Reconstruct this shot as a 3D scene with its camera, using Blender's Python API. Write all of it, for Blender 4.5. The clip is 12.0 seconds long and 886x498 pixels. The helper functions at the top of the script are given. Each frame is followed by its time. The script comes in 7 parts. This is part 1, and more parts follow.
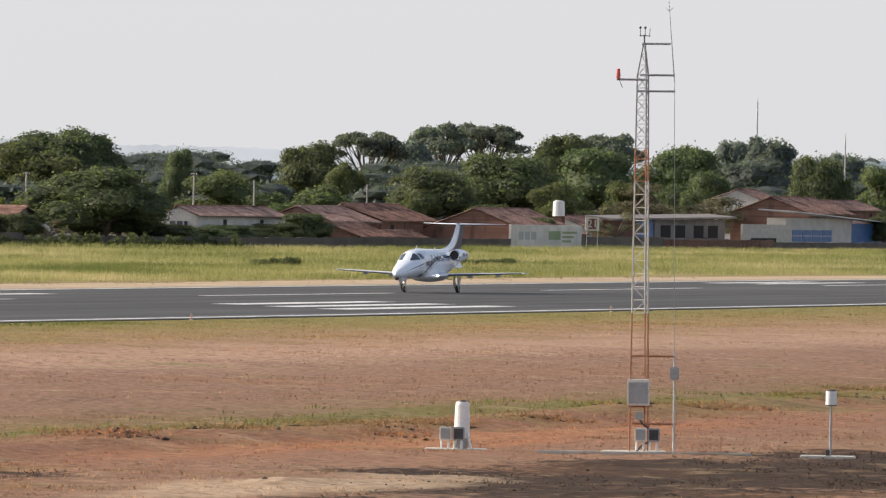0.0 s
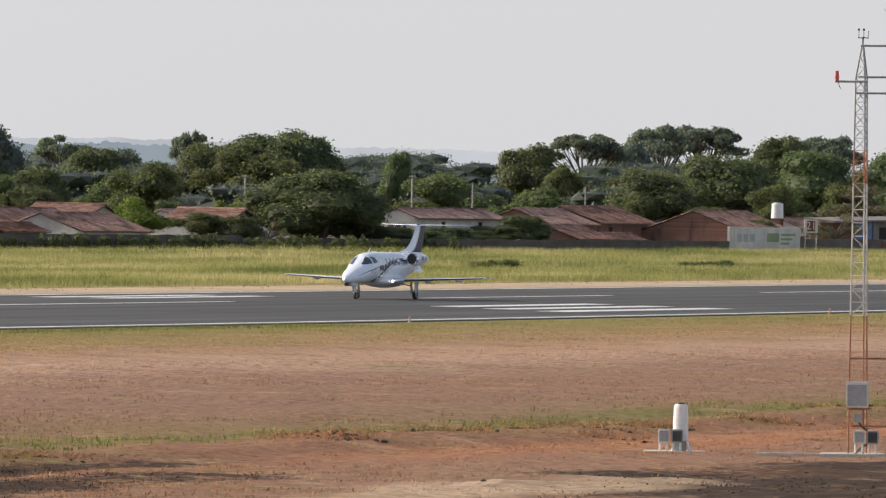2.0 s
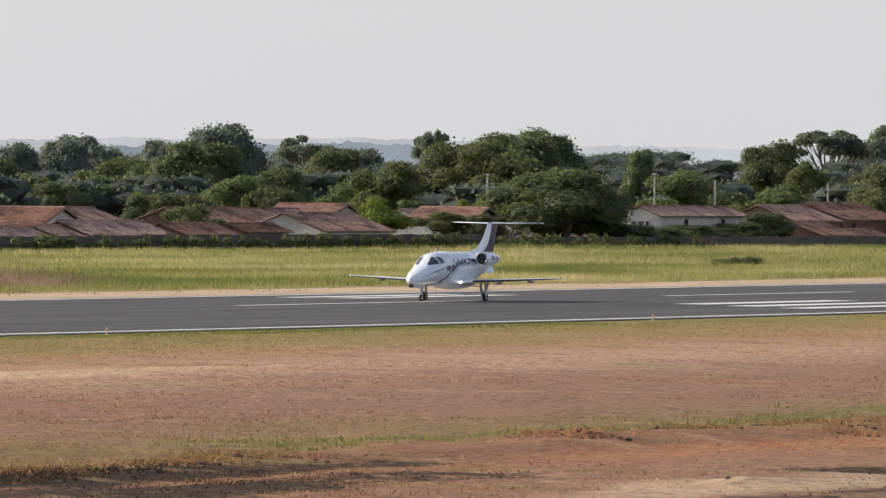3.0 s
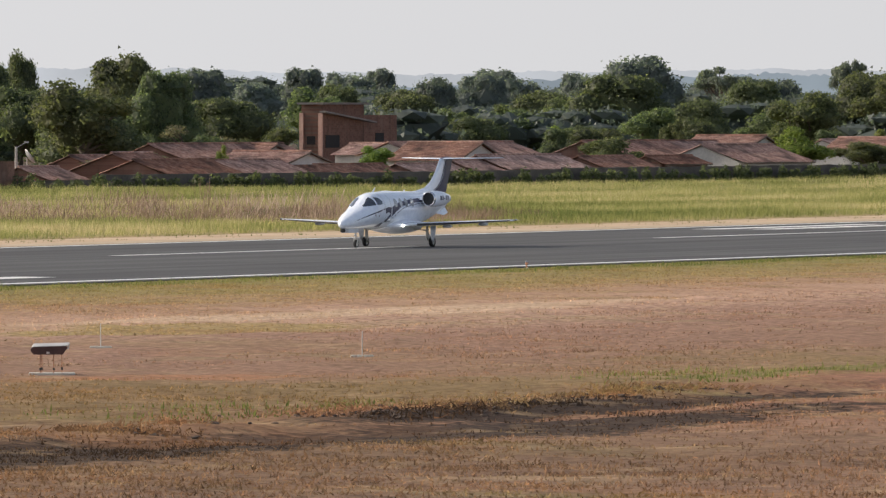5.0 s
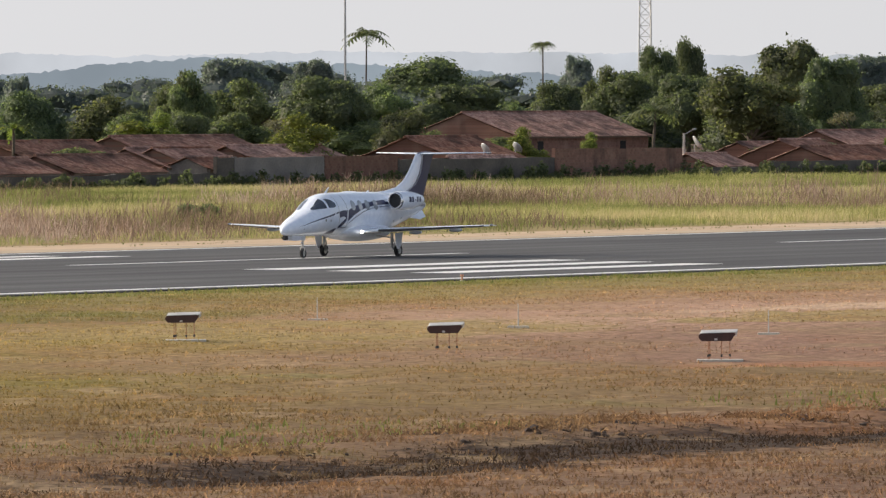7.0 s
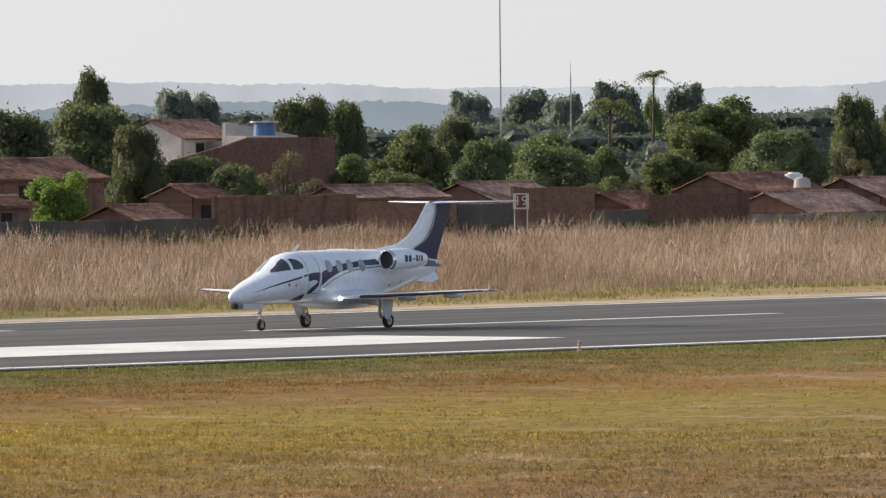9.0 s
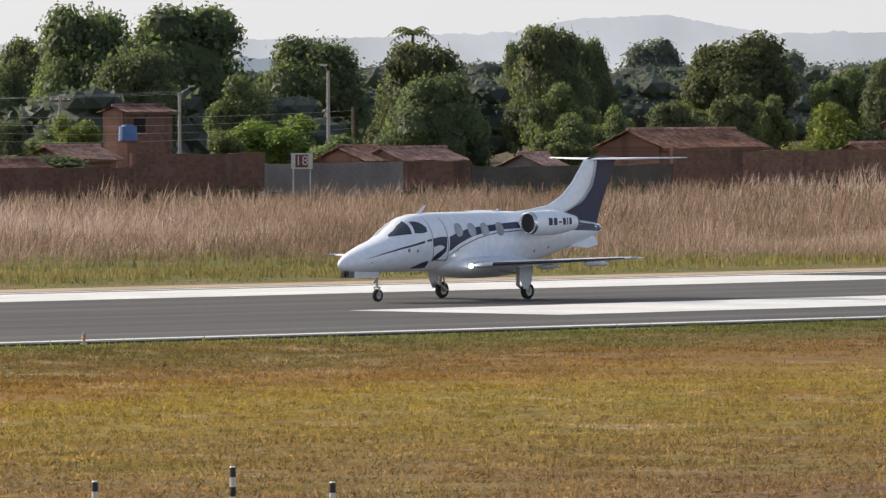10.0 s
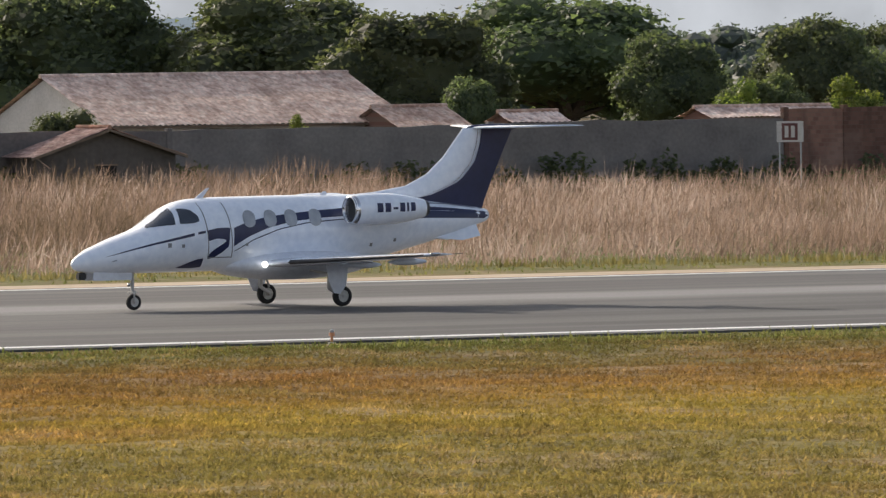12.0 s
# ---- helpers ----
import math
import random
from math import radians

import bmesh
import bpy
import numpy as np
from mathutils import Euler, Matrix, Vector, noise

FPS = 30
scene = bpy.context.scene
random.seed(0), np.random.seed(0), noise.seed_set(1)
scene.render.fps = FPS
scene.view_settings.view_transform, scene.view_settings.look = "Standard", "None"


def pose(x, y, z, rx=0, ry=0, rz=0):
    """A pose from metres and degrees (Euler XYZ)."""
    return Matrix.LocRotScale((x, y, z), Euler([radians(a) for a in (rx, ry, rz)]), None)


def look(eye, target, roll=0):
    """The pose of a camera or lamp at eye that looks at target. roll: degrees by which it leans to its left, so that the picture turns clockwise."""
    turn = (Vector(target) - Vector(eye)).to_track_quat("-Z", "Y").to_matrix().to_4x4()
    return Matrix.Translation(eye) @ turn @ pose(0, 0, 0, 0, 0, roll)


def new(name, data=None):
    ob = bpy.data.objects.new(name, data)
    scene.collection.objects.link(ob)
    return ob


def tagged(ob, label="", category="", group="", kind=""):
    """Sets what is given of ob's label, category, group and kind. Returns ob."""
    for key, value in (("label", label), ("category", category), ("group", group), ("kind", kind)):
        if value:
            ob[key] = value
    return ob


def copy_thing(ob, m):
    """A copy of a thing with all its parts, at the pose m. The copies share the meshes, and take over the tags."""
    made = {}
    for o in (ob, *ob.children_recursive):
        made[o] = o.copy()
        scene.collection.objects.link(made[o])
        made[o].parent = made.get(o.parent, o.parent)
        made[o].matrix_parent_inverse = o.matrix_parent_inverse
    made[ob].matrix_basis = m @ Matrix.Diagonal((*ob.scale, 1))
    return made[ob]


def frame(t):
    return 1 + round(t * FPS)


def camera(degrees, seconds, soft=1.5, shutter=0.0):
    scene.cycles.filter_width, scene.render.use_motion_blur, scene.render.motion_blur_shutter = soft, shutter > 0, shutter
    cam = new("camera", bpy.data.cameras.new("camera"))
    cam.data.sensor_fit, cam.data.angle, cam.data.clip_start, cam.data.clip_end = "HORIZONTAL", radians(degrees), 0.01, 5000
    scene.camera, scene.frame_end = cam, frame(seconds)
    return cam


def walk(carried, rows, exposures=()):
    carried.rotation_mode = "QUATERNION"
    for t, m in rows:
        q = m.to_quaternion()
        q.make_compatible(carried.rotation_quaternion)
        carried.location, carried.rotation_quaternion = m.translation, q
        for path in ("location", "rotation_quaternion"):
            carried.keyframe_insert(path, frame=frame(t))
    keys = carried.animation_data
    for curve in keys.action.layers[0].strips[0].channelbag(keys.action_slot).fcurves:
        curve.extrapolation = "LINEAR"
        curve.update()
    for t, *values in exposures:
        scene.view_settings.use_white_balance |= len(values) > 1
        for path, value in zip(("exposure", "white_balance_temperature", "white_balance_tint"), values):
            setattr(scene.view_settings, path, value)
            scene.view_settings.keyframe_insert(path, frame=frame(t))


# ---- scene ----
# Axes: x runs along the runway, y across it away from the viewer, z up. The viewer stands on a terrace.
EYE = Vector((0.0, 0.0, 6.12))


def aim(azimuth, elevation, roll):
    """A pose at the viewer's place; azimuth in degrees from +y towards +x."""
    a, e = radians(azimuth), radians(elevation)
    way = Vector((math.sin(a) * math.cos(e), math.cos(a) * math.cos(e), math.sin(e)))
    return look(EYE, EYE + way * 100, roll)


cam = camera(5.694, 12.0, soft=1.3, shutter=0.02)
PATH = (
    (0, 69.458, -0.338, 1.098),
    (0.5, 68.997, -0.220, 1.108),
    (1, 68.513, -0.163, 1.159),
    (1.5, 68.258, -0.237, 1.091),
    (2, 68.053, -0.349, 1.053),
    (2.5, 67.532, -0.396, 0.723),
    (3, 66.491, -0.382, 0.625),
    (3.2, 66.311, -0.372, 0.514),
    (4.8, 64.158, -0.881, 0.074),
    (5, 63.799, -0.830, -0.057),
    (5.5, 62.838, -0.739, 0.164),
    (6, 61.525, -0.787, 0.137),
    (6.5, 60.968, -0.872, 0.051),
    (6.7, 60.435, -0.892, -0.043),
    (8.3, 55.087, -0.788, -0.602),
    (8.5, 54.368, -0.743, -0.627),
    (9, 52.215, -0.649, -0.536),
    (9.5, 49.349, -0.729, -0.377),
    (10, 46.031, -0.951, -0.364),
    (10.5, 43.257, -1.004, -0.481),
    (11, 39.503, -0.983, -0.679),
    (11.5, 35.612, -1.110, -1.124),
    (12, 30.890, -1.196, -0.765),
)
walk(cam, [(t, aim(a, e, r)) for t, a, e, r in PATH], exposures=((0, 0.11), (1.5, 0.0), (6.5, 0.03), (9.5, 0.05), (12, 0.0)))

# ---- light ----
# A hazy late-afternoon sun stands beyond the wall, to the left of the view.
SUN_AZ, SUN_EL = -5.0, 23.0
world = bpy.data.worlds.new("hazy_sky")
scene.world = world
world.use_nodes = True
wn, wl = world.node_tree.nodes, world.node_tree.links
wn.clear()
sky = wn.new("ShaderNodeTexSky")
sky.sky_type, sky.sun_disc = "NISHITA", False
sky.sun_elevation, sky.sun_rotation = radians(SUN_EL), radians(SUN_AZ)
sky.air_density, sky.dust_density, sky.ozone_density = 1.0, 4.0, 1.0
haze = wn.new("ShaderNodeMixRGB")
# the haze is thickest along the horizon and thins upwards
coord = wn.new("ShaderNodeTexCoord")
split = wn.new("ShaderNodeSeparateXYZ")
wl.new(coord.outputs["Generated"], split.inputs[0])
thin = wn.new("ShaderNodeMapRange")
thin.inputs["From Min"].default_value, thin.inputs["From Max"].default_value = 0.0, 0.45
thin.inputs["To Min"].default_value, thin.inputs["To Max"].default_value = 0.86, 0.12
thin.interpolation_type = "SMOOTHSTEP"
wl.new(split.outputs[2], thin.inputs["Value"])
wl.new(thin.outputs[0], haze.inputs[0])
# and it glows more towards the sun
glow_side = wn.new("ShaderNodeMapRange")
glow_side.inputs["From Min"].default_value, glow_side.inputs["From Max"].default_value = 0.92, 0.55
glow_side.inputs["To Min"].default_value, glow_side.inputs["To Max"].default_value = 1.0, 1.22
wl.new(split.outputs[0], glow_side.inputs["Value"])
lit = wn.new("ShaderNodeVectorMath")
lit.operation = "SCALE"
lit.inputs[0].default_value = (5.15, 5.15, 5.3)
wl.new(glow_side.outputs[0], lit.inputs["Scale"])
wl.new(lit.outputs[0], haze.inputs[2])
wl.new(sky.outputs[0], haze.inputs[1])
back = wn.new("ShaderNodeBackground")
back.inputs[1].default_value = 0.15
wl.new(haze.outputs[0], back.inputs[0])
wout = wn.new("ShaderNodeOutputWorld")
wl.new(back.outputs[0], wout.inputs[0])

sun_data = bpy.data.lights.new("sun", "SUN")
sun_data.energy, sun_data.angle, sun_data.color = 4.9, radians(0.6), (1.0, 0.885, 0.755)
sun = new("sun", sun_data)
_a, _e = radians(SUN_AZ), radians(SUN_EL)
SUN_WAY = Vector((math.sin(_a) * math.cos(_e), math.cos(_a) * math.cos(_e), math.sin(_e)))
sun.matrix_world = look(SUN_WAY * 300, (0, 0, 0))
scene.view_settings.exposure = 0.0


# ---- materials ----
def node_material(name):
    m = bpy.data.materials.new(name)
    m.use_nodes = True
    return m, m.node_tree.nodes, m.node_tree.links, m.node_tree.nodes["Principled BSDF"]


def ramp(nodes, links, source, stops):
    r = nodes.new("ShaderNodeValToRGB")
    els = r.color_ramp.elements
    while len(els) < len(stops):
        els.new(0.5)
    for e, (p, c) in zip(els, stops):
        e.position, e.color = p, (*c, 1)
    links.new(source, r.inputs[0])
    return r.outputs[0]


def noise_tex(nodes, links, scale, detail=4.0, vector=None, stretch=None):
    n = nodes.new("ShaderNodeTexNoise")
    n.inputs["Scale"].default_value, n.inputs["Detail"].default_value = scale, detail
    if vector is None:
        vector = nodes.new("ShaderNodeTexCoord").outputs["Object"]
    if stretch:
        mp = nodes.new("ShaderNodeMapping")
        mp.inputs["Scale"].default_value = stretch
        links.new(vector, mp.inputs[0])
        vector = mp.outputs[0]
    links.new(vector, n.inputs["Vector"])
    return n.outputs["Fac"]


def mix(nodes, links, fac, a, b, mode="MIX"):
    n = nodes.new("ShaderNodeMixRGB")
    n.blend_type = mode
    for k, v in enumerate((fac, a, b)):
        if isinstance(v, (int, float)):
            n.inputs[k].default_value = v
        elif isinstance(v, tuple):
            n.inputs[k].default_value = (*v, 1)
        else:
            links.new(v, n.inputs[k])
    return n.outputs[0]


def calc(nodes, links, op, a, b=0.0, c=None, clamp=False):
    n = nodes.new("ShaderNodeMath")
    n.operation, n.use_clamp = op, clamp
    for k, v in enumerate((a, b) if c is None else (a, b, c)):
        if isinstance(v, (int, float)):
            n.inputs[k].default_value = v
        else:
            links.new(v, n.inputs[k])
    return n.outputs[0]


def bump(nodes, links, bsdf, height, strength, distance):
    b = nodes.new("ShaderNodeBump")
    b.inputs["Strength"].default_value, b.inputs["Distance"].default_value = strength, distance
    links.new(height, b.inputs["Height"])
    links.new(b.outputs[0], bsdf.inputs["Normal"])


def plain(name, c1, c2, rough=0.7, metal=0.0, scale=3.0, fine=30.0, relief=0.15, coat=0.0, vary=0.0):
    """A surface of two tones: a broad stain and a fine grain."""
    m, n, l, b = node_material(name)
    big, small = noise_tex(n, l, scale), noise_tex(n, l, fine, 2.0)
    col = ramp(n, l, big, ((0.35, c1), (0.68, c2)))
    col = mix(n, l, 0.25, col, ramp(n, l, small, ((0.3, tuple(v * 0.7 for v in c1)), (0.7, tuple(min(1, v * 1.2) for v in c2)))))
    if vary:
        info = n.new("ShaderNodeObjectInfo")
        hsv = n.new("ShaderNodeHueSaturation")
        l.new(calc(n, l, "MULTIPLY_ADD", info.outputs["Random"], vary, 1 - vary / 2), hsv.inputs["Value"])
        l.new(col, hsv.inputs["Color"])
        col = hsv.outputs[0]
    l.new(col, b.inputs["Base Color"])
    b.inputs["Roughness"].default_value, b.inputs["Metallic"].default_value = rough, metal
    b.inputs["Coat Weight"].default_value = coat
    if relief:
        bump(n, l, b, small, relief, 0.02)
    return m


def leaf_material(name, dark, light, through_light=0.3, patch=0.25):
    """Foliage: each leaf has its own tone, and some light passes through it."""
    m, n, l, b = node_material(name)
    geo = n.new("ShaderNodeNewGeometry")
    info = n.new("ShaderNodeObjectInfo")
    tone = calc(n, l, "ADD", calc(n, l, "MULTIPLY", geo.outputs["Random Per Island"], 0.55),
                calc(n, l, "MULTIPLY", noise_tex(n, l, patch, 3.0), 0.55))
    col = ramp(n, l, tone, ((0.2, dark), (0.85, light)))
    hsv = n.new("ShaderNodeHueSaturation")
    l.new(calc(n, l, "MULTIPLY_ADD", info.outputs["Random"], 0.05, 0.475), hsv.inputs["Hue"])
    l.new(calc(n, l, "MULTIPLY_ADD", info.outputs["Random"], 0.4, 0.8), hsv.inputs["Value"])
    l.new(col, hsv.inputs["Color"])
    l.new(hsv.outputs[0], b.inputs["Base Color"])
    b.inputs["Roughness"].default_value = 0.6
    b.inputs["Specular IOR Level"].default_value = 0.25
    t = n.new("ShaderNodeBsdfTranslucent")
    l.new(mix(n, l, 1.0, hsv.outputs[0], (1.3, 1.4, 0.85), "MULTIPLY"), t.inputs[0])
    mx = n.new("ShaderNodeMixShader")
    mx.inputs[0].default_value = through_light
    l.new(b.outputs[0], mx.inputs[1])
    l.new(t.outputs[0], mx.inputs[2])
    l.new(mx.outputs[0], n["Material Output"].inputs[0])
    return m


def glow(name, color, strength):
    m, n, l, b = node_material(name)
    b.inputs["Base Color"].default_value = (*color, 1)
    b.inputs["Emission Color"].default_value = (*color, 1)
    b.inputs["Emission Strength"].default_value = strength
    return m


WHITE_PAINT = plain("aircraft_white", (0.79, 0.86, 0.98), (0.83, 0.89, 0.99), 0.22, 0, 0.8, 6, 0.0, 0.5)
NAVY_PAINT = plain("aircraft_navy", (0.010, 0.016, 0.062), (0.016, 0.024, 0.085), 0.4, 0, 0.8, 6, 0.0, 0.12)
# a greyer copy of WHITE_PAINT with shade put into its colour
SHADE_WHITE = plain("aircraft_shaded_white", (0.64, 0.68, 0.76), (0.72, 0.75, 0.82), 0.35, 0, 0.9, 8, 0.0)
GLASS_DARK = plain("cockpit_glass", (0.022, 0.030, 0.048), (0.035, 0.045, 0.065), 0.06, 0, 1, 4, 0.0, 1.0)
PANE_GREY = plain("cabin_window_glass", (0.30, 0.32, 0.35), (0.42, 0.44, 0.47), 0.1, 0, 1, 4, 0.0, 1.0)
SEAM = plain("panel_seam", (0.16, 0.17, 0.19), (0.24, 0.25, 0.27), 0.5, 0, 2, 9, 0.0)
BRIGHT_METAL = plain("polished_metal", (0.55, 0.56, 0.58), (0.7, 0.7, 0.72), 0.25, 1.0, 2, 12, 0.0)
DARK_METAL = plain("dark_metal", (0.05, 0.05, 0.055), (0.10, 0.10, 0.105), 0.45, 0.7, 3, 20, 0.05)
RUBBER = plain("tyre_rubber", (0.012, 0.012, 0.013), (0.03, 0.03, 0.03), 0.85, 0, 6, 40, 0.1)
LAMP_GLOW = glow("landing_light_glow", (1.0, 0.97, 0.9), 4.5)
RUST_STEEL = plain("rusty_galvanised_steel", (0.30, 0.13, 0.07), (0.46, 0.24, 0.15), 0.75, 0.25, 2.0, 25, 0.1)
PALE_STEEL = plain("pale_painted_steel", (0.42, 0.41, 0.40), (0.58, 0.57, 0.55), 0.5, 0.2, 2.0, 18, 0.05)
GREY_BOX = plain("grey_enclosure", (0.30, 0.31, 0.32), (0.40, 0.41, 0.42), 0.45, 0.1, 2.5, 18, 0.05)
CREAM_BOX = plain("cream_housing", (0.62, 0.60, 0.54), (0.76, 0.74, 0.69), 0.5, 0, 2.5, 18, 0.05)
WHITE_TUBE = plain("white_housing", (0.74, 0.74, 0.73), (0.84, 0.84, 0.83), 0.4, 0, 2.0, 15, 0.03)
BLACK_PLASTIC = plain("black_plastic", (0.012, 0.012, 0.013), (0.028, 0.028, 0.03), 0.5, 0, 3, 20, 0.05)
RED_LENS = plain("red_lens", (0.42, 0.02, 0.012), (0.6, 0.04, 0.02), 0.25, 0, 3, 12, 0.0, 0.6)
CONCRETE = plain("pale_concrete", (0.42, 0.39, 0.34), (0.58, 0.55, 0.49), 0.85, 0, 1.5, 22, 0.3)
DARK_HOUSING = plain("dark_red_brown_housing", (0.05, 0.022, 0.02), (0.09, 0.04, 0.035), 0.6, 0, 2, 18, 0.05)
LINE_PAINT = plain("runway_paint", (0.62, 0.62, 0.61), (0.82, 0.82, 0.80), 0.7, 0, 0.35, 7, 0.1)
ORANGE_LAMP = plain("faded_orange_fixture", (0.50, 0.20, 0.09), (0.64, 0.32, 0.18), 0.5, 0, 3, 20, 0.05)
SIGN_WHITE = plain("sign_white", (0.50, 0.47, 0.45), (0.62, 0.58, 0.56), 0.6, 0, 2, 16, 0.05)
SIGN_DARK = plain("sign_dark_red", (0.10, 0.03, 0.03), (0.14, 0.05, 0.045), 0.6, 0, 2, 16, 0.05)


# ---- mesh helpers ----
def part(name, bm, material, parent=None, label="", smooth=False):
    """Links a bmesh as one mesh object under a thing or a part."""
    me = bpy.data.meshes.new(name)
    bmesh.ops.recalc_face_normals(bm, faces=bm.faces[:])
    bm.to_mesh(me)
    bm.free()
    me.materials.append(material)
    if smooth:
        me.shade_smooth()
    ob = new(name, me)
    ob.parent = parent
    if label:
        ob["label"] = label
    return ob


def thing(name, place, label, category, group="", kind="", turn=0.0):
    ob = new(name)
    ob.empty_display_size = 0.2
    ob.matrix_world = pose(*place, 0, 0, turn)
    return tagged(ob, label, category, group, kind)


def box(bm, x0, x1, y0, y1, z0, z1, bevel=0.0):
    made = bmesh.ops.create_cube(bm, size=1.0, matrix=Matrix.Translation(((x0 + x1) / 2, (y0 + y1) / 2, (z0 + z1) / 2))
                                 @ Matrix.Diagonal((x1 - x0, y1 - y0, z1 - z0, 1)))
    if bevel:
        edges = list({e for v in made["verts"] for e in v.link_edges})
        bmesh.ops.bevel(bm, geom=edges, offset=bevel, segments=2, affect="EDGES")
    return bm


def boxed(x0, x1, y0, y1, z0, z1, bevel=0.0):
    return box(bmesh.new(), x0, x1, y0, y1, z0, z1, bevel)


def tube(bm, a, b, r0, r1=None, sides=8, caps=True):
    """A tapered round bar from a to b."""
    a, b = Vector(a), Vector(b)
    q = (b - a).to_track_quat("Z", "Y").to_matrix().to_4x4()
    bmesh.ops.create_cone(bm, cap_ends=caps, segments=sides, radius1=r0, radius2=r0 if r1 is None else r1,
                          depth=(b - a).length, matrix=Matrix.Translation((a + b) / 2) @ q)
    return bm


def tubed(a, b, r0, r1=None, sides=8):
    return tube(bmesh.new(), a, b, r0, r1, sides)


def loft(rings, closed=True, caps=True):
    """A skin through rings of equal count."""
    bm = bmesh.new()
    vs = [[bm.verts.new(p) for p in r] for r in rings]
    n = len(vs[0])
    for a, b in zip(vs, vs[1:]):
        for k in range(n if closed else n - 1):
            bm.faces.new((a[k], a[(k + 1) % n], b[(k + 1) % n], b[k]))
    if caps:
        bm.faces.new(vs[0])
        bm.faces.new(vs[-1])
    return bm


def extrude(profile, axis, a, b):
    """A flat outline drawn out along an axis from a to b."""
    def at(p, w):
        return {"x": (w, *p), "y": (p[0], w, p[1]), "z": (*p, w)}[axis]
    return loft([[at(p, a) for p in profile], [at(p, b) for p in profile]])


def lerp_table(table, x):
    """Row values between the rows of a table whose first column rises."""
    for a, b in zip(table, table[1:]):
        if x <= b[0]:
            f = (x - a[0]) / (b[0] - a[0])
            f = max(0.0, f)
            return [p + (q - p) * f for p, q in zip(a[1:], b[1:])]
    return list(table[-1][1:])


# ---- ground and runway ----
def rise(x):
    """The runway's gentle sag along its length."""
    u = (min(max(x, 30.0), 620.0) - 300.0) / 200.0
    return 0.264 * u * u - 0.063 * u ** 3


def lip(x):
    """Where the old drainage edge runs through the dirt."""
    return 79.0 + 0.055 * (x - 120.0)


def ground_z(x, y):
    z = rise(x) - 0.05
    if 30 < y < 158:
        fade = min(1.0, (158 - y) / 10.0, (y - 30) / 12.0)
        z += fade * (0.12 * noise.noise((x * 0.06, y * 0.09, 0)) + 0.09 * noise.noise((x * 0.35, y * 0.45, 3)) + 0.05 * noise.noise((x * 0.8, y * 0.8, 6)) + 0.045 * noise.noise((x * 1.3, y * 1.1, 2)))
        d = y - lip(x) - 1.2 * noise.noise((x * 0.08, 7, 0))
        if 80 < x < 330:
            z += fade * (0.16 * math.exp(-(d / 1.3) ** 2) * (0.55 + noise.noise((x * 0.4, 1, 5))) - 0.13 * math.exp(-((d + 3.0) / 2.4) ** 2))
    elif y > 212:
        z += min(1.0, (y - 212) / 10.0) * 0.10 * noise.noise((x * 0.05, y * 0.05, 9))
    return z


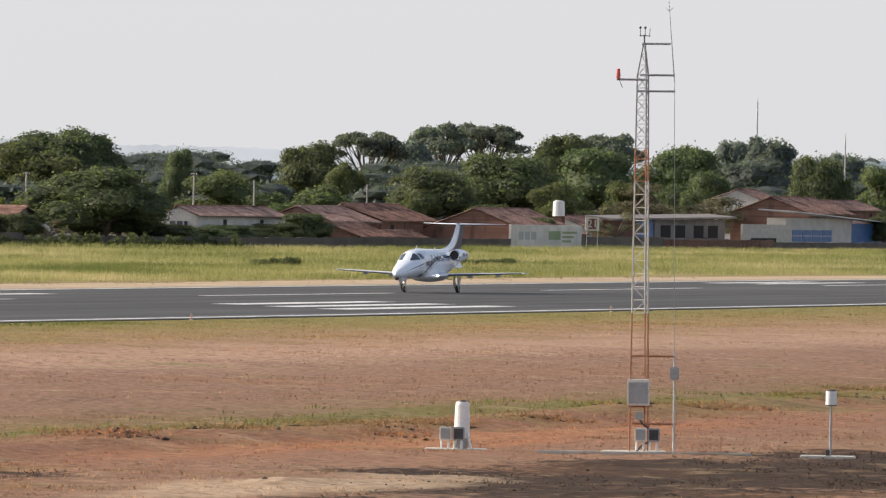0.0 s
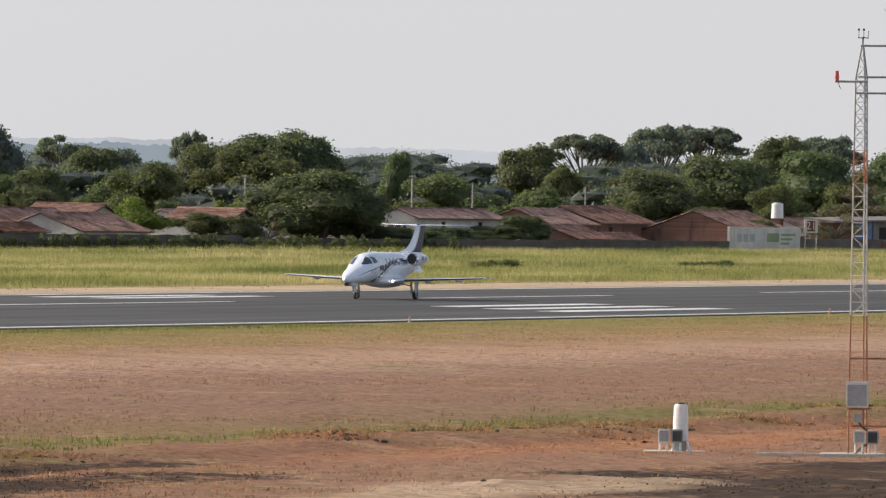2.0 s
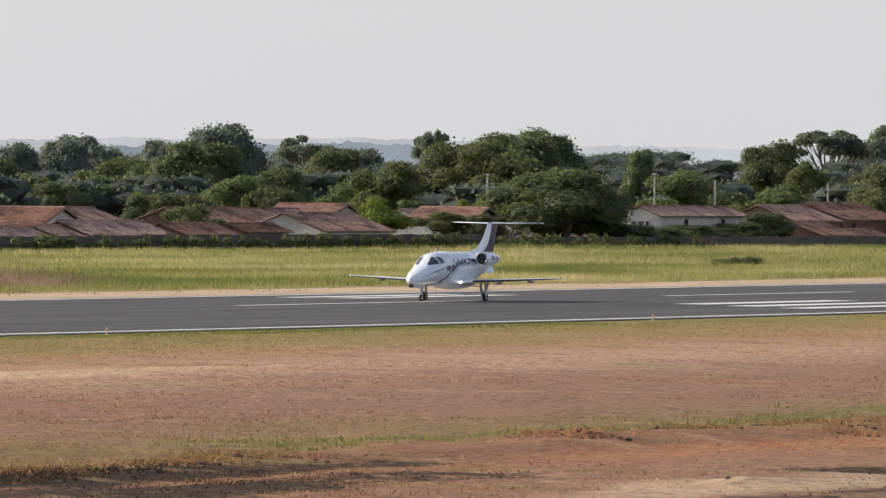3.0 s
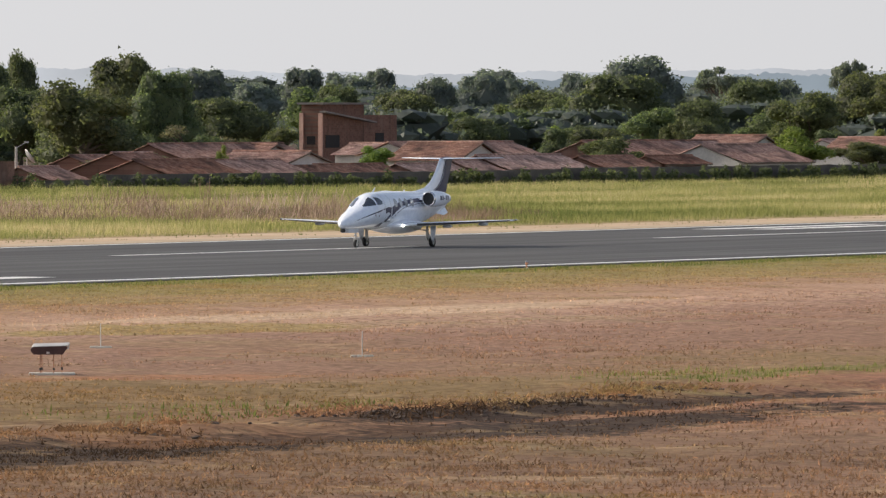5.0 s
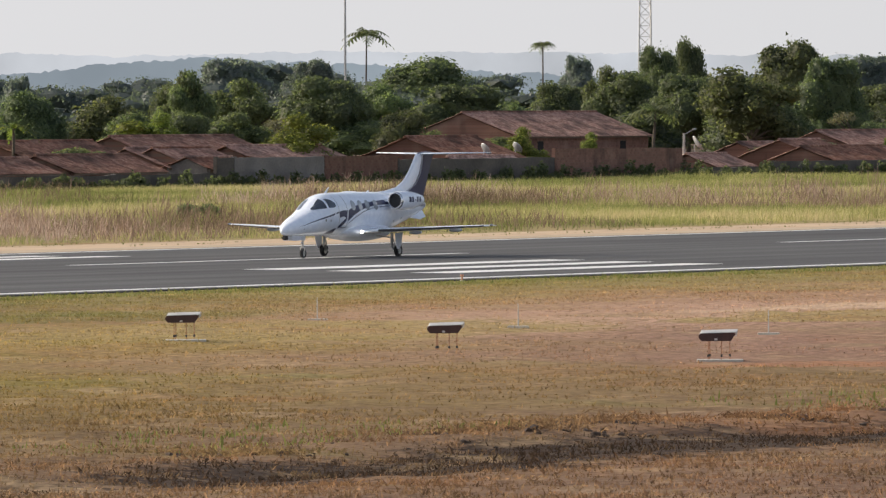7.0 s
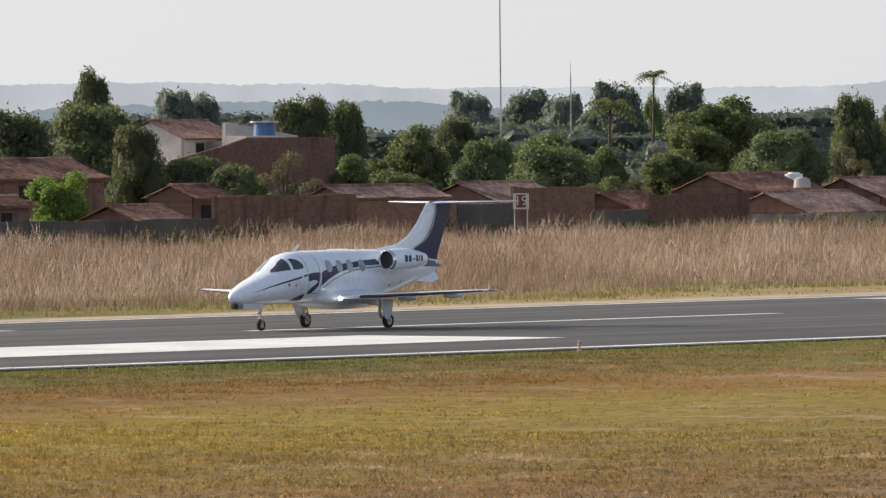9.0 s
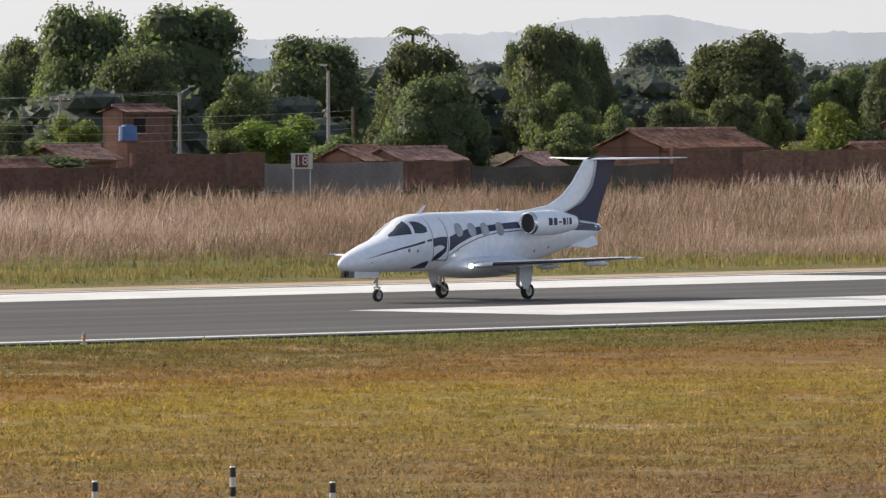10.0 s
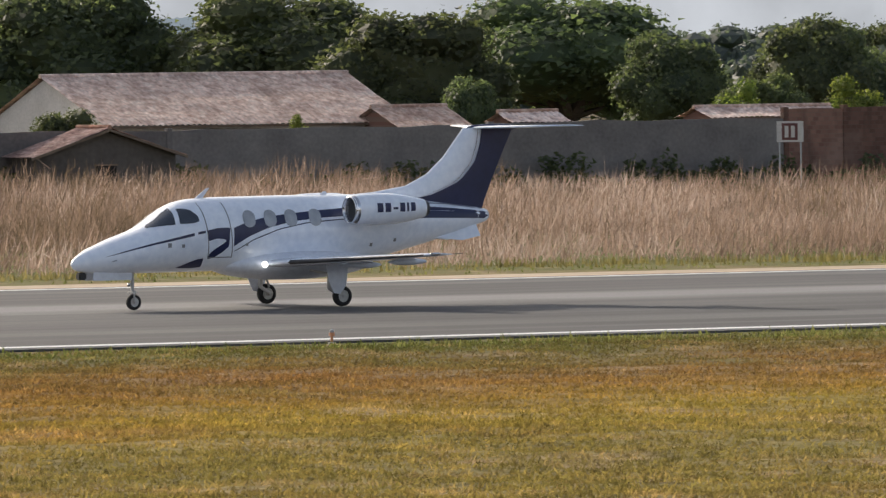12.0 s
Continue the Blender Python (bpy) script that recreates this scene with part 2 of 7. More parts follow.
def ground_colour(n, l):
    """The dirt, straw and turf tones over the whole field."""
    pos = n.new("ShaderNodeNewGeometry").outputs["Position"]
    sep = n.new("ShaderNodeSeparateXYZ")
    l.new(pos, sep.inputs[0])
    x, y = sep.outputs[0], sep.outputs[1]
    broad = noise_tex(n, l, 0.05, 4.0, pos)
    wob = noise_tex(n, l, 0.2, 4.0, pos, (1, 0.4, 1))
    fine = noise_tex(n, l, 3.2, 6.0, pos)
    grain = noise_tex(n, l, 9.0, 3.0, pos)
    ys = calc(n, l, "ADD", y, calc(n, l, "MULTIPLY_ADD", wob, 26.0, -13.0))
    ys = calc(n, l, "ADD", ys, calc(n, l, "MULTIPLY_ADD", fine, 12.0, -6.0))
    p = calc(n, l, "MULTIPLY_ADD", ys, 1 / 300.0, -50 / 300.0)
    at = lambda v: (v - 50) / 300.0
    grassy = ramp(n, l, p, ((at(55), (0.215, 0.137, 0.122)), (at(80), (0.215, 0.142, 0.108)), (at(98), (0.235, 0.172, 0.090)), (at(112), (0.262, 0.203, 0.074)),
                            (at(125), (0.290, 0.225, 0.062)), (at(133), (0.262, 0.172, 0.064)), (at(141), (0.215, 0.136, 0.062)),
                            (at(150), (0.163, 0.133, 0.060)), (at(158), (0.111, 0.122, 0.044)), (at(209), (0.252, 0.192, 0.120)),
                            (at(217), (0.148, 0.155, 0.060)), (at(240), (0.141, 0.163, 0.056)), (at(343), (0.13, 0.135, 0.06)), (at(349), (0.085, 0.075, 0.05))))
    bare = ramp(n, l, p, ((at(55), (0.27, 0.188, 0.118)), (at(72), (0.27, 0.172, 0.108)), (at(80), (0.275, 0.152, 0.09)),
                          (at(88), (0.22, 0.17, 0.075)), (at(97), (0.25, 0.165, 0.105)), (at(116), (0.28, 0.185, 0.125)),
                          (at(127), (0.42, 0.30, 0.20)), (at(136), (0.34, 0.235, 0.14)), (at(146), (0.29, 0.23, 0.10)),
                          (at(158), (0.22, 0.215, 0.075)), (at(209), (0.44, 0.335, 0.22)), (at(218), (0.33, 0.27, 0.13)),
                          (at(232), (0.24, 0.25, 0.085)), (at(343), (0.22, 0.23, 0.08)), (at(349), (0.085, 0.075, 0.05))))
    east = calc(n, l, "ADD", x, calc(n, l, "MULTIPLY_ADD", broad, 90.0, -45.0))
    # the grassy stretch ends further off the closer the ground lies to the runway
    east = calc(n, l, "ADD", east, calc(n, l, "MULTIPLY", calc(n, l, "SUBTRACT", 160.0, y, clamp=False), 0.8))
    side = calc(n, l, "MULTIPLY_ADD", east, 1 / 45.0, -205 / 45.0, clamp=True)
    grassy = mix(n, l, 1.0, grassy, (0.86, 0.83, 0.64), "MULTIPLY")
    # yellowish meadow west of the bare field
    west = calc(n, l, "SUBTRACT", calc(n, l, "MULTIPLY_ADD", y, 0.8, -22.0), calc(n, l, "MULTIPLY_ADD", broad, -60.0, x))
    west = calc(n, l, "MULTIPLY_ADD", west, 1 / 22.0, 0.0, clamp=True)
    west = calc(n, l, "MULTIPLY", west, calc(n, l, "MULTIPLY_ADD", ys, -1 / 14.0, 124 / 14.0, clamp=True))
    grassy = mix(n, l, west, grassy, (0.195, 0.158, 0.048))
    bare = mix(n, l, 1.0, bare, (1.02, 0.94, 1.01), "MULTIPLY")
    col = mix(n, l, side, grassy, bare)
    # tufts of green and straw
    green = calc(n, l, "MULTIPLY_ADD", noise_tex(n, l, 0.20, 6.0, pos, (1, 0.4, 1)), 6.0, -3.5, clamp=True)
    col = mix(n, l, calc(n, l, "MULTIPLY", green, 0.5), col, (0.17, 0.17, 0.06))
    straw = calc(n, l, "MULTIPLY_ADD", noise_tex(n, l, 0.38, 6.0, pos, (1, 0.4, 1)), 7.0, -4.2, clamp=True)
    col = mix(n, l, calc(n, l, "MULTIPLY", straw, 0.6), col, (0.42, 0.31, 0.19))

    def patch(cx, cy, rx, ry, edge=0.5):
        dx = calc(n, l, "MULTIPLY_ADD", x, 1 / rx, -cx / rx)
        dy = calc(n, l, "MULTIPLY_ADD", y, 1 / ry, -cy / ry)
        r = calc(n, l, "ADD", calc(n, l, "MULTIPLY", dx, dx), calc(n, l, "MULTIPLY", dy, dy))
        r = calc(n, l, "ADD", r, calc(n, l, "MULTIPLY_ADD", wob, 2.2, -1.1))
        r = calc(n, l, "ADD", r, calc(n, l, "MULTIPLY_ADD", fine, 1.4, -0.7))
        return calc(n, l, "MULTIPLY_ADD", r, -1 / edge, 1 / edge, clamp=True)
    burnt = calc(n, l, "MAXIMUM", patch(190, 62.5, 30, 8.0), calc(n, l, "MAXIMUM", patch(172, 80.5, 16, 1.6), patch(147, 76, 34, 3.6)))
    col = mix(n, l, calc(n, l, "MULTIPLY", burnt, 0.93), col, (0.040, 0.028, 0.022))
    red = calc(n, l, "MAXIMUM", patch(212, 79, 24, 3.4), patch(186, 99, 7, 3.0))
    col = mix(n, l, calc(n, l, "MULTIPLY", red, 0.45), col, (0.40, 0.18, 0.085))
    straw_patch = calc(n, l, "MAXIMUM", patch(206, 128, 17, 9), patch(232, 122, 12, 4))
    col = mix(n, l, calc(n, l, "MULTIPLY", straw_patch, 0.7), col, (0.30, 0.235, 0.085))
    pale = calc(n, l, "MAXIMUM", patch(171, 67.3, 10, 3.0), calc(n, l, "MAXIMUM", patch(226, 66, 14, 2.6), patch(255, 128, 26, 3.0)))
    col = mix(n, l, calc(n, l, "MULTIPLY", pale, 0.7), col, (0.52, 0.39, 0.27))
    lush = calc(n, l, "MAXIMUM", patch(250, 89, 34, 2.6), calc(n, l, "MAXIMUM", patch(205, 87, 20, 1.6), patch(215, 143, 20, 7)))
    col = mix(n, l, calc(n, l, "MULTIPLY", lush, 0.5), col, (0.13, 0.155, 0.04))
    clump = calc(n, l, "MULTIPLY_ADD", noise_tex(n, l, 1.0, 6.0, pos), 5.0, -2.75, clamp=True)
    col = mix(n, l, calc(n, l, "MULTIPLY", clump, 0.55), col, (0.12, 0.078, 0.045))
    # sun-bleached and rusty patches a stride or two across
    bleach = calc(n, l, "MULTIPLY_ADD", noise_tex(n, l, 0.5, 6.0, pos), 6.0, -3.35, clamp=True)
    col = mix(n, l, calc(n, l, "MULTIPLY", bleach, 0.5), col, (0.40, 0.285, 0.165))
    rusty = calc(n, l, "MULTIPLY_ADD", noise_tex(n, l, 0.16, 5.0, pos, (0.7, 0.5, 1)), 6.0, -3.3, clamp=True)
    col = mix(n, l, calc(n, l, "MULTIPLY", rusty, 0.35), col, (0.28, 0.135, 0.06))
    dark = ramp(n, l, fine, ((0.34, (0.76, 0.74, 0.72)), (0.62, (1.18, 1.18, 1.18))))
    col = mix(n, l, 1.0, col, dark, "MULTIPLY")
    col = mix(n, l, 0.35, col, ramp(n, l, grain, ((0.3, (0.6, 0.6, 0.6)), (0.7, (1.3, 1.3, 1.3)))), "MULTIPLY")
    return col, fine, grain


def ground_material():
    m, n, l, b = node_material("dry_airfield_ground")
    col, fine, grain = ground_colour(n, l)
    l.new(col, b.inputs["Base Color"])
    b.inputs["Roughness"].default_value = 0.95
    b.inputs["Specular IOR Level"].default_value = 0.1
    bump(n, l, b, calc(n, l, "ADD", fine, calc(n, l, "MULTIPLY", grain, 0.35)), 0.8, 0.10)
    return m


def steps(*runs):
    out = []
    for a, b, d in runs:
        k = max(1, round((b - a) / d))
        out += [a + (b - a) * i / k for i in range(k)]
    return out + [runs[-1][1]]


def sheet(name, xs, ys, height, material):
    vs = [(x, y, height(x, y)) for y in ys for x in xs]
    w = len(xs)
    fs = [(j * w + i, j * w + i + 1, (j + 1) * w + i + 1, (j + 1) * w + i) for j in range(len(ys) - 1) for i in range(w - 1)]
    me = bpy.data.meshes.new(name)
    me.from_pydata(vs, [], fs)
    me.materials.append(material)
    me.shade_smooth()
    return new(name, me)


GROUND = ground_material()
xs = steps((-4600, -600, 800), (-600, 20, 60), (20, 100, 1.1), (100, 340, 0.6), (340, 620, 5), (620, 1400, 40), (1400, 4600, 640))
ys = steps((-600, 30, 90), (30, 56, 4), (56, 130, 0.5), (130, 159, 0.8), (159, 209, 10), (209, 352, 4), (352, 700, 40), (700, 4700, 800))
ground = sheet("ground", xs, ys, ground_z, GROUND)
tagged(ground, "dry reddish-brown airfield dirt with patchy straw and green grass", "ground", kind="structure")


def asphalt_material():
    m, n, l, b = node_material("runway_asphalt")
    pos = n.new("ShaderNodeNewGeometry").outputs["Position"]
    sep = n.new("ShaderNodeSeparateXYZ")
    l.new(pos, sep.inputs[0])
    streak = noise_tex(n, l, 1.0, 5.0, pos, (0.012, 0.45, 1))
    blotch = noise_tex(n, l, 0.07, 4.0, pos)
    grain = noise_tex(n, l, 9.0, 3.0, pos)
    col = ramp(n, l, streak, ((0.25, (0.045, 0.045, 0.047)), (0.5, (0.07, 0.07, 0.072)), (0.75, (0.115, 0.114, 0.113))))
    # worn, paler lane near the middle at the near end
    yy = calc(n, l, "ADD", sep.outputs[1], calc(n, l, "MULTIPLY_ADD", blotch, 3.0, -1.5))
    lane = calc(n, l, "MULTIPLY_ADD", calc(n, l, "ABSOLUTE", calc(n, l, "SUBTRACT", yy, 187.0)), -0.35, 1.5, clamp=True)
    lane = calc(n, l, "MULTIPLY", lane, calc(n, l, "MULTIPLY_ADD", sep.outputs[0], -1 / 40.0, 168 / 40.0, clamp=True))
    col = mix(n, l, calc(n, l, "MULTIPLY", lane, 0.6), col, (0.29, 0.285, 0.285))
    col = mix(n, l, 0.7, col, ramp(n, l, blotch, ((0.3, (0.75, 0.75, 0.76)), (0.7, (1.2, 1.2, 1.19)))), "MULTIPLY")
    col = mix(n, l, 0.5, col, ramp(n, l, grain, ((0.3, (0.7, 0.7, 0.7)), (0.7, (1.3, 1.3, 1.3)))), "MULTIPLY")
    l.new(col, b.inputs["Base Color"])
    b.inputs["Roughness"].default_value = 0.8
    b.inputs["Specular IOR Level"].default_value = 0.2
    bump(n, l, b, grain, 0.4, 0.01)
    return m


ASPHALT = asphalt_material()
NEAR_EDGE, FAR_EDGE = 161.83, 206.65


def crown(y):
    """The runway's middle stands a little above its edges."""
    return 0.07 * max(0.0, 1 - abs(y - 187.0) / (26.47 if y < 187 else 20.95))


def strip(name, x0, x1, y0, y1, lift, depth, material):
    """A flat strip that follows the runway's sag and crown."""
    n = max(1, round((x1 - x0) / 12.0))
    rings = []
    for i in range(n + 1):
        x = x0 + (x1 - x0) * i / n
        z = rise(x) + lift
        mid = [(x, y, z + crown(y)) for y in ([y0] + [187.0] * (y0 < 187 < y1) + [y1])]
        rings.append([(x, y0, z - depth)] + mid + [(x, y1, z - depth)])
    return part(name, loft(rings), material)


runway = strip("runway", -700, 1700, NEAR_EDGE - 1.3, FAR_EDGE + 1.3, 0.0, 0.4, ASPHALT)
tagged(runway, "dark grey asphalt runway with worn tyre streaks", "runway", kind="structure")
shoulder = strip("trim", -700, 1700, FAR_EDGE + 1.3, FAR_EDGE + 5.5, -0.02, 0.3,
                 plain("sandy_shoulder", (0.36, 0.27, 0.17), (0.46, 0.36, 0.25), 0.95, 0, 0.2, 2.0, 0.4))
wide_shoulder = strip("trim", 320, 1700, FAR_EDGE + 5.52, FAR_EDGE + 12.5, -0.03, 0.3,
                      plain("loose_sand", (0.40, 0.28, 0.17), (0.54, 0.40, 0.26), 0.95, 0, 0.12, 1.2, 0.4))
tagged(wide_shoulder, "strip of loose orange sand beyond the runway", "shoulder", kind="structure")
tagged(shoulder, "pale sandy runway shoulder strip", "shoulder", kind="structure")


def marking(name, x0, x1, y0, y1, label, category, group=""):
    ob = strip(name, x0, x1, y0, y1, 0.006, 0.004, LINE_PAINT)
    return tagged(ob, label, category, group)


marking("edge_line", -700, 1700, NEAR_EDGE - 0.35, NEAR_EDGE + 0.35, "white painted runway edge line on dark asphalt", "marking", "runway edge lines")
marking("edge_line", -700, 1700, FAR_EDGE - 0.35, FAR_EDGE + 0.35, "white painted runway edge line on dark asphalt", "marking", "runway edge lines")
for x0 in (-130, -70, 230, 290, 350, 410, 470, 530, 590, 650, 710):
    c = 187.4 + 3.5 * (x0 + 15 - 300) / 200
    marking("centre_line_dash", x0, x0 + 30, c - 0.3, c + 0.3, "faded white centre line dash on the runway", "marking", "runway centre line dashes")
for x0 in (286, 441, 591):
    for k in range(3):
        near = 176.2 - 4.4 * k + (1.2 if x0 > 400 else 0)
        marking("touchdown_stripe", x0 - 2.3 * k * (x0 > 400) - 1.2 * k, x0 + 23 - 2.3 * k, near - 0.8, near + 1.0, "white painted touchdown stripe on the runway", "marking", "touchdown stripes")
    for k in range(2):
        far = 198.6 + 3.4 * k
        marking("touchdown_stripe", x0 + 2, x0 + 24.5, far - 0.8, far + 0.8, "white painted touchdown stripe on the runway", "marking", "touchdown stripes")
marking("aiming_point", 181.3, 226.0, 170.3, 178.6, "broad white aiming point block on the runway", "marking", "aiming point blocks")
marking("aiming_point", 183.5, 229.3, 196.0, 205.2, "broad white aiming point block on the runway", "marking", "aiming point blocks")


# ---- the aircraft: origin under the nose wheel, +x towards the tail, +y to its right wing ----
BODY = ((-1.63, 1.13, 1.08, 0.03), (-1.56, 1.23, 1.00, 0.11), (-1.46, 1.31, 0.95, 0.19), (-1.2, 1.46, 0.90, 0.36), (-0.6, 1.69, 0.88, 0.56),
        (0.0, 1.88, 0.87, 0.68), (0.2, 1.97, 0.87, 0.71), (0.4, 2.09, 0.87, 0.74), (0.6, 2.23, 0.87, 0.76), (0.85, 2.39, 0.87, 0.78), (1.15, 2.52, 0.87, 0.79),
        (1.5, 2.59, 0.87, 0.80), (2.2, 2.625, 0.87, 0.80), (4.5, 2.635, 0.87, 0.80), (6.0, 2.62, 0.96, 0.79), (7.0, 2.56, 1.15, 0.70),
        (7.95, 2.46, 1.37, 0.54), (8.88, 2.34, 1.60, 0.36), (9.55, 2.26, 1.80, 0.22), (9.86, 2.20, 1.90, 0.13), (9.92, 2.16, 1.95, 0.10))


def body_ring(x, n=36, grow=0.0):
    top, low, half = lerp_table(BODY, x)
    zc, hh = (top + low) / 2, (top - low) / 2 + grow
    ring = []
    for k in range(n):
        a = 2 * math.pi * k / n
        c, s = math.cos(a), math.sin(a)
        ring.append((x, (half + grow) * math.copysign(abs(s) ** 0.92, s), zc + hh * math.copysign(abs(c) ** 0.92, c)))
    return ring


def body_side(x, z, side, grow=0.006):
    """The point of the fuselage skin at that length and height."""
    top, low, half = lerp_table(BODY, x)
    z = max(low + 0.01, min(top - 0.01, z))
    zc, hh = (top + low) / 2, (top - low) / 2
    c = max(-1.0, min(1.0, (z - zc) / hh))
    s = (1 - abs(c) ** (2 / 0.92)) ** 0.46
    ny, nz = s, c
    return (x, side * ((half) * s + grow * abs(ny)), z + grow * nz)


def skin_patch(bm, x0, x1, low, top, side, nx=10, nz=4, grow=0.006):
    """A panel on the fuselage between two curves low(f) and top(f), each giving (x, z) for f in 0..1."""
    grid = []
    for i in range(nx + 1):
        a, b = low(i / nx), top(i / nx)
        grid.append([bm.verts.new(body_side(a[0] + (b[0] - a[0]) * j / nz, a[1] + (b[1] - a[1]) * j / nz, side, grow)) for j in range(nz + 1)])
    for p, q in zip(grid, grid[1:]):
        for j in range(nz):
            bm.faces.new((p[j], q[j], q[j + 1], p[j + 1]))
    return bm


def along(points):
    """A curve through points, for f in 0..1."""
    def at(f):
        k = min(int(f * (len(points) - 1)), len(points) - 2)
        g = f * (len(points) - 1) - k
        return tuple(p + (q - p) * g for p, q in zip(points[k], points[k + 1]))
    return at


def wing_section(x0, chord, thick, y, z, n=9):
    """An aerofoil outline in the plane of y."""
    pts = []
    for k in range(n):
        f = (1 - math.cos(math.pi * k / (n - 1))) / 2
        pts.append((x0 + chord * f, y, z + thick * (1.35 * math.sqrt(f) * (1 - f) + 0.02)))
    for k in range(n - 1, 0, -1):
        f = (1 - math.cos(math.pi * k / (n - 1))) / 2
        pts.append((x0 + chord * f, y, z - thick * (0.75 * math.sqrt(f) * (1 - f) + 0.02)))
    return pts


def wheel(parent, name, x, y, r, w, label):
    hub = new(name)
    hub.parent = parent
    hub.empty_display_size = 0.1
    hub.location = (x, y, r)
    hub["label"] = label
    bm = bmesh.new()
    prof = ((0.60, 0.5), (0.86, 0.5), (0.97, 0.34), (1.0, 0.0), (0.97, -0.34), (0.86, -0.5), (0.60, -0.5))
    rings = [[(r * p * math.cos(a), w * q, r * p * math.sin(a)) for p, q in prof] for a in [2 * math.pi * k / 24 for k in range(24)]]
    vs = [[bm.verts.new(p) for p in ring] for ring in rings]
    for k in range(24):
        a, b = vs[k], vs[(k + 1) % 24]
        for j in range(len(prof)):
            bm.faces.new((a[j], a[(j + 1) % len(prof)], b[(j + 1) % len(prof)], b[j]))
    part("tyre", bm, RUBBER, hub, smooth=True)
    bm = bmesh.new()
    tube(bm, (0, -w * 0.36, 0), (0, w * 0.36, 0), r * 0.62, sides=20)
    tube(bm, (0, -w * 0.5, 0), (0, w * 0.5, 0), r * 0.22, sides=12)
    for k in range(5):
        a = 2 * math.pi * k / 5
        tube(bm, (r * 0.4 * math.cos(a), -w * 0.42, r * 0.4 * math.sin(a)), (r * 0.4 * math.cos(a), w * 0.42, r * 0.4 * math.sin(a)), r * 0.08, sides=6)
    part("rim", bm, PALE_STEEL, hub)
    return hub


def build_jet():
    jet = thing("business_jet", (0, 0, 0), "small white twin-engine business jet with navy swoosh, on the runway", "aircraft")
    xs = sorted({r[0] for r in BODY} | {i * 0.25 for i in range(1, 38)})
    body = part("fuselage", loft([body_ring(x) for x in xs]), WHITE_PAINT, jet, smooth=True)
    # belly fairing under the wing
    bm = bmesh.new()
    bmesh.ops.create_uvsphere(bm, u_segments=28, v_segments=16, radius=1.0, matrix=Matrix.Translation((4.35, 0, 1.02)) @ Matrix.Diagonal((2.25, 1.02, 0.40, 1)))
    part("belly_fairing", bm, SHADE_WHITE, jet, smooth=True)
    # cockpit glazing, one pane to each side in front and one behind it
    for side in (-1, 1):
        bm = bmesh.new()
        skin_patch(bm, 0, 1, along(((0.20, 1.93), (0.40, 1.96), (0.60, 1.985), (0.82, 2.00))),
                   along(((0.26, 1.985), (0.44, 2.09), (0.66, 2.25), (0.88, 2.385))), side, 14, 6, 0.008)
        part("windshield", bm, GLASS_DARK, body, "dark glossy windshield pane", smooth=True)
        bm = bmesh.new()
        skin_patch(bm, 0, 1, along(((0.93, 2.02), (1.10, 2.02), (1.30, 2.03), (1.44, 2.07))),
                   along(((0.99, 2.365), (1.12, 2.375), (1.28, 2.34), (1.43, 2.20))), side, 10, 5, 0.008)
        part("side_window", bm, GLASS_DARK, body, smooth=True)
        for x in (2.80, 3.38, 3.95, 4.62):
            bm = bmesh.new()
            n = 16
            def edge(sgn):
                return lambda f: (x - 0.17 * math.cos(math.pi * f), 2.10 + sgn * 0.20 * math.sin(math.pi * f) ** 0.7)
            skin_patch(bm, 0, 1, edge(-1), edge(1), side, 12, 4, 0.012)
            part("cabin_window", bm, PANE_GREY, body, smooth=True)
        # the navy band that sweeps up from the belly behind the door to the engine
        bm = bmesh.new()
        skin_patch(bm, 0, 1, along(((2.36, 1.46), (2.75, 1.68), (3.3, 1.88), (4.0, 2.02), (4.8, 2.09), (5.6, 2.12), (6.6, 2.12))),
                   along(((2.36, 1.90), (2.75, 2.03), (3.3, 2.14), (4.0, 2.21), (4.8, 2.27), (5.6, 2.31), (6.6, 2.33))), side, 26, 4, 0.005)
        skin_patch(bm, 0, 1, along(((1.66, 1.60), (1.9, 1.66), (2.1, 1.64), (2.22, 1.52))), along(((1.62, 1.85), (1.9, 1.90), (2.1, 1.91), (2.26, 1.90))), side, 10, 4, 0.005)
        skin_patch(bm, 0, 1, along(((1.70, 1.18), (1.85, 1.20), (2.05, 1.32), (2.22, 1.46))), along(((1.72, 1.30), (1.86, 1.42), (2.05, 1.52), (2.24, 1.66))), side, 10, 4, 0.005)
        skin_patch(bm, 0, 1, along(((0.95, 0.98), (1.2, 0.97), (1.4, 0.97), (1.62, 0.99))), along(((0.96, 0.99), (1.2, 1.10), (1.4, 1.17), (1.58, 1.20))), side, 10, 3, 0.005)
        skin_patch(bm, 0, 1, along(((-0.95, 1.27), (-0.4, 1.40), (0.3, 1.55), (1.28, 1.73))), along(((-0.95, 1.275), (-0.4, 1.43), (0.3, 1.60), (1.28, 1.80))), side, 22, 1, 0.005)
        skin_patch(bm, 0, 1, along(((1.38, 1.76), (1.5, 1.78), (1.58, 1.79))), along(((1.38, 1.82), (1.5, 1.84), (1.58, 1.85))), side, 4, 1, 0.005)
        skin_patch(bm, 0, 1, along(((2.40, 1.34), (2.9, 1.60), (3.6, 1.83), (4.4, 1.97), (5.4, 2.03), (6.6, 2.03))),
                   along(((2.40, 1.36), (2.9, 1.625), (3.6, 1.855), (4.4, 1.995), (5.4, 2.055), (6.6, 2.055))), side, 26, 1, 0.005)
        skin_patch(bm, 0, 1, along(((6.9, 1.98), (7.8, 2.02), (8.7, 2.00), (9.88, 1.97))), along(((6.9, 2.30), (7.8, 2.40), (8.7, 2.34), (9.88, 2.19))), side, 16, 3, 0.005)
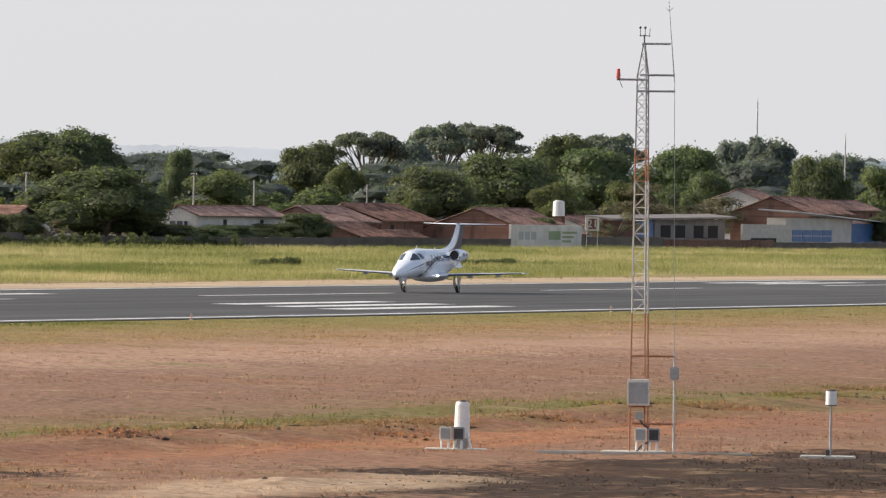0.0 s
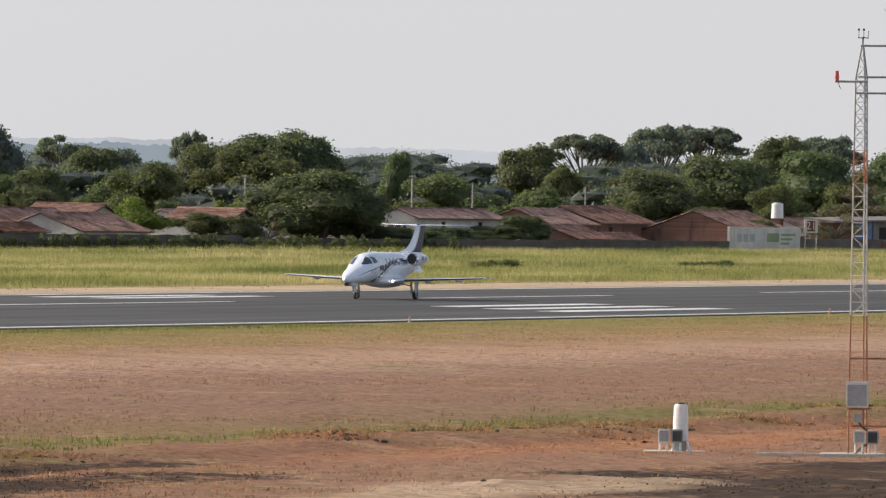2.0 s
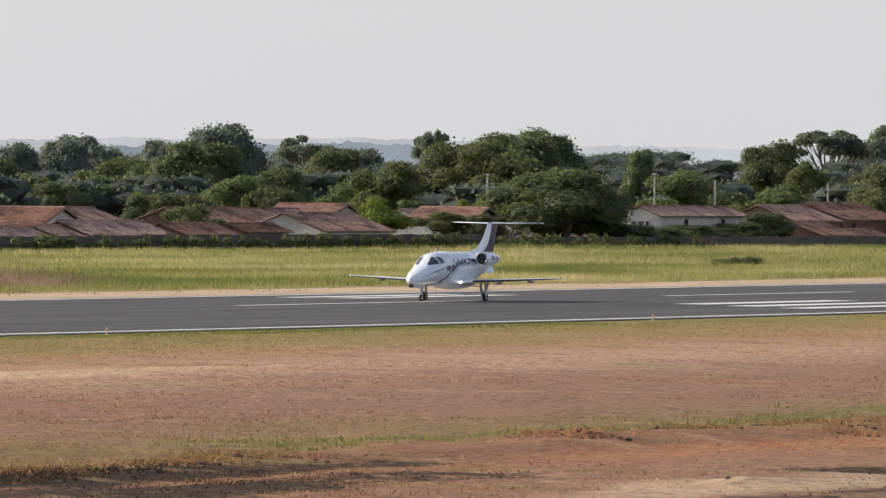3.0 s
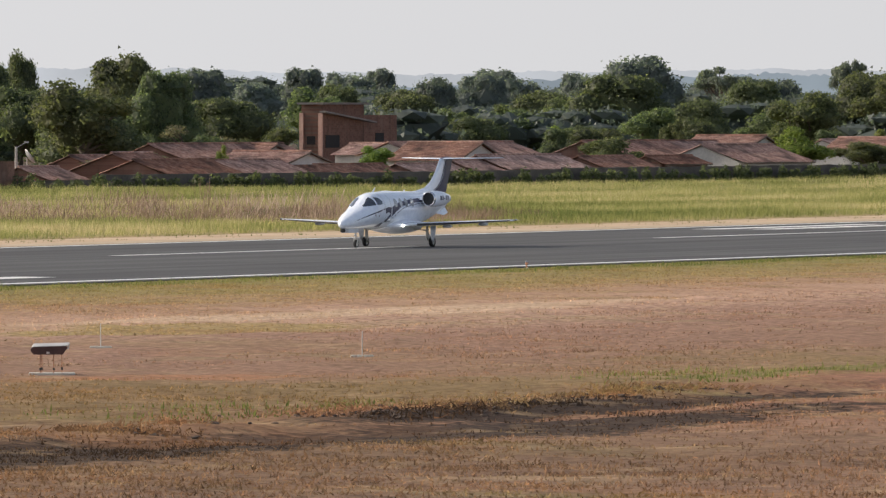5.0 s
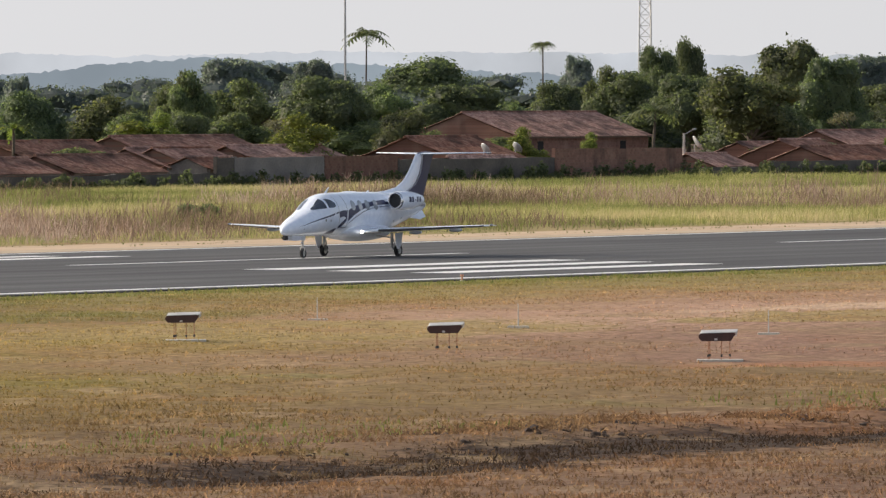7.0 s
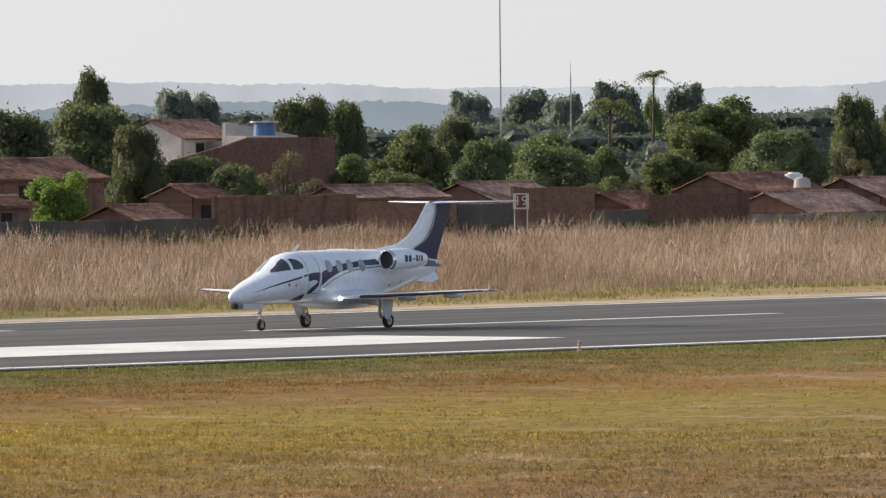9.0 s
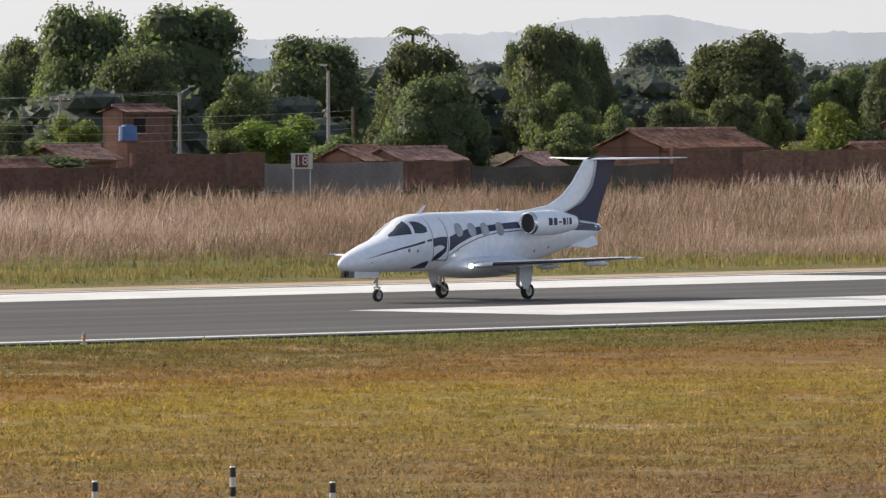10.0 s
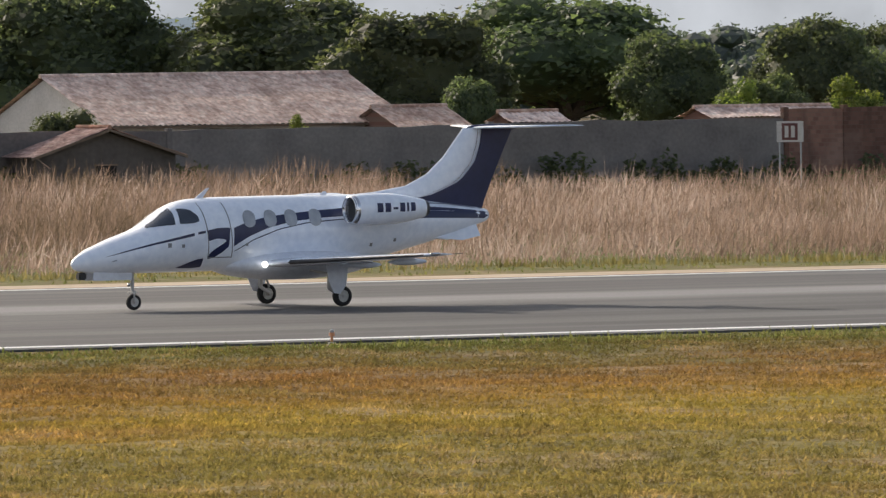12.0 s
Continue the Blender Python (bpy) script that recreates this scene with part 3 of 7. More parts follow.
        part("navy_livery", bm, NAVY_PAINT, body, "dark navy swoosh paint", smooth=True)
        # door seams, ports and panel lines
        bm = bmesh.new()
        for x0 in (1.63, 2.28):
            skin_patch(bm, 0, 1, along(((x0 + 0.06, 1.20), (x0 - 0.02, 1.9), (x0 - 0.10, 2.5))), along(((x0 + 0.085, 1.20), (x0 + 0.005, 1.9), (x0 - 0.075, 2.5))), side, 10, 1, 0.006)
        skin_patch(bm, 0, 1, along(((1.69, 1.20), (2.34, 1.20))), along(((1.69, 1.225), (2.34, 1.225))), side, 4, 1, 0.006)
        part("door_seam", bm, SEAM, body, smooth=True)
        for x0, z0, r in ((0.62, 1.52, 0.05), (0.98, 1.50, 0.04), (2.72, 1.50, 0.035), (6.2, 1.42, 0.04), (6.9, 1.52, 0.04)):
            bm = bmesh.new()
            skin_patch(bm, 0, 1, along(((x0 - r, z0 - r), (x0 + r, z0 - r))), along(((x0 - r, z0 + r), (x0 + r, z0 + r))), side, 2, 2, 0.007)
            part("static_port", bm, SEAM, body)
    # wings
    for side in (-1, 1):
        stations = ((0.55, 3.05, 2.35, 0.27, 1.00), (1.6, 3.35, 1.95, 0.23, 1.06), (3.2, 3.75, 1.45, 0.18, 1.13), (5.0, 4.2, 1.0, 0.13, 1.215), (5.95, 4.42, 0.74, 0.09, 1.26), (6.15, 4.62, 0.5, 0.05, 1.275))
        rings = [wing_section(x, c, t, side * y, z) for y, x, c, t, z in stations]
        wing = part("wing", loft(rings), WHITE_PAINT, jet, smooth=True)
        rings = []
        for y, x, c, t, z in stations[1:5]:
            full = wing_section(x - 0.008, c, t * 1.06, side * y, z)
            rings.append(full[-1:] + full[:2])
        part("leading_edge_boot", loft(rings, closed=False, caps=False), DARK_METAL, wing, "dark de-icing boot", smooth=True)
        for y, x, z in ((2.5, 4.6, 0.98), (4.3, 4.75, 1.08)):
            bm = bmesh.new()
            bmesh.ops.create_uvsphere(bm, u_segments=14, v_segments=8, radius=1.0, matrix=Matrix.Translation((x + 0.25, side * y, z)) @ Matrix.Diagonal((0.55, 0.06, 0.08, 1)))
            part("flap_fairing", bm, SHADE_WHITE, wing, smooth=True)
        bm = bmesh.new()
        bmesh.ops.create_uvsphere(bm, u_segments=12, v_segments=8, radius=0.075, matrix=Matrix.Translation((3.06, side * 1.02, 1.02)))
        part("landing_light", bm, LAMP_GLOW, wing, "lit white landing light")
        bm = bmesh.new()
        bmesh.ops.create_uvsphere(bm, u_segments=10, v_segments=6, radius=1.0, matrix=Matrix.Translation((4.62, side * 6.17, 1.29)) @ Matrix.Diagonal((0.16, 0.05, 0.04, 1)))
        part("wingtip_light", bm, BRIGHT_METAL, wing, smooth=True)
        part("static_wick", tubed((5.1, side * 6.1, 1.28), (5.4, side * 6.12, 1.29), 0.008, sides=4), DARK_METAL, wing)
    # fin with its navy rear, and the tailplane on top
    lead = ((5.9, 2.60), (6.7, 2.66), (7.6, 2.79), (8.2, 3.06), (8.68, 3.46), (9.26, 4.16))
    trail = ((9.74, 2.20), (9.82, 2.42), (10.01, 2.86), (10.22, 3.3), (10.43, 3.72), (10.65, 4.16))
    front = ((7.4, 2.40), (8.35, 2.58), (9.10, 2.88), (9.52, 3.32), (9.68, 3.76), (9.74, 4.16))
    def fin_skin(a, b, w):
        rings = []
        fa, fb = along(a), along(b)
        for i in range(21):
            p, q = fa(i / 20), fb(i / 20)
            ring = []
            for f, y in ((0, 0), (0.12, 0.7), (0.35, 1), (0.7, 0.75), (1, 0.15), (0.7, -0.75), (0.35, -1), (0.12, -0.7)):
                ring.append((p[0] + (q[0] - p[0]) * f, y * w, p[1] + (q[1] - p[1]) * f))
            rings.append(ring)
        return loft(rings)
    fin = part("tail_fin", fin_skin(lead, trail, 0.085), WHITE_PAINT, jet, smooth=True)
    def fin_paint(f0, f1, side, a, b, grow=0.088):
        bm = bmesh.new()
        fa, fb = along(a), along(b)
        grid = []
        for i in range(17):
            p, q = fa(i / 16), fb(i / 16)
            row = []
            for j in range(7):
                g = f0 + (f1 - f0) * j / 6
                width = grow * (1 - 0.62 * max(0.0, g - 0.3))
                row.append(bm.verts.new((p[0] + (q[0] - p[0]) * g, side * width, p[1] + (q[1] - p[1]) * g)))
            grid.append(row)
        for p, q in zip(grid, grid[1:]):
            for j in range(6):
                bm.faces.new((p[j], q[j], q[j + 1], p[j + 1]))
        return bm
    for side in (-1, 1):
        part("rudder_paint", fin_paint(0, 1, side, front, trail, 0.105), NAVY_PAINT, fin, "navy painted rear of the fin", smooth=True)
        pin = tuple((x - 0.10, z) for x, z in front)
        pin2 = tuple((x - 0.07, z) for x, z in front)
        part("pinstripe", fin_paint(0, 1, side, pin, pin2, 0.100), SIGN_DARK, fin)
    rings = []
    for y, x, c, t, z in ((-2.6, 10.52, 0.58, 0.05, 4.19), (-1.2, 9.98, 0.90, 0.08, 4.165), (0, 9.46, 1.24, 0.10, 4.15), (1.2, 9.98, 0.90, 0.08, 4.165), (2.6, 10.52, 0.58, 0.05, 4.19)):
        rings.append(wing_section(x, c, t, y, z))
    part("tailplane", loft(rings), WHITE_PAINT, jet, smooth=True)
    bm = bmesh.new()
    bmesh.ops.create_uvsphere(bm, u_segments=16, v_segments=8, radius=1.0, matrix=Matrix.Translation((10.1, 0, 4.15)) @ Matrix.Diagonal((0.75, 0.11, 0.10, 1)))
    part("tail_bullet", bm, NAVY_PAINT, fin, smooth=True)
    for side in (-1, 1):
        part("ventral_fin", loft([[(8.0, side * 0.24, 1.56), (9.5, side * 0.14, 1.84), (9.52, side * 0.30, 1.56), (9.0, side * 0.34, 1.46)],
                                  [(8.0, side * 0.27, 1.56), (9.5, side * 0.17, 1.84), (9.52, side * 0.33, 1.56), (9.0, side * 0.37, 1.46)]]), WHITE_PAINT, jet)
    # engines
    for side in (-1, 1):
        eng = new("engine")
        eng.parent, eng.location, eng["label"] = jet, (5.26, side * 1.31, 2.27), "white engine nacelle with dark intake"
        eng.empty_display_size = 0.1
        prof = ((0.0, 0.285), (-0.03, 0.31), (0.02, 0.335), (0.25, 0.365), (0.7, 0.38), (1.2, 0.365), (1.6, 0.31), (1.88, 0.25), (2.02, 0.225))
        ring = lambda x, r: [(x, r * math.sin(2 * math.pi * k / 28), r * 1.0 * math.cos(2 * math.pi * k / 28)) for k in range(28)]
        part("nacelle", loft([ring(*p) for p in prof], caps=False), WHITE_PAINT, eng, smooth=True)
        part("intake_lip", loft([ring(0.14, 0.26), ring(0.04, 0.275), ring(-0.02, 0.292), ring(-0.035, 0.31), ring(0.0, 0.331), ring(0.10, 0.350)], caps=False), BRIGHT_METAL, eng, "bright metal intake lip", smooth=True)
        part("intake_duct", loft([ring(0.13, 0.262), ring(0.55, 0.25), ring(0.56, 0.02)], caps=True), BLACK_PLASTIC, eng)
        bm = bmesh.new()
        bmesh.ops.create_cone(bm, cap_ends=True, segments=16, radius1=0.09, radius2=0.005, depth=0.22, matrix=Matrix.Translation((0.44, 0, 0)) @ Matrix.Rotation(radians(-90), 4, "Y"))
        part("spinner", bm, DARK_METAL, eng, smooth=True)
        part("exhaust_nozzle", loft([ring(1.96, 0.215), ring(2.12, 0.19), ring(2.10, 0.16), ring(1.85, 0.15)], caps=True), DARK_METAL, eng, smooth=True)
        part("pylon", loft([[(0.35, -side * 0.15, -0.03), (1.9, -side * 0.15, -0.03), (1.9, -side * 0.15, 0.05), (0.35, -side * 0.15, 0.05)],
                            [(0.25, -side * 0.75, -0.06), (2.2, -side * 0.75, -0.06), (2.2, -side * 0.75, 0.04), (0.25, -side * 0.75, 0.04)]]), WHITE_PAINT, eng)
        # plain bars stand in for the mark on the nacelle
        for k, (x0, w, h) in enumerate(((0.54, 0.16, 0.26), (0.76, 0.16, 0.26), (0.98, 0.14, 0.05), (1.18, 0.15, 0.26), (1.39, 0.06, 0.26), (1.51, 0.14, 0.26))):
            bm = bmesh.new()
            rows = []
            for i in range(5):
                z = -h / 2 + h * i / 4
                row = []
                for x in (x0, x0 + w / 2, x0 + w):
                    r = lerp_table(prof[1:], x)[0] + 0.004
                    row.append(bm.verts.new((x, side * math.sqrt(r * r - z * z), z + 0.02)))
                rows.append(row)
            for a, b in zip(rows, rows[1:]):
                for j in range(2):
                    bm.faces.new((a[j], a[j + 1], b[j + 1], b[j]))
            part("marking_bar", bm, NAVY_PAINT, eng)
    # landing gear
    gear = new("nose_gear")
    gear.parent, gear.empty_display_size = jet, 0.1
    wheel(gear, "wheel", 0.05, 0.0, 0.19, 0.13, "nose wheel")
    bm = bmesh.new()
    tube(bm, (0.02, 0.09, 0.19), (0.02, 0.09, 0.42), 0.022)
    tube(bm, (0.02, -0.09, 0.19), (0.02, -0.09, 0.42), 0.022)
    tube(bm, (0.05, -0.11, 0.19), (0.05, 0.11, 0.19), 0.03)
    box(bm, -0.04, 0.08, -0.11, 0.11, 0.40, 0.45, 0.01)
    tube(bm, (0.02, 0, 0.42), (0.02, 0, 0.98), 0.045)
    tube(bm, (0.02, 0, 0.72), (-0.45, 0, 0.95), 0.025)
    part("strut", bm, PALE_STEEL, gear)
    bm = bmesh.new()
    bmesh.ops.create_uvsphere(bm, u_segments=10, v_segments=6, radius=0.05, matrix=Matrix.Translation((-0.07, 0, 0.60)))
    part("taxi_light", bm, BRIGHT_METAL, gear, smooth=True)
    for side in (-1, 1):
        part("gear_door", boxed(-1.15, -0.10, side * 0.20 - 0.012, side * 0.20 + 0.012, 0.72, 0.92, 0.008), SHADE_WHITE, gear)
    part("scoop", boxed(-1.46, -1.26, -0.10, 0.10, 0.74, 0.92, 0.03), BLACK_PLASTIC, jet, "small dark scoop under the nose")
    for side in (-1, 1):
        leg = new("main_gear")
        leg.parent, leg.empty_display_size = jet, 0.1
        wheel(leg, "wheel", 4.74, side * 1.75, 0.245, 0.17, "main wheel")
        bm = bmesh.new()
        tube(bm, (4.50, side * 1.60, 0.98), (4.48, side * 1.60, 0.42), 0.06)
        tube(bm, (4.46, side * 1.60, 0.44), (4.76, side * 1.62, 0.25), 0.045)
        tube(bm, (4.74, side * 1.55, 0.245), (4.74, side * 1.86, 0.245), 0.04)
        tube(bm, (4.50, side * 1.55, 0.78), (4.35, side * 0.95, 0.85), 0.03)
        tube(bm, (4.62, side * 1.60, 0.72), (4.74, side * 1.62, 0.40), 0.025)
        part("strut", bm, PALE_STEEL, leg)
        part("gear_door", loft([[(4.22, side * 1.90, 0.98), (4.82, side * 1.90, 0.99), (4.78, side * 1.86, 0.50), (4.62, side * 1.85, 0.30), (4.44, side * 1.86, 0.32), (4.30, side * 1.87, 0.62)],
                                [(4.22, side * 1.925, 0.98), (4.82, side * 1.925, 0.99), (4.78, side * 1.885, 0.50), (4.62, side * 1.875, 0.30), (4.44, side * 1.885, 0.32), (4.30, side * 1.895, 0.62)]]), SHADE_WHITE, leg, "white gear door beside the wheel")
    # aerials
    part("blade_aerial", loft([[(1.75, -0.012, 2.60), (1.95, -0.012, 2.60), (2.16, -0.008, 2.84), (2.08, -0.008, 2.84)],
                               [(1.75, 0.012, 2.60), (1.95, 0.012, 2.60), (2.16, 0.008, 2.84), (2.08, 0.008, 2.84)]]), SHADE_WHITE, jet)
    part("blade_aerial", loft([[(5.2, -0.01, 2.62), (5.4, -0.01, 2.62), (5.38, -0.006, 2.70), (5.3, -0.006, 2.70)],
                               [(5.2, 0.01, 2.62), (5.4, 0.01, 2.62), (5.38, 0.006, 2.70), (5.3, 0.006, 2.70)]]), SHADE_WHITE, jet)
    part("pitot_probe", tubed((-0.65, -0.50, 1.20), (-0.85, -0.58, 1.17), 0.015, 0.008), BRIGHT_METAL, jet)
    return jet


jet = build_jet()


# ---- airfield equipment beside the runway ----
def lattice(parent, z0, z1, w0, w1, material, label, bays, diagonals=1):
    """One painted stage of a three-legged mast."""
    def corner(k, z):
        w = (w0 + (w1 - w0) * (z - z0) / (z1 - z0)) / math.sqrt(3)
        a = radians(120 * k + 50)
        return Vector((w * math.cos(a), w * math.sin(a), z))
    bm = bmesh.new()
    for k in range(3):
        tube(bm, corner(k, z0), corner(k, z1), 0.022, 0.020, 6)
    part("leg_stage", bm, material, parent, label)
    for i in range(bays):
        a, b = z0 + (z1 - z0) * i / bays, z0 + (z1 - z0) * (i + 1) / bays
        for k in range(3):
            lo, hi = (k, (k + 1) % 3) if (i + k) % 2 else ((k + 1) % 3, k)
            if diagonals > 0:
                part("brace", tubed(corner(lo, a), corner(hi, b), 0.0065, sides=4), material, parent)
            if diagonals > 1:
                part("brace", tubed(corner(hi, a), corner(lo, b), 0.0055, sides=4), material, parent)
            part("rung", tubed(corner(k, a), corner((k + 1) % 3, a), 0.0085, sides=4), material, parent)


def weather_mast(x, y):
    z = ground_z(x, y)
    mast = thing("weather_mast", (x, y, z), "tall rusty and pale lattice weather mast on a concrete pad", "mast")
    # it leans a little; local x runs across the line of sight
    mast.matrix_world = Matrix.Translation((x, y, z)) @ Matrix.Rotation(radians(-0.52), 4, Vector((0.944, 0.329, 0))) @ pose(0, 0, 0, 0, 0, -70.8)
    lattice(mast, 0.05, 1.9, 0.47, 0.45, RUST_STEEL, "rusty red lattice stage", 6, 0)
    lattice(mast, 1.9, 3.4, 0.45, 0.41, RUST_STEEL, "rusty red lattice stage", 5, 0)
    lattice(mast, 3.4, 6.6, 0.41, 0.35, PALE_STEEL, "pale lattice stage", 10, 1)
    lattice(mast, 6.6, 7.4, 0.35, 0.33, RUST_STEEL, "rusty red lattice stage", 3)
    lattice(mast, 7.4, 9.15, 0.33, 0.29, GREY_BOX, "grey lattice stage", 6, 2)
    lattice(mast, 9.15, 9.95, 0.29, 0.03, GREY_BOX, "grey tapering top stage", 3)
    for z0, x0, x1 in ((9.93, -0.05, 0.64), (9.17, -0.1, 0.72), (8.78, -0.15, 0.76), (2.36, -0.25, 0.82), (0.72, -0.2, 0.86)):
        part("arm", tubed((x0, 0, z0), (x1, 0, z0), 0.026, sides=8), RUST_STEEL if z0 < 4 else GREY_BOX, mast)
    arm = part("arm", tubed((-0.66, 0, 9.06), (0.1, 0, 9.06), 0.026, sides=8), GREY_BOX, mast)
    bm = tubed((-0.62, 0, 9.08), (-0.62, 0, 9.14), 0.05, sides=10)
    tube(bm, (-0.62, 0, 9.14), (-0.62, 0, 9.32), 0.055, 0.04, 12)
    part("obstruction_lamp", bm, RED_LENS, mast, "red obstruction lamp", smooth=False)
    part("loose_cable", tubed((-0.6, 0, 9.05), (-0.52, 0, 8.86), 0.008, sides=5), BLACK_PLASTIC, mast)
    # whip aerial on the arms, wind sensors on the top
    bm = tubed((0.80, 0, 2.4), (0.74, 0, 9.0), 0.007, sides=5)
    tube(bm, (0.74, 0, 9.0), (0.56, 0, 11.3), 0.016, 0.006, 6)
    for dx, dz in ((0.09, 0.10), (-0.09, 0.10), (0.0, 0.14)):
        tube(bm, (0.60, 0, 10.72), (0.60 + dx, 0.03, 10.72 + dz), 0.006, sides=4)
    part("whip_aerial", bm, GREY_BOX, mast)
    bm = tubed((0.0, 0, 9.9), (0.0, 0, 10.15), 0.02, sides=6)
    tube(bm, (-0.12, 0, 10.12), (0.14, 0, 10.12), 0.012, sides=5)
    for dx in (-0.10, 0.02):
        bmesh.ops.create_icosphere(bm, subdivisions=1, radius=0.035, matrix=Matrix.Translation((dx, 0, 10.32)))
        tube(bm, (dx, 0, 10.12), (dx, 0, 10.30), 0.008, sides=4)
    tube(bm, (0.12, 0, 10.1), (0.14, 0, 10.30), 0.008, sides=4)
    part("wind_sensor", bm, DARK_METAL, mast)
    # thick lower pole with its grey box
    part("pole", tubed((0.81, 0, 0.0), (0.81, 0, 2.45), 0.032, sides=10), PALE_STEEL, mast, "pale steel pole")
    part("sensor_box", boxed(0.70, 0.92, -0.09, 0.09, 1.80, 2.10, 0.015), GREY_BOX, mast)
    cab = part("cabinet", boxed(-0.33, 0.22, -0.52, -0.24, 1.17, 1.80, 0.02), CREAM_BOX, mast, "pale grey equipment cabinet")
    part("cabinet_door", boxed(-0.29, 0.17, -0.535, -0.52, 1.22, 1.73, 0.006), GREY_BOX, cab, "grey cabinet door")
    part("bracket", boxed(-0.3, 0.25, -0.30, -0.2, 1.12, 1.18), RUST_STEEL, mast)
    part("junction_box", boxed(-0.12, 0.06, -0.40, -0.25, 0.82, 1.02, 0.01), GREY_BOX, mast)
    bm = bmesh.new()
    pts = [(-0.03, -0.35, 0.85), (0.05, -0.36, 0.72), (0.2, -0.34, 0.62), (0.24, -0.34, 0.3), (0.05, -0.36, 0.22), (-0.1, -0.4, 0.05)]
    for a, b in zip(pts, pts[1:]):
        tube(bm, a, b, 0.022, sides=6)
    part("cable", bm, BLACK_PLASTIC, mast)
    part("pad", boxed(-0.95, 0.62, -0.75, 0.6, -0.1, 0.06, 0.02), CONCRETE, mast, "pale concrete pad")
    for x0, x1, y0 in ((0.62, 2.7, -0.6), (1.1, 2.0, -0.1), (-2.5, -0.95, 0.1)):
        part("kerb", boxed(x0, x1, y0 - 0.1, y0 + 0.1, -0.08, 0.05, 0.02), CONCRETE, mast)
    part("stake", tubed((1.95, 0.2, 0.0), (1.95, 0.2, 0.42), 0.02, sides=6), RUST_STEEL, mast)
    return mast


def box_pair(parent, x0, y0):
    """Two small control boxes on short legs."""
    for k, (a, m) in enumerate(((x0, CREAM_BOX), (x0 + 0.32, GREY_BOX))):
        b = part("control_box", boxed(a, a + 0.29, y0, y0 + 0.22, 0.25, 0.58, 0.02), m, parent)
        part("cover", boxed(a + 0.035, a + 0.255, y0 - 0.012, y0, 0.29, 0.54, 0.005), GREY_BOX if k == 0 else DARK_METAL, b)
        for dx in (0.05, 0.22):
            part("leg", tubed((a + dx, y0 + 0.1, 0.04), (a + dx, y0 + 0.1, 0.26), 0.026, sides=8), WHITE_TUBE, parent)


def ceilometer(x, y):
    it = thing("ceilometer", (x, y, ground_z(x, y)), "white cloud-height sensor tube with small control boxes on a pad", "sensor", turn=-69.0)
    bm = bmesh.new()
    ring = lambda z, rx, ry, s=0.0: [(0.12 + rx * math.cos(2 * math.pi * k / 20), s + ry * math.sin(2 * math.pi * k / 20), z) for k in range(20)]
    bm = loft([ring(0.30, 0.19, 0.17), ring(0.75, 0.185, 0.17), ring(1.12, 0.17, 0.16), ring(1.19, 0.14, 0.13)])
    body = part("housing", bm, WHITE_TUBE, it, smooth=False)
    part("cap", loft([ring(1.19, 0.10, 0.09), ring(1.225, 0.09, 0.08)]), BLACK_PLASTIC, body)
    part("stand", boxed(-0.02, 0.26, -0.12, 0.12, 0.03, 0.31, 0.03), GREY_BOX, it)
    for dx, lean in ((0.02, -0.1), (0.22, 0.14), (0.12, 0.0)):
        part("leg", tubed((0.12 + (dx - 0.12), -0.1, 0.5), (dx + lean, -0.2, 0.03), 0.03, sides=8), WHITE_TUBE, it)
    box_pair(it, -0.43, -0.38)
    part("pad", boxed(-0.78, 0.75, -0.6, 0.5, -0.1, 0.05, 0.02), CONCRETE, it, "pale concrete pad")
    return it


def rain_gauge(x, y):
    it = thing("rain_gauge", (x, y, ground_z(x, y)), "white cylinder gauge on a thin steel post", "gauge", turn=-72.0)
    part("post", tubed((0, 0, 0.0), (0, 0, 1.28), 0.032, 0.028, 10), GREY_BOX, it)
    drum = part("drum", tubed((0, 0, 1.27), (0, 0, 1.60), 0.135, 0.13, 20), WHITE_TUBE, it, "white drum")
    part("rim", tubed((0, 0, 1.595), (0, 0, 1.63), 0.12, 0.115, 20), DARK_METAL, drum)
    part("flange", tubed((0, 0, 1.25), (0, 0, 1.275), 0.14, 0.14, 20), DARK_METAL, drum)
    part("clamp", boxed(-0.10, -0.02, -0.06, 0.06, 0.03, 0.2, 0.01), DARK_METAL, it)
    part("pad", boxed(-0.72, 0.62, -0.5, 0.5, -0.1, 0.05, 0.02), CONCRETE, it, "pale concrete pad")
    return it


mast = weather_mast(203.9, 71.2)
control = thing("control_boxes", (203.75, 70.75, ground_z(203.9, 71.2) + 0.05), "two small control boxes on short white legs", "box", turn=-70.8)
box_pair(control, -0.52, -0.3)
ceilometer(203.5, 75.8)
rain_gauge(203.4, 66.2)


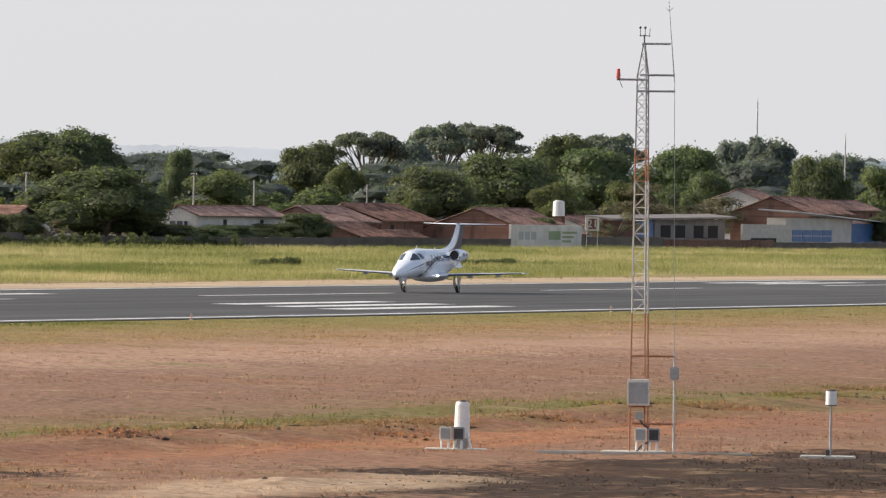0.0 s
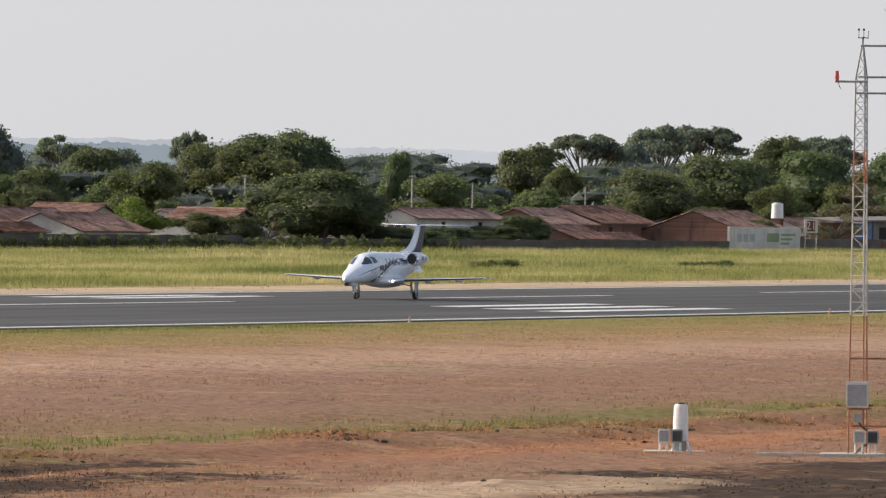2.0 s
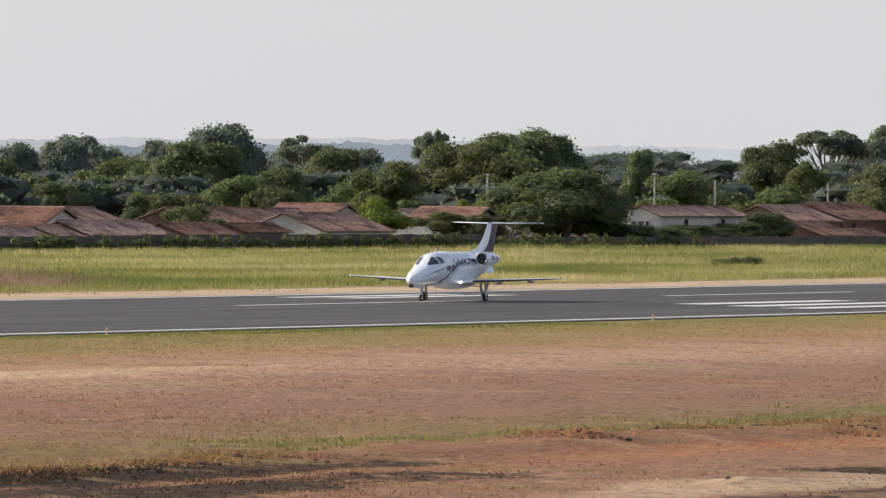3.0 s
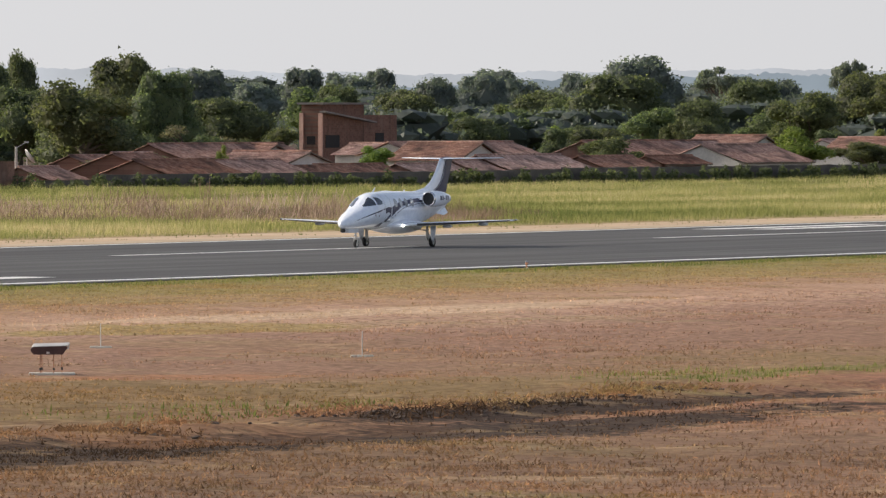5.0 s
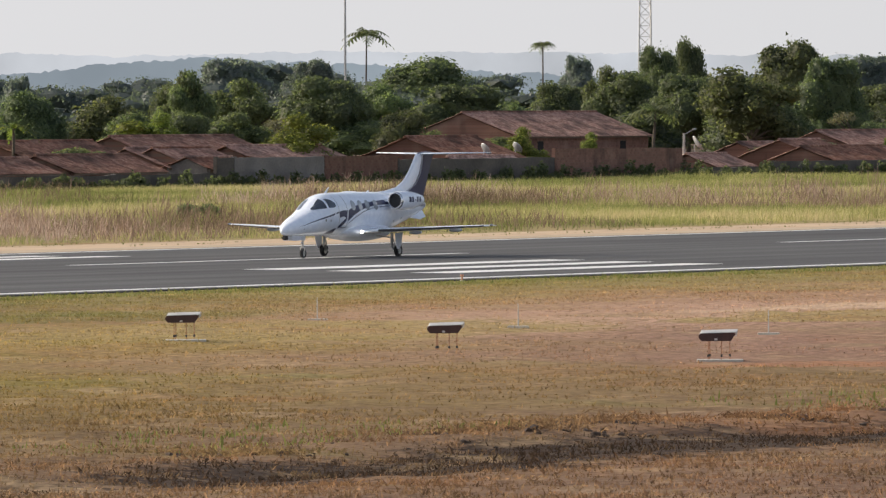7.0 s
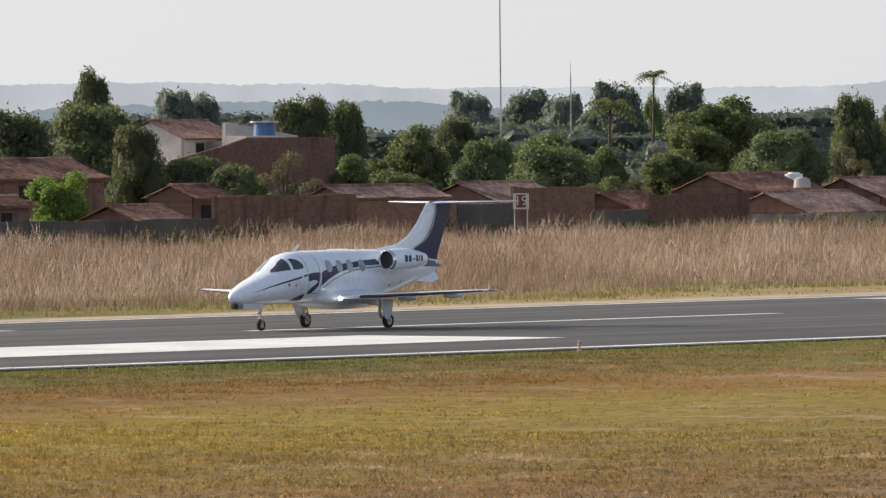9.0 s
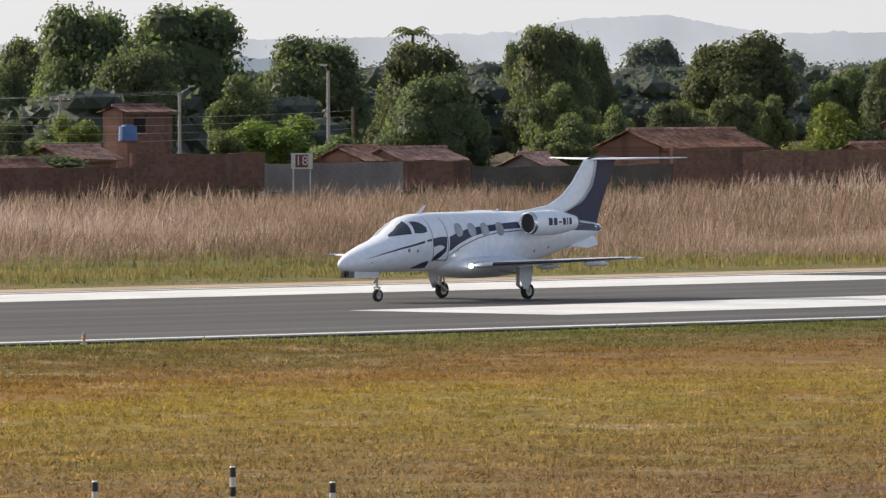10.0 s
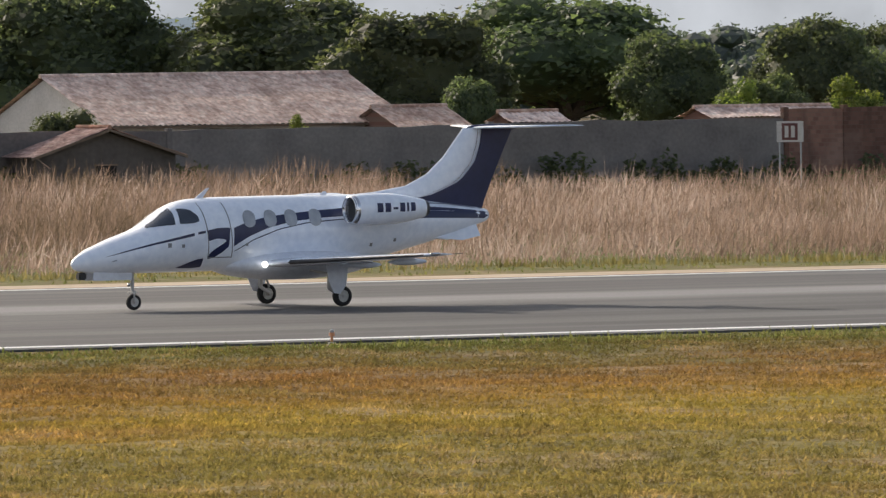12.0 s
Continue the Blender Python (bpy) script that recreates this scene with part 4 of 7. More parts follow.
def papi_unit(x, y, turn):
    it = thing("approach_light", (x, y, ground_z(x, y)), "dark hooded approach slope light on four thin legs", "light", "approach slope lights", turn=turn)
    prof = ((-0.38, 0.48), (-0.45, 0.56), (-0.45, 0.62), (-0.40, 0.66), (0.40, 0.68), (0.43, 0.64), (0.32, 0.48))
    body = part("housing", extrude(prof, "y", -0.28, 0.28), DARK_HOUSING, it, "dark red-brown housing")
    # the cover is a paler wedge on the dark housing
    part("cover", loft([[(-0.42, -0.30, 0.662), (0.44, -0.30, 0.685), (0.44, 0.30, 0.685), (-0.42, 0.30, 0.662)],
                        [(-0.40, -0.30, 0.675), (0.44, -0.30, 0.700), (0.48, 0.30, 0.755), (-0.38, 0.30, 0.730)]]), PALE_STEEL, body, "pale sloping cover")
    part("end_flap", loft([[(0.44, -0.29, 0.690), (0.43, -0.29, 0.60), (0.47, 0.29, 0.64), (0.48, 0.29, 0.745)],
                           [(0.452, -0.29, 0.690), (0.442, -0.29, 0.60), (0.482, 0.29, 0.64), (0.492, 0.29, 0.745)]]), PALE_STEEL, body)
    part("plate", boxed(-0.07, 0.0, -0.292, -0.28, 0.50, 0.545, 0.003), SIGN_WHITE, body, "small white plate")
    for dx, dy in ((-0.22, -0.2), (-0.18, 0.2), (0.10, -0.22), (0.30, 0.2)):
        leg = part("leg", tubed((dx, dy, 0.0), (dx, dy, 0.49), 0.012, sides=6), RUST_STEEL, it)
        part("coupling", tubed((dx, dy, 0.10), (dx, dy, 0.16), 0.028, sides=6), BLACK_PLASTIC, leg)
    part("pad", boxed(-0.5, 0.62, -0.4, 0.4, -0.1, 0.035, 0.015), CONCRETE, it)
    return it


first = papi_unit(187.7, 102.9, -61)
for x, y in ((192.3, 113.2), (197.6, 124.3), (203.6, 136.2)):
    copy_thing(first, pose(x, y, ground_z(x, y), 0, 0, -59))


def stake_marker(x, y):
    it = thing("stake_marker", (x, y, ground_z(x, y)), "thin pale stake on a small concrete base", "marker", "row of stakes", turn=-62)
    part("stake", tubed((0, 0, 0.02), (0, 0, 0.66), 0.016, 0.012, 8), PALE_STEEL, it)
    part("base", boxed(-0.3, 0.3, -0.25, 0.25, -0.08, 0.045, 0.02), CONCRETE, it)
    return it


first = stake_marker(221.0, 134.4)
for x, y in ((215.7, 124.6), (209.7, 113.4), (205.0, 103.2)):
    copy_thing(first, pose(x, y, ground_z(x, y), 0, 0, -62))


def banded_post(x, y, h):
    it = thing("marker_post", (x, y, ground_z(x, y)), "short post banded in black and faded white", "post", "banded marker posts")
    n = 6
    for k in range(n):
        part("band", tubed((0, 0, h * k / n - 0.02 * (k == 0)), (0, 0, h * (k + 1) / n), 0.045, 0.043, 12), BLACK_PLASTIC if k % 2 else CREAM_BOX, it)
    part("cap", tubed((0, 0, h), (0, 0, h + 0.02), 0.043, 0.03, 12), CREAM_BOX, it)
    return it


banded_post(86.0, 87.0, 0.80)
banded_post(83.6, 82.7, 0.78)
banded_post(80.6, 84.1, 0.74)


def edge_light(x):
    it = thing("runway_edge_light", (x, 160.0, rise(x) - 0.05), "small orange runway edge light with a clear dome", "light", "runway edge lights")
    part("base", tubed((0, 0, -0.05), (0, 0, 0.05), 0.10, 0.08, 14), CONCRETE, it)
    part("stem", tubed((0, 0, 0.05), (0, 0, 0.19), 0.03, sides=8), ORANGE_LAMP, it)
    part("collar", tubed((0, 0, 0.18), (0, 0, 0.25), 0.065, 0.055, 12), ORANGE_LAMP, it, "orange collar")
    bm = bmesh.new()
    bmesh.ops.create_uvsphere(bm, u_segments=12, v_segments=8, radius=0.048, matrix=Matrix.Translation((0, 0, 0.275)))
    part("dome", bm, PANE_GREY, it, smooth=True)
    return it


first = edge_light(93.0)
for k in (1, 2, 3, 4, 5, 6, 7, 8):
    x = 93.0 + 60 * k
    copy_thing(first, pose(x, 160.0, rise(x) - 0.05))


def distance_sign(x, y, w, h, z, words):
    it = thing("distance_sign", (x, y, ground_z(x, y)), "white runway distance board with dark centre panel on legs", "sign", "runway distance boards", turn=-50)
    board = part("board", boxed(-w / 2, w / 2, -0.04, 0.04, z - h / 2, z + h / 2, 0.01), SIGN_WHITE, it)
    panel = part("panel", boxed(-w * 0.30, w * 0.30, -0.055, -0.04, z - h * 0.40, z + h * 0.40), SIGN_DARK, board, "dark red centre panel")
    if words:
        fc = bpy.data.curves.new("figures", "FONT")
        fc.body, fc.size, fc.align_x, fc.align_y, fc.extrude = words, h * 0.85, "CENTER", "CENTER", 0.006
        fc.materials.append(SIGN_WHITE)
        fig = new("figures", fc)
        fig.parent = panel
        fig.matrix_local = Matrix.Translation((0, -0.066, z)) @ pose(0, 0, 0, 90, 0, 0)
    else:
        for k in (-1, 1):
            part("figure_bar", boxed(k * w * 0.12 - w * 0.07, k * w * 0.12 + w * 0.07, -0.066, -0.055, z - h * 0.28, z + h * 0.28), SIGN_WHITE, panel)
    for k in (-1, 1):
        part("leg", tubed((k * w * 0.40, 0, -0.1), (k * w * 0.40, 0, z - h / 2), 0.04, sides=8), GREY_BOX, it)
    return it


distance_sign(950, 338, 1.65, 1.5, 3.0, "21")
distance_sign(444, 338, 1.0, 1.0, 2.7, "19")
distance_sign(339.5, 338, 1.15, 0.85, 3.0, "18")
distance_sign(220.6, 338, 1.25, 0.95, 2.8, "")


# ---- boundary wall and the houses behind it ----


def brick_material():
    """Unplastered hollow brick with pale joints, soot and rain streaks."""
    m, n, l, b = node_material("red_brick")
    pos = n.new("ShaderNodeNewGeometry").outputs["Position"]
    info = n.new("ShaderNodeObjectInfo")
    turned = n.new("ShaderNodeMapping")
    turned.inputs["Rotation"].default_value = (radians(90), 0, 0)
    l.new(pos, turned.inputs[0])
    bricks = n.new("ShaderNodeTexBrick")
    l.new(turned.outputs[0], bricks.inputs["Vector"])
    bricks.inputs["Color1"].default_value = (0.235, 0.13, 0.10, 1)
    bricks.inputs["Color2"].default_value = (0.165, 0.088, 0.068, 1)
    bricks.inputs["Mortar"].default_value = (0.19, 0.128, 0.10, 1)
    bricks.inputs["Scale"].default_value = 1.0
    bricks.inputs["Brick Width"].default_value, bricks.inputs["Row Height"].default_value = 0.30, 0.20
    bricks.inputs["Mortar Size"].default_value = 0.014
    streak = noise_tex(n, l, 0.9, 5.0, pos, (1, 1, 0.25))
    blotch = noise_tex(n, l, 0.28, 5.0, pos)
    col = mix(n, l, calc(n, l, "MULTIPLY_ADD", streak, 4.0, -2.15, clamp=True), bricks.outputs[0], (0.075, 0.052, 0.044))
    col = mix(n, l, calc(n, l, "MULTIPLY_ADD", blotch, 5.0, -2.9, clamp=True), col, (0.27, 0.185, 0.15))
    hsv = n.new("ShaderNodeHueSaturation")
    l.new(calc(n, l, "MULTIPLY_ADD", info.outputs["Random"], 0.5, 0.75), hsv.inputs["Value"])
    l.new(col, hsv.inputs["Color"])
    l.new(hsv.outputs[0], b.inputs["Base Color"])
    b.inputs["Roughness"].default_value = 0.95
    b.inputs["Specular IOR Level"].default_value = 0.15
    bump(n, l, b, streak, 0.3, 0.03)
    return m


BRICK = brick_material()
PLASTER = plain("whitewashed_plaster", (0.46, 0.44, 0.41), (0.64, 0.61, 0.57), 0.85, 0, 0.5, 7.0, 0.3, vary=0.25)
GREY_WALL = plain("grey_cement_render", (0.145, 0.13, 0.125), (0.235, 0.215, 0.20), 0.9, 0, 0.5, 6.0, 0.4, vary=0.3)
DARK_WALL = plain("blackened_render", (0.075, 0.065, 0.058), (0.14, 0.12, 0.105), 0.95, 0, 0.35, 4.0, 0.4, vary=0.2)
OCHRE = plain("ochre_plaster", (0.46, 0.32, 0.15), (0.58, 0.43, 0.23), 0.85, 0, 0.5, 7.0, 0.3)
BLUE_PAINT = plain("blue_paint", (0.04, 0.11, 0.28), (0.07, 0.17, 0.38), 0.5, 0, 1.0, 9.0, 0.1)
GREEN_PAINT = plain("green_mural_paint", (0.20, 0.27, 0.14), (0.30, 0.36, 0.20), 0.7, 0, 0.5, 6.0, 0.1)
ZINC = plain("zinc_sheet", (0.38, 0.39, 0.41), (0.55, 0.56, 0.58), 0.45, 0.5, 0.8, 10.0, 0.1)
# near-black panels on solid walls; the shade inside openings is put into this colour
SHADE_PANEL = plain("painted_dark_interior", (0.012, 0.011, 0.011), (0.022, 0.02, 0.02), 0.9, 0, 1.0, 6.0, 0.0)
WOOD = plain("weathered_timber", (0.12, 0.085, 0.06), (0.22, 0.16, 0.115), 0.85, 0, 1.5, 14.0, 0.2)
POLE_GREY = plain("concrete_pole", (0.34, 0.32, 0.30), (0.47, 0.45, 0.42), 0.85, 0, 1.0, 12.0, 0.2)
PINK = plain("faded_pink_plaster", (0.42, 0.25, 0.20), (0.55, 0.36, 0.29), 0.85, 0, 0.6, 7.0, 0.3)


def tile_material(name, deep, middle, pale, soot_tone, soot_share):
    """Clay tiles: each course mottled, with soot and moss in broad stains."""
    m, n, l, b = node_material(name)
    geo = n.new("ShaderNodeNewGeometry")
    info = n.new("ShaderNodeObjectInfo")
    pos = geo.outputs["Position"]
    tone = noise_tex(n, l, 2.6, 4.0, pos, (1, 0.45, 1.6))
    soot = noise_tex(n, l, 0.45, 6.0, pos)
    speck = noise_tex(n, l, 6.5, 2.0, pos, (1, 0.5, 1))
    col = ramp(n, l, tone, ((0.30, deep), (0.5, middle), (0.72, pale)))
    col = mix(n, l, calc(n, l, "MULTIPLY_ADD", soot, 4.0, -2.0 + soot_share, clamp=True), col, soot_tone)
    col = mix(n, l, 0.6, col, ramp(n, l, speck, ((0.3, (0.55, 0.55, 0.55)), (0.7, (1.35, 1.35, 1.35)))), "MULTIPLY")
    hsv = n.new("ShaderNodeHueSaturation")
    l.new(calc(n, l, "MULTIPLY_ADD", info.outputs["Random"], 0.6, 0.72), hsv.inputs["Value"])
    l.new(calc(n, l, "MULTIPLY_ADD", info.outputs["Random"], -0.3, 0.95), hsv.inputs["Saturation"])
    l.new(col, hsv.inputs["Color"])
    l.new(hsv.outputs[0], b.inputs["Base Color"])
    b.inputs["Roughness"].default_value = 0.95
    b.inputs["Specular IOR Level"].default_value = 0.15
    bump(n, l, b, speck, 0.5, 0.03)
    return m


TILES = tile_material("terracotta_roof_tiles", (0.20, 0.085, 0.055), (0.36, 0.165, 0.105), (0.50, 0.29, 0.20), (0.10, 0.055, 0.042), 0.15)
# a paler copy of TILES: the near roofs' sunlight is put into its colour
PALE_TILES = tile_material("sunlit_painted_roof_tiles", (0.42, 0.245, 0.175), (0.63, 0.42, 0.32), (0.78, 0.61, 0.50), (0.28, 0.165, 0.12), -0.15)
rng = random.Random(11)


def wall_section(x0, x1, top, material, label, y=346.0, thick=0.22):
    """A stretch of boundary wall with an uneven crest and a pier at its end."""
    base = ground_z((x0 + x1) / 2, y) - 0.4
    n = max(2, round((x1 - x0) / 1.5))
    rings = []
    for i in range(n + 1):
        x = x0 + (x1 - x0) * i / n
        z = top + 0.10 * noise.noise((x * 0.35, 2, 0)) + 0.03 * rng.uniform(-1, 1)
        rings.append([(x, y, base), (x, y, z), (x, y + thick, z), (x, y + thick, base)])
    wall = part("boundary_wall", loft(rings), material)
    tagged(wall, label, "wall", "boundary wall sections", "structure")
    part("pier", boxed(x0 - 0.14, x0 + 0.14, y - 0.05, y + thick + 0.05, base, top + 0.08, 0.02), material, wall)
    return wall


for x0, x1, top in ((251.8, 257.6, 2.59), (289.8, 308.6, 3.11), (361.1, 377.9, 2.43), (398.2, 423.5, 1.94), (447.9, 453.9, 2.53), (462.4, 468.4, 1.97), (516.9, 554.9, 1.36), (554.9, 557.4, 2.51), (580.9, 604.9, 2.23), (625.4, 640.4, 1.24), (640.4, 640.7, 1.67), (640.7, 682.8, 1.67), (682.8, 728, 1.61), (728, 805.6, 1.76), (805.6, 945.3, 1.48), (969, 997.9, 1.77), (1039.3, 1092.1, 1.26), (1092.1, 1500, 1.3)):
    wall_section(x0, x1, top, DARK_WALL, "blackened rendered boundary wall, streaked with stains")
for x0, x1, top in ((225.6, 228.9, 3.79), (228.9, 234.5, 3.86), (243.8, 251.8, 3.3), (257.6, 265.8, 2.89), (265.8, 281.1, 3.25), (281.2, 289.8, 3.74), (308.7, 316.6, 3.59), (320.3, 334.7, 2.69), (334.7, 344.7, 3.35), (355.7, 361.1, 2.73), (377.9, 383.8, 3.29), (383.8, 398.2, 3.1), (423.6, 437.5, 3.28), (437.5, 447.9, 2.83), (453.9, 462.4, 3.55), (468.4, 479.5, 2.99), (570.2, 580.9, 2.53), (604.9, 625.4, 2.87), (997.9, 1039.3, 1.52)):
    wall_section(x0, x1, top, BRICK, "unplastered red brick boundary wall section")
for x0, x1, top in ((60, 192.9, 3.3), (192.9, 209.6, 3.29), (209.6, 225.6, 3.36), (234.5, 243.8, 3), (316.6, 320.3, 2.83), (344.7, 355.7, 2.72), (479.5, 516.9, 1.5), (557.4, 570.2, 2.51)):
    wall_section(x0, x1, top, GREY_WALL, "grey cement rendered boundary wall section")
for x0, x1, top in ((945.3, 969, 3.06),):
    wall_section(x0, x1, top, PLASTER, "whitewashed boundary wall section with a faded mural")


def tiled_slope(x0, x1, y0, z0, y1, z1, sag=0.03, hip=0.0):
    """Half-round tile columns from eave to ridge; hip draws the ridge in at both ends."""
    bm = bmesh.new()
    pitch = 0.30
    cols = max(4, round((x1 - x0) / pitch))
    rows = 7
    grid = []
    for j in range(rows + 1):
        f = j / rows
        line = []
        for i in range(cols * 4 + 1):
            g = i / (cols * 4)
            a, b = x0 + hip * f, x1 - hip * f
            x = a + (b - a) * g
            lump = 0.055 * abs(math.sin(math.pi * g * cols)) + 0.02 * (j % 2)
            z = z0 + (z1 - z0) * f + lump - sag * math.sin(math.pi * f) + 0.05 * noise.noise((x * 0.5, f * 2 + y0, 0))
            line.append(bm.verts.new((x, y0 + (y1 - y0) * f, z)))
        grid.append(line)
    for p, q in zip(grid, grid[1:]):
        for i in range(len(p) - 1):
            bm.faces.new((p[i], p[i + 1], q[i + 1], q[i]))
    return bm


ROOF_TONES = ("faded", "sooty", "weathered", "pale", "patched")


def house(x0, x1, y, half, eave, ridge, material, tone, openings=2):
    """A low house with its ridge along the runway; the tiled slope faces the runway."""
    base = ground_z((x0 + x1) / 2, y) - 0.1
    hs = thing("house", ((x0 + x1) / 2, y + half, base), "low " + tone + " house under a " + rng.choice(ROOF_TONES) + " terracotta tiled roof", "house", "houses behind the wall")
    hs.matrix_world = pose((x0 + x1) / 2, y + half, base)
    w, ez, rz = (x1 - x0) / 2, eave - base, ridge - base
    clay = PALE_TILES if x1 < 320 else TILES
    half = max(half, 1.1, (ridge - eave) / 0.36)
    over = min(0.35, half * 0.2)
    front = boxed(-w + over, w - over, -half + 0.3, -half + 0.5, 0, ez - 0.03)
    wall = part("front_wall", front, material, hs)
    for side in (-1, 1):
        g = extrude(((-half + 0.502, 0), (half - 0.3, 0), (half - 0.3, ez - 0.03), (0, rz - 0.10), (-half + 0.502, ez + 0.02)), "x", side * (w - over) - 0.09, side * (w - over) + 0.09)
        part("gable_wall", g, material, hs)
    part("back_wall", boxed(-w + over + 0.1, w - over - 0.1, half - 0.5, half - 0.3, 0, ez - 0.03), material, hs)
    hip = 0.0
    for side, name in ((-1, "roof_slope"), (1, "roof_slope")):
        slope = tiled_slope(-w, w, side * (half + 0.15), ez - 0.05, 0.0, rz, hip=hip)
        part(name, slope, clay, hs, smooth=False)
    bm = bmesh.new()
    tube(bm, (-w, 0, rz + 0.05), (w, 0, rz + 0.05), 0.11, sides=8)
    part("ridge_cap", bm, clay, hs)
    part("eave_board", boxed(-w, w, -half - 0.10, -half - 0.05, ez - 0.16, ez - 0.055), WOOD, hs)
    if ez > 1.9:
        for k in range(openings):
            u = -w + 2 * w * (k + 0.5 + rng.uniform(-0.15, 0.15)) / openings
            if abs(u) > w - 1.2:
                continue
            win = part("window", boxed(u - 0.5, u + 0.5, -half + 0.27, -half + 0.299, ez - 1.35, ez - 0.45), SHADE_PANEL, hs)
            part("window_frame", boxed(u - 0.58, u + 0.58, -half + 0.255, -half + 0.285, ez - 0.45, ez - 0.37), WOOD, win)
            part("window_sill", boxed(u - 0.58, u + 0.58, -half + 0.2, -half + 0.285, ez - 1.42, ez - 1.35), CONCRETE, win)
    return hs


for x0, x1, y, half, eave, ridge in ((199.3, 216.1, 366, 3.95, 3.4, 5.69), (359.9, 363.5, 430, 1.14, 5.37, 6.72), (382.5, 385.4, 430, 0.87, 5.44, 6.17), (400.2, 403.5, 430, 0.96, 4.9, 5.57), (532.4, 539.8, 440, 1.65, 7.1, 8.42), (772.8, 789.7, 352, 0.96, 2.07, 3.69), (873.1, 898.9, 356, 1.32, 3.62, 4.58)):
    house(x0, x1, y, half, eave, ridge, PLASTER, "whitewashed")
for x0, x1, y, half, eave, ridge in ((1246, 1255.8, 420, 0.9, 6.65, 7.99),):
    house(x0, x1, y, half, eave, ridge, PLASTER, "whitewashed")
for x0, x1, y, half, eave, ridge in ((213.2, 217.4, 362, 0.89, 3.15, 4.05), (214, 217.3, 352, 0.67, 3.35, 3.79), (225.3, 233, 352, 1.52, 3.42, 3.84), (242.2, 253.9, 352, 2.15, 2.93, 4.12), (258.4, 261.5, 354, 0.53, 3.06, 4.23), (262.2, 268.9, 350, 1.12, 2.74, 4.23), (265.8, 273.2, 356, 1.24, 3.01, 4.3), (307.4, 314.6, 354, 1.04, 2.82, 3.74), (318.5, 325.3, 360, 0.96, 3.5, 4.2), (321.1, 326.9, 354, 0.8, 2.77, 3.89), (324.8, 332.4, 350, 1.02, 2.66, 3.1), (328.3, 333.3, 390, 0.75, 4.6, 5.34), (336.9, 339.4, 372, 0.34, 3.7, 4.24), (341.8, 346.2, 360, 0.59, 3.02, 3.71), (358.8, 362.1, 354, 0.41, 2.75, 3.55), (360.5, 365.9, 352, 0.67, 2.78, 3.45)):
    house(x0, x1, y, half, eave, ridge, BRICK, "brick")
for x0, x1, y, half, eave, ridge in ((369.6, 373.6, 470, 1.38, 6.52, 7.74), (383.7, 393.2, 354, 1.1, 3.31, 4.34), (391.1, 395.7, 405, 1.3, 5.58, 5.93), (400.3, 412.3, 351, 1.33, 2.89, 3.42), (417.4, 422.8, 349, 0.57, 1.58, 2.75), (430.6, 442.2, 372, 1.26, 4.42, 5.62), (431.9, 437.8, 356, 0.6, 3.13, 3.91), (445.7, 456.4, 354, 1.07, 3, 3.72), (450.5, 455.3, 348, 0.46, 1.78, 2.42), (459.2, 467.5, 354, 0.81, 2.56, 3.81), (471.6, 477.3, 352, 0.54, 1.86, 3.05), (487.9, 498, 350, 0.91, 1.59, 2.92), (497.9, 508, 362, 0.92, 3.01, 4.11), (507.8, 515.2, 350, 0.64, 1.68, 2.57), (511.4, 524.4, 360, 1.15, 2.37, 3.72), (516.7, 526.7, 352, 0.86, 2.13, 3.35)):
    house(x0, x1, y, half, eave, ridge, BRICK, "brick")
for x0, x1, y, half, eave, ridge in ((525.8, 537.1, 350, 0.94, 1.53, 2.6), (538.1, 550.8, 350, 1.04, 1.54, 2.76), (550.5, 564.7, 362, 1.17, 2.46, 3.71), (555.9, 565.2, 354, 0.74, 1.79, 3.17), (556.4, 564.6, 352, 0.65, 1.76, 3.18), (573.8, 587.9, 356, 1.1, 2.41, 3.26), (594.5, 604.8, 349, 0.76, 1.27, 2.32), (600.1, 611.3, 356, 0.84, 2.19, 3.83), (634.1, 641, 350, 0.48, 1.3, 2.3), (654.6, 668.6, 350, 0.94, 1.66, 2.79), (657.4, 664.8, 354, 0.5, 1.46, 3.35), (660.9, 667.4, 360, 0.44, 1.82, 3.11), (668.9, 681.2, 350, 0.81, 1.31, 2.7), (671.8, 695.8, 392, 1.76, 3.61, 5.7), (681.8, 687.4, 350, 0.36, 1.35, 2.13), (689.5, 703.1, 351, 0.87, 1.44, 2.22)):
    house(x0, x1, y, half, eave, ridge, BRICK, "brick")
for x0, x1, y, half, eave, ridge in ((703.2, 714.7, 350, 0.72, 1.43, 2.23), (714.2, 723.6, 350, 0.58, 1.49, 2.49), (720, 737.9, 350, 1.09, 1.71, 2.93), (738.6, 750.7, 349, 0.72, 1.7, 2.74), (755.3, 765.9, 350, 0.62, 1.99, 2.73), (763.5, 782.5, 360, 1.13, 2.42, 4.09), (901.8, 913, 351, 0.55, 1.61, 3.08), (931.4, 946.5, 366, 0.75, 3.05, 4.71), (951, 969.5, 368, 0.9, 3.23, 5.05), (964.9, 983.5, 357, 0.86, 2.05, 4.81), (1117.6, 1136.3, 372, 0.78, 4.76, 6.87), (1178.1, 1196.4, 385, 0.75, 5.29, 6.56)):
    house(x0, x1, y, half, eave, ridge, BRICK, "brick")
for x0, x1, y, half, eave, ridge in ((299.3, 307.1, 392, 1.28, 5.23, 6.61), (368.4, 370.7, 349, 0.28, 2.04, 3.07), (556, 562.6, 349, 0.52, 1.69, 2.52), (910.6, 923.5, 349, 0.62, 1.55, 2.22)):
    house(x0, x1, y, half, eave, ridge, GREY_WALL, "grey cement")
